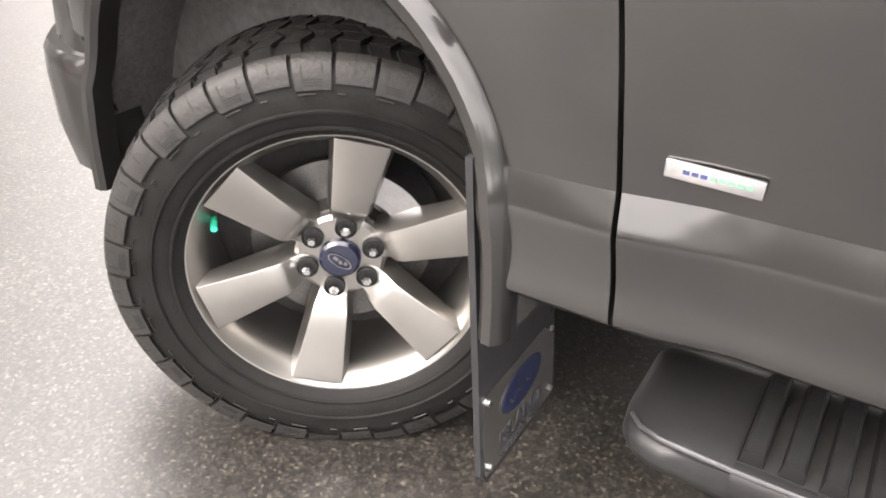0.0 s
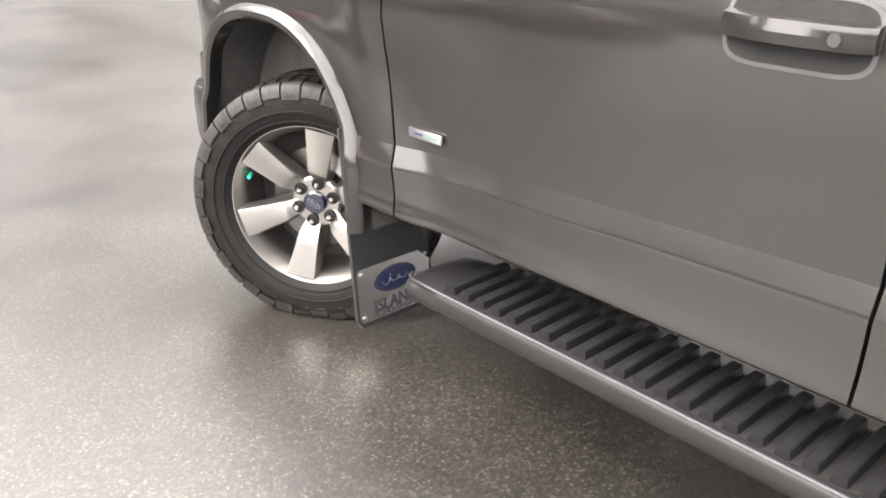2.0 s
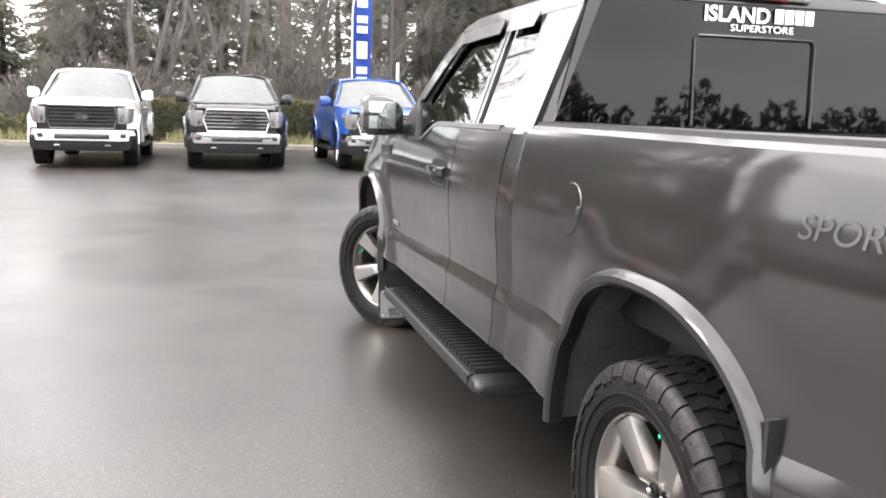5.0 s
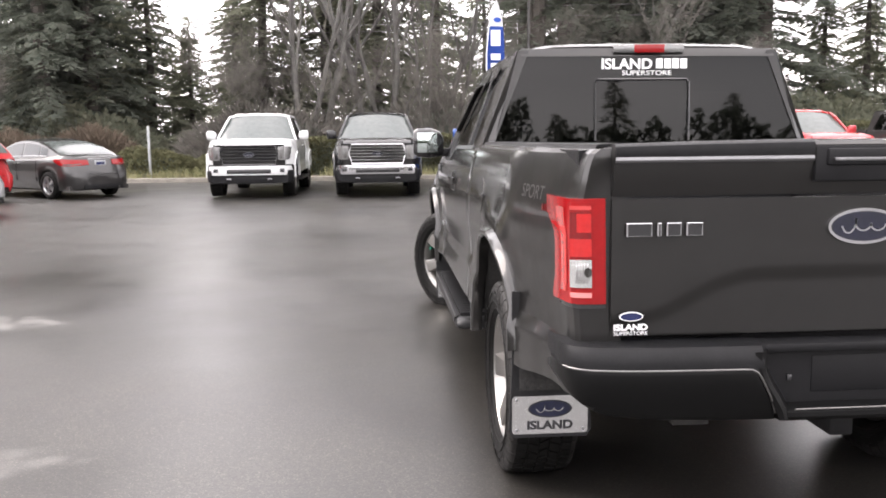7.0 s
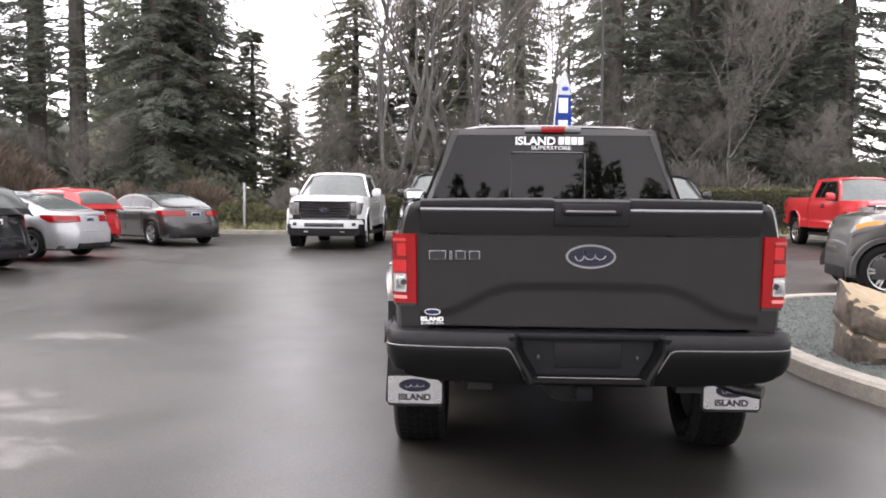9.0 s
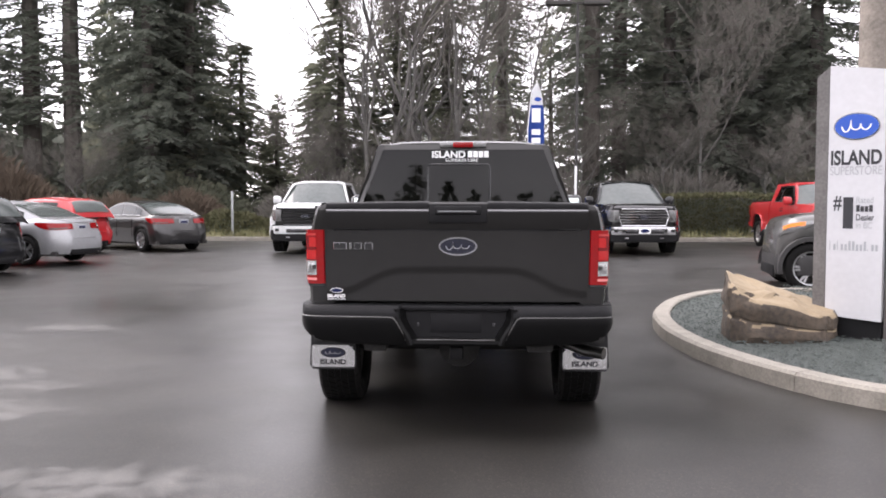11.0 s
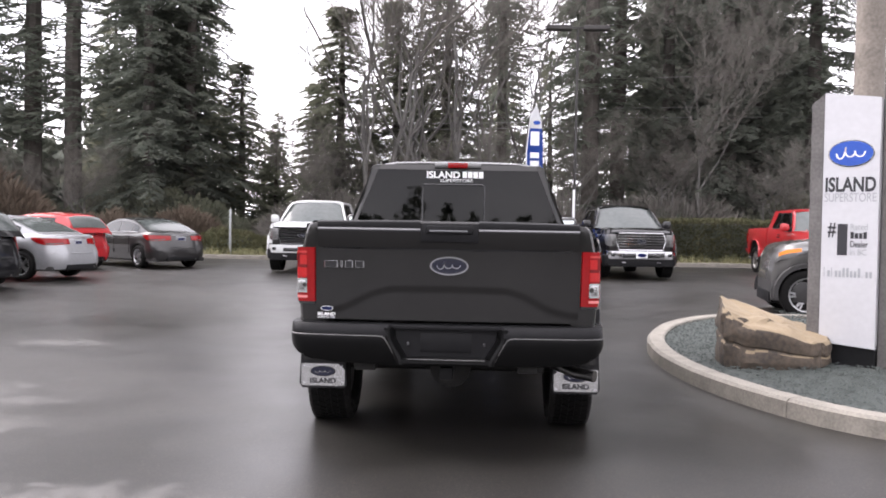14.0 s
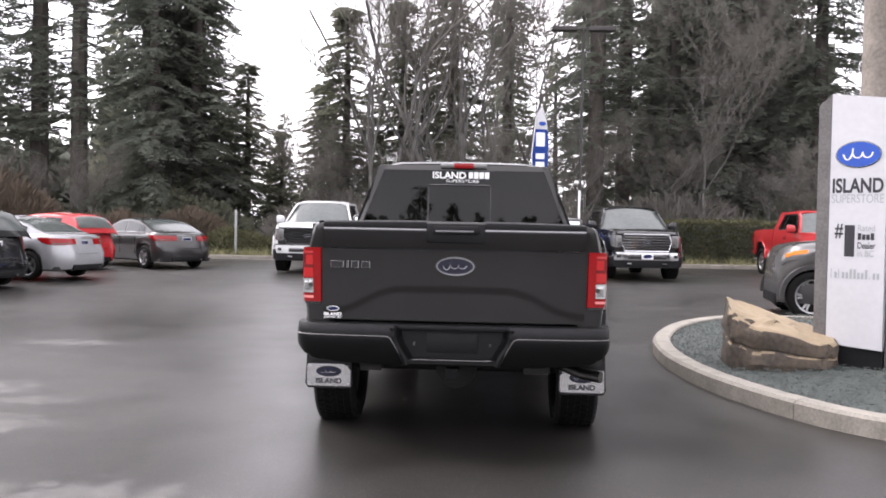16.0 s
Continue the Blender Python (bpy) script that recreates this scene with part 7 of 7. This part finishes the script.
def bare_tree_mesh(seed, h, stems=1, spread_a=0.5, levels=5, mat="bark_grey", twig_r=0.007, counts=(4, 4)):
    """Leafless tree: limbs that fork again and again down to twigs."""
    rng = random.Random(seed)
    limbs, twigs = [[], []], [[], []]

    def stick(p, d, L, r, level):
        store = limbs if level < 2 else twigs
        q, dd = p, d
        sides = 6 if level < 1 else (4 if level < 3 else 3)
        pts = [p]
        segs = 4 if level < 2 else 3
        for k in range(segs):
            dd = (dd + Vector((rng.uniform(-1, 1), rng.uniform(-1, 1), rng.uniform(-0.4, 0.9))) * 0.16).normalized()
            q = q + dd * (L / segs)
            pts.append(q)
        side = dd.orthogonal().normalized()
        up = dd.cross(side)
        verts, faces = store
        for k, c in enumerate(pts):
            rr = r * (1 - 0.55 * k / segs)
            i = len(verts)
            for m in range(sides):
                a = 2 * math.pi * m / sides
                verts.append(tuple(c + (side * math.cos(a) + up * math.sin(a)) * rr))
            if k:
                for m in range(sides):
                    j = (m + 1) % sides
                    faces.append((i - sides + m, i - sides + j, i + j, i + m))
        if level >= levels:
            return
        count = rng.randint(counts[0] - 1, counts[0] + 1) if level < 3 else rng.randint(counts[1] - 1, counts[1] + 1)
        for c in range(count):
            u = rng.uniform(0.35, 1.0) if c else 1.0
            k = min(segs - 1, int(u * segs))
            b = pts[k].lerp(pts[k + 1], u * segs - k) if k < segs else pts[-1]
            out = Vector((rng.uniform(-1, 1), rng.uniform(-1, 1), rng.uniform(-0.25, 0.5))).normalized()
            nd = (dd * (1 - spread_a * 0.6) + out * spread_a + Vector((0, 0, 0.12))).normalized()
            stick(b, nd, L * rng.uniform(0.50, 0.75), max(twig_r, r * rng.uniform(0.38, 0.58)), level + 1)

    for s in range(stems):
        a = 2 * math.pi * s / max(1, stems) + rng.uniform(-0.5, 0.5)
        lean = 0.0 if stems == 1 else rng.uniform(0.12, 0.34)
        stick(Vector((math.cos(a), math.sin(a), 0)) * (0.25 if stems > 1 else 0), Vector((math.cos(a) * lean, math.sin(a) * lean, 1)).normalized(), h * rng.uniform(0.40, 0.5), h * 0.0076, 0)
    out = []
    for (v, f), nm, mt in ((limbs, "trunk", mat), (twigs, "crown", "twig")):
        me = bpy.data.meshes.new(nm)
        me.from_pydata(v, [], f)
        me.materials.append(M[mt])
        out.append(me)
    return out


def tree(meshes, label, at, group, category="tree"):
    m = at.copy()
    if m.translation.y > 0:
        m.translation.x, m.translation.y = far(m.translation.x, m.translation.y)
        m.translation.z = ground_z(m.translation.y) + 0.05
    T = thing("tree", label, category, group, at=m)
    for nm, me in zip(("trunk", "crown"), meshes):
        ob = new(nm, me)
        ob.parent = T
    return T


FIRS = [conifer_mesh(11, 21, 4.3, 0.05, "needles", 1.65, 0.46), conifer_mesh(12, 24, 4.3, 0.06, "needles", 1.15, 0.36), conifer_mesh(13, 17, 4.4, 0.03, "needles_b", 1.7, 0.52, 16), conifer_mesh(14, 26, 4.2, 0.20, "needles", 0.92, 0.26)]
FAR_FIR = conifer_mesh(15, 17, 4.2, 0.03, "needles_b", 0.8, 0.48, 5)
BARES = [bare_tree_mesh(21, 17, 5, 0.60, 5, counts=(4, 4), twig_r=0.006), bare_tree_mesh(22, 9, 3, 0.70, 5, counts=(4, 4)), bare_tree_mesh(23, 11, 1, 0.60, 5, counts=(5, 4))]
rng = random.Random(8)
FIR_LABELS = ["dense dark fir with drooping limbs to the ground", "tall dark fir with gaps between its limbs", "broad cedar with hanging sprays", "tall slender fir with sparse lower limbs"]
# standing places: x, y, kind, scale
for x, y, k, s in ((-23.5, 34, 3, 1.0), (-21.6, 35, 3, 1.05), (-19.3, 34.5, 3, 1.0), (-14.6, 36, 0, 0.95), (-17.0, 37, 1, 1.0), (-15.2, 33.5, 0, 0.86), (-13.8, 35, 1, 0.80), (-14.3, 37.2, 2, 0.80), (-12.0, 37.6, 2, 0.52), (-10.3, 38, 2, 0.33), (-8.2, 38.2, 2, 0.47), (-27, 36, 0, 1.0), (-31, 33, 1, 1.0), (-36, 35, 0, 1.1),
                   (-6.7, 36.5, 2, 0.66), (-4.0, 38, 2, 0.70), (-1.6, 40, 2, 0.80), (1.5, 43, 1, 0.8),
                   (5.6, 36, 3, 1.0), (7.2, 37.5, 1, 1.0), (9.8, 38, 0, 1.05), (12.6, 37, 0, 1.15), (14.2, 38, 1, 1.1), (16.5, 36.5, 0, 1.08), (19.8, 37.2, 2, 0.46), (22.4, 38, 2, 0.52), (24.2, 36.6, 2, 0.50), (26, 37, 2, 0.45), (31, 38, 2, 0.5), (38, 38, 2, 0.5)):
    wide = s * (1.4 if k == 2 else 1.0)
    tree(FIRS[k], FIR_LABELS[k], pose(x, y, 0.1, 0, 0, rng.uniform(0, 360)) @ Matrix.Diagonal((wide, wide, s * (0.92 if x < -18 else 1.0), 1)), "firs behind the car park")
for x, y, k, s in ((-21.5, 44, 2, 0.8), (-17.6, 42, 2, 0.72), (-9, 48, 2, 0.36), (-7, 52, 2, 0.34), (-13.5, 40, 2, 0.42), (-10.8, 40.5, 2, 0.40), (-8.2, 40, 2, 0.38), (-5.6, 41, 2, 0.36), (-16.6, 40, 2, 0.46), (-20, 40, 2, 0.5), (-13, 46, 2, 0.36), (-1.5, 47, 2, 0.6), (4.5, 46, 2, 0.66), (10.4, 46, 2, 0.72), (16.0, 46, 2, 0.72), (24, 45, 2, 0.38), (2, 50, 2, 0.9), (7, 48, 0, 0.9), (13, 48, 1, 1.1), (17.2, 47, 0, 1.1), (29, 48, 2, 0.5)):
    tree(FAR_FIR if k == 2 else FIRS[k], FIR_LABELS[k], pose(x, y, 0.1, 0, 0, rng.uniform(0, 360)) @ Matrix.Scale(s, 4), "firs in the second row")
# woods across the road behind the viewer, seen as reflections in glass and paint
for x, y, s in ((-58, -72, 0.9), (-30, -80, 0.75), (-22, -84, 0.95), (-15, -80, 0.62), (-7, -86, 0.85), (2, -80, 0.6), (11, -82, 0.92), (17, -80, 0.68), (25, -86, 0.95), (36, -80, 0.8)):
    tree(FAR_FIR, FIR_LABELS[2], pose(x, y, 0.0, 0, 0, rng.uniform(0, 360)) @ Matrix.Diagonal((s * 1.25, s * 1.25, s, 1)), "firs across the road")
for x, y, k, s in ((-1.6, 34.5, 0, 1.05), (-4.4, 34.0, 0, 1.0), (1.2, 36, 0, 0.9), (-7.6, 33.5, 1, 0.7), (4.6, 33.5, 1, 0.75), (8.9, 33.5, 1, 0.75), (10.2, 32.6, 2, 0.95), (-17.5, 31.5, 1, 0.55), (-22, 31, 1, 0.6), (-6.0, 36, 1, 0.8),
                   (0.2, 33.0, 1, 0.65), (-2.8, 33.0, 1, 0.6), (13.5, 33, 1, 0.6), (24, 32, 2, 1.0), (27.5, 33, 2, 0.9), (20.3, 32.6, 2, 1.0)):
    tree(BARES[k], ["many-stemmed leafless grey maple", "small leafless alder with tangled twigs", "slender leafless tree with a pale trunk"][k], pose(x, y, 0.1, 0, 0, rng.uniform(0, 360)) @ Matrix.Scale(s, 4), "leafless trees behind the car park")


# ---- hedges, shrubs, grass ----
FAR_POSE = pose(0, -0.315, ground_z(24)) @ Matrix.Diagonal((0.91, 0.91, 0.91, 1))


def leafy(name, label, category, place, count, size, mat, core=None, twig=False, seed=3, kind=""):
    """A bush of many small leaves whose places the function place(rng) gives, round a darker heart."""
    rng = random.Random(seed)
    verts, faces = [], []
    for _ in range(count):
        p, out = place(rng)
        s = size * rng.uniform(0.6, 1.4)
        d = (Vector(out) + Vector((rng.uniform(-1, 1), rng.uniform(-1, 1), rng.uniform(-0.4, 1))) * 0.7).normalized()
        w = d.orthogonal().normalized()
        w = (w * math.cos(rng.uniform(0, 6)) + d.cross(w) * math.sin(rng.uniform(0, 6))).normalized()
        p = Vector(p)
        i = len(verts)
        k = 0.035 if twig else 0.42
        verts += [tuple(p), tuple(p + d * s * 0.5 + w * s * k), tuple(p + d * s), tuple(p + d * s * 0.5 - w * s * k)]
        faces.append((i, i + 1, i + 2, i + 3))
    T = thing(name, label, category, kind=kind, at=FAR_POSE)
    me = bpy.data.meshes.new("foliage")
    me.from_pydata(verts, [], faces)
    me.materials.append(M[mat])
    new("foliage", me).parent = T
    if core is not None:
        part("heart", core, "needles", T)
    return T


def hedge_run(x0, x1, y, depth, h, seed, label):
    def place(r):
        x = r.uniform(x0, x1)
        hh = h * (0.93 + 0.10 * noise.noise((x * 0.8, seed, 0)))
        face = r.random()
        if face < 0.55:
            return (x, y - depth / 2 + r.uniform(-0.06, 0.12) + 0.08 * noise.noise((x * 1.5, 0, seed)), 0.1 + hh * r.random() ** 0.9), (0, -1, 0.1)
        return (x, y + r.uniform(-depth / 2, depth / 2), 0.1 + hh + r.uniform(-0.12, 0.05)), (0, 0, 1)
    c = boxes((x0 + 0.1, x1 - 0.1, y - depth / 2 + 0.12, y + depth / 2, 0.05, h * 0.92), bevel=0.1)
    leafy("hedge", label, "hedge", place, int((x1 - x0) * 1400), 0.10, "hedge", c, seed=seed)


hedge_run(7.2, 26, 29.6, 1.2, 1.85, 4, "clipped olive-green hedge behind the kerb")
hedge_run(-6.2, 4.5, 29.4, 1.2, 1.45, 5, "rough olive-green hedge behind the pickups")


def mound(name, label, cx, cy, rx, ry, h, count, size, mat, seed, twig=False, heart=True):
    def place(r):
        a, u = r.uniform(0, 2 * math.pi), r.random() ** 0.5
        x, y = cx + rx * u * math.cos(a), cy + ry * u * math.sin(a)
        z = 0.1 + h * math.sqrt(max(0, 1 - u * u)) * (0.85 + 0.25 * noise.noise((x * 1.4, y * 1.4, seed))) * (r.random() ** 0.35)
        return (x, y, z), (math.cos(a) * u, math.sin(a) * u, 0.8)
    c = None
    if heart:
        c = bmesh.new()
        bmesh.ops.create_icosphere(c, subdivisions=2, radius=1)
        for v in c.verts:
            v.co = Vector((cx + v.co.x * rx * 0.8, cy + v.co.y * ry * 0.8, max(0.05, v.co.z * h * 0.8)))
    leafy(name, label, "shrub", place, count, size, mat, c, twig, seed)


def tree_belt(label, length, h, at, seed, per_metre=110, uneven=0.55, leaf=0.7):
    """A closed belt of trees far off, its edge leafy and uneven."""
    def place(r):
        x = r.uniform(-length / 2, length / 2)
        top = h * (0.72 + uneven * noise.noise((x * 0.13, seed, 0)) + 0.55 * uneven * noise.noise((x * 0.5, seed, 2)))
        return (x, r.uniform(-1.2, 0.4), top * r.random() ** 0.7), (0, -1, 0.5)
    c = boxes((-length / 2, length / 2, 0.0, 3.0, 0.0, h * 0.42), bevel=0.5)
    leafy("tree_belt", label, "trees", place, int(length * per_metre), leaf, "needles", c, seed=seed).matrix_world = at


# the first two belts stand out of view, added to darken the truck's reflections
tree_belt("unseen dark belt of evergreens added for the truck side's reflections", 110, 15.5, pose(-55, -5, 0, 0, 0, 90), 51, 340, 0.12, 0.5)
tree_belt("dark belt of evergreens behind the viewer", 150, 13.5, pose(0, -78, 0, 0, 0, 180), 52)
tree_belt("dark wood of firs behind the front row of trees", 22, 13.0, pose(-29, 45, ground_z(40), 0, 0, 0), 53)
tree_belt("dark wood of firs behind the leafless trees", 11, 12.5, pose(15, 46, ground_z(40), 0, 0, 0), 54, 320)
tree_belt("dark wood of firs behind the leafless trees", 10, 21, pose(15.2, 46.5, ground_z(40), 0, 0, 0), 55, 900)
mound("shrub", "low rounded olive-green shrub", -10.2, 29.6, 2.2, 1.0, 1.15, 6000, 0.11, "hedge", 31)
mound("shrub", "low rounded olive-green shrub", -7.6, 29.8, 1.3, 0.9, 0.95, 4000, 0.11, "hedge", 32)
mound("shrub", "leafless reddish-brown shrub of upright twigs", -12.4, 30.6, 1.7, 1.0, 1.9, 9000, 0.42, "broom", 33, True, False)
mound("shrub", "leafless reddish-brown shrub of upright twigs", -20.5, 29.2, 3.2, 1.4, 3.0, 16000, 0.6, "broom", 34, True, False)
mound("shrub", "leafless reddish-brown shrub of upright twigs", -15.5, 30.2, 2.4, 1.2, 1.7, 9000, 0.42, "broom", 35, True, False)
mound("shrub", "tall leafless reddish-brown thicket before the firs", -23.2, 30.6, 3.4, 1.6, 4.8, 16000, 0.7, "broom", 43, True, False)
mound("shrub", "dark undergrowth shrub below the firs", -15, 33, 5, 1.5, 3.2, 9000, 0.20, "needles_b", 36)
mound("shrub", "dark undergrowth shrub below the firs", -25, 32, 5, 1.5, 3.2, 9000, 0.20, "needles_b", 37)
mound("shrub", "brown undergrowth of bare stems", -6, 33, 4.0, 1.4, 3.0, 8000, 0.5, "twig", 38, True)
mound("shrub", "brown undergrowth of bare stems", 1.5, 33, 4.5, 1.4, 3.4, 9000, 0.5, "twig", 39, True)
mound("shrub", "brown undergrowth of bare stems", 9.0, 33.5, 4.5, 1.4, 3.2, 9000, 0.5, "twig", 40, True)
mound("shrub", "dark undergrowth shrub below the firs", 17, 34, 6, 1.6, 3.6, 10000, 0.2, "needles_b", 41)
mound("shrub", "dark undergrowth shrub below the firs", 28, 35, 6, 1.6, 3.6, 9000, 0.2, "needles_b", 42)
vsl, fsl = [], []
rng = random.Random(17)
for _ in range(9000):
    x = rng.uniform(-13, 20)
    y = interp(edge, x) + rng.uniform(0.15, 1.1)
    if -6 < x < 4 and rng.random() < 0.4:
        continue
    clump = max(0, noise.noise((x * 1.2, y * 1.2, 3)) + 0.25)
    if clump <= 0:
        continue
    h, a = rng.uniform(0.12, 0.5) * (0.5 + clump), rng.uniform(0, 6.28)
    i = len(vsl)
    vsl += [(x - 0.012 * math.sin(a), y + 0.012 * math.cos(a), 0.3), (x + 0.012 * math.sin(a), y - 0.012 * math.cos(a), 0.3), (x + math.cos(a) * h * 0.45, y + math.sin(a) * h * 0.45, 0.3 + h)]
    fsl.append((i, i + 1, i + 2))
me = bpy.data.meshes.new("verge_grass")
me.from_pydata(vsl, [], fsl)
me.materials.append(M["dry_grass"])
tagged(new("verge_grass", me), "tufts of dry and green grass along the kerb", "grass", kind="stuff")
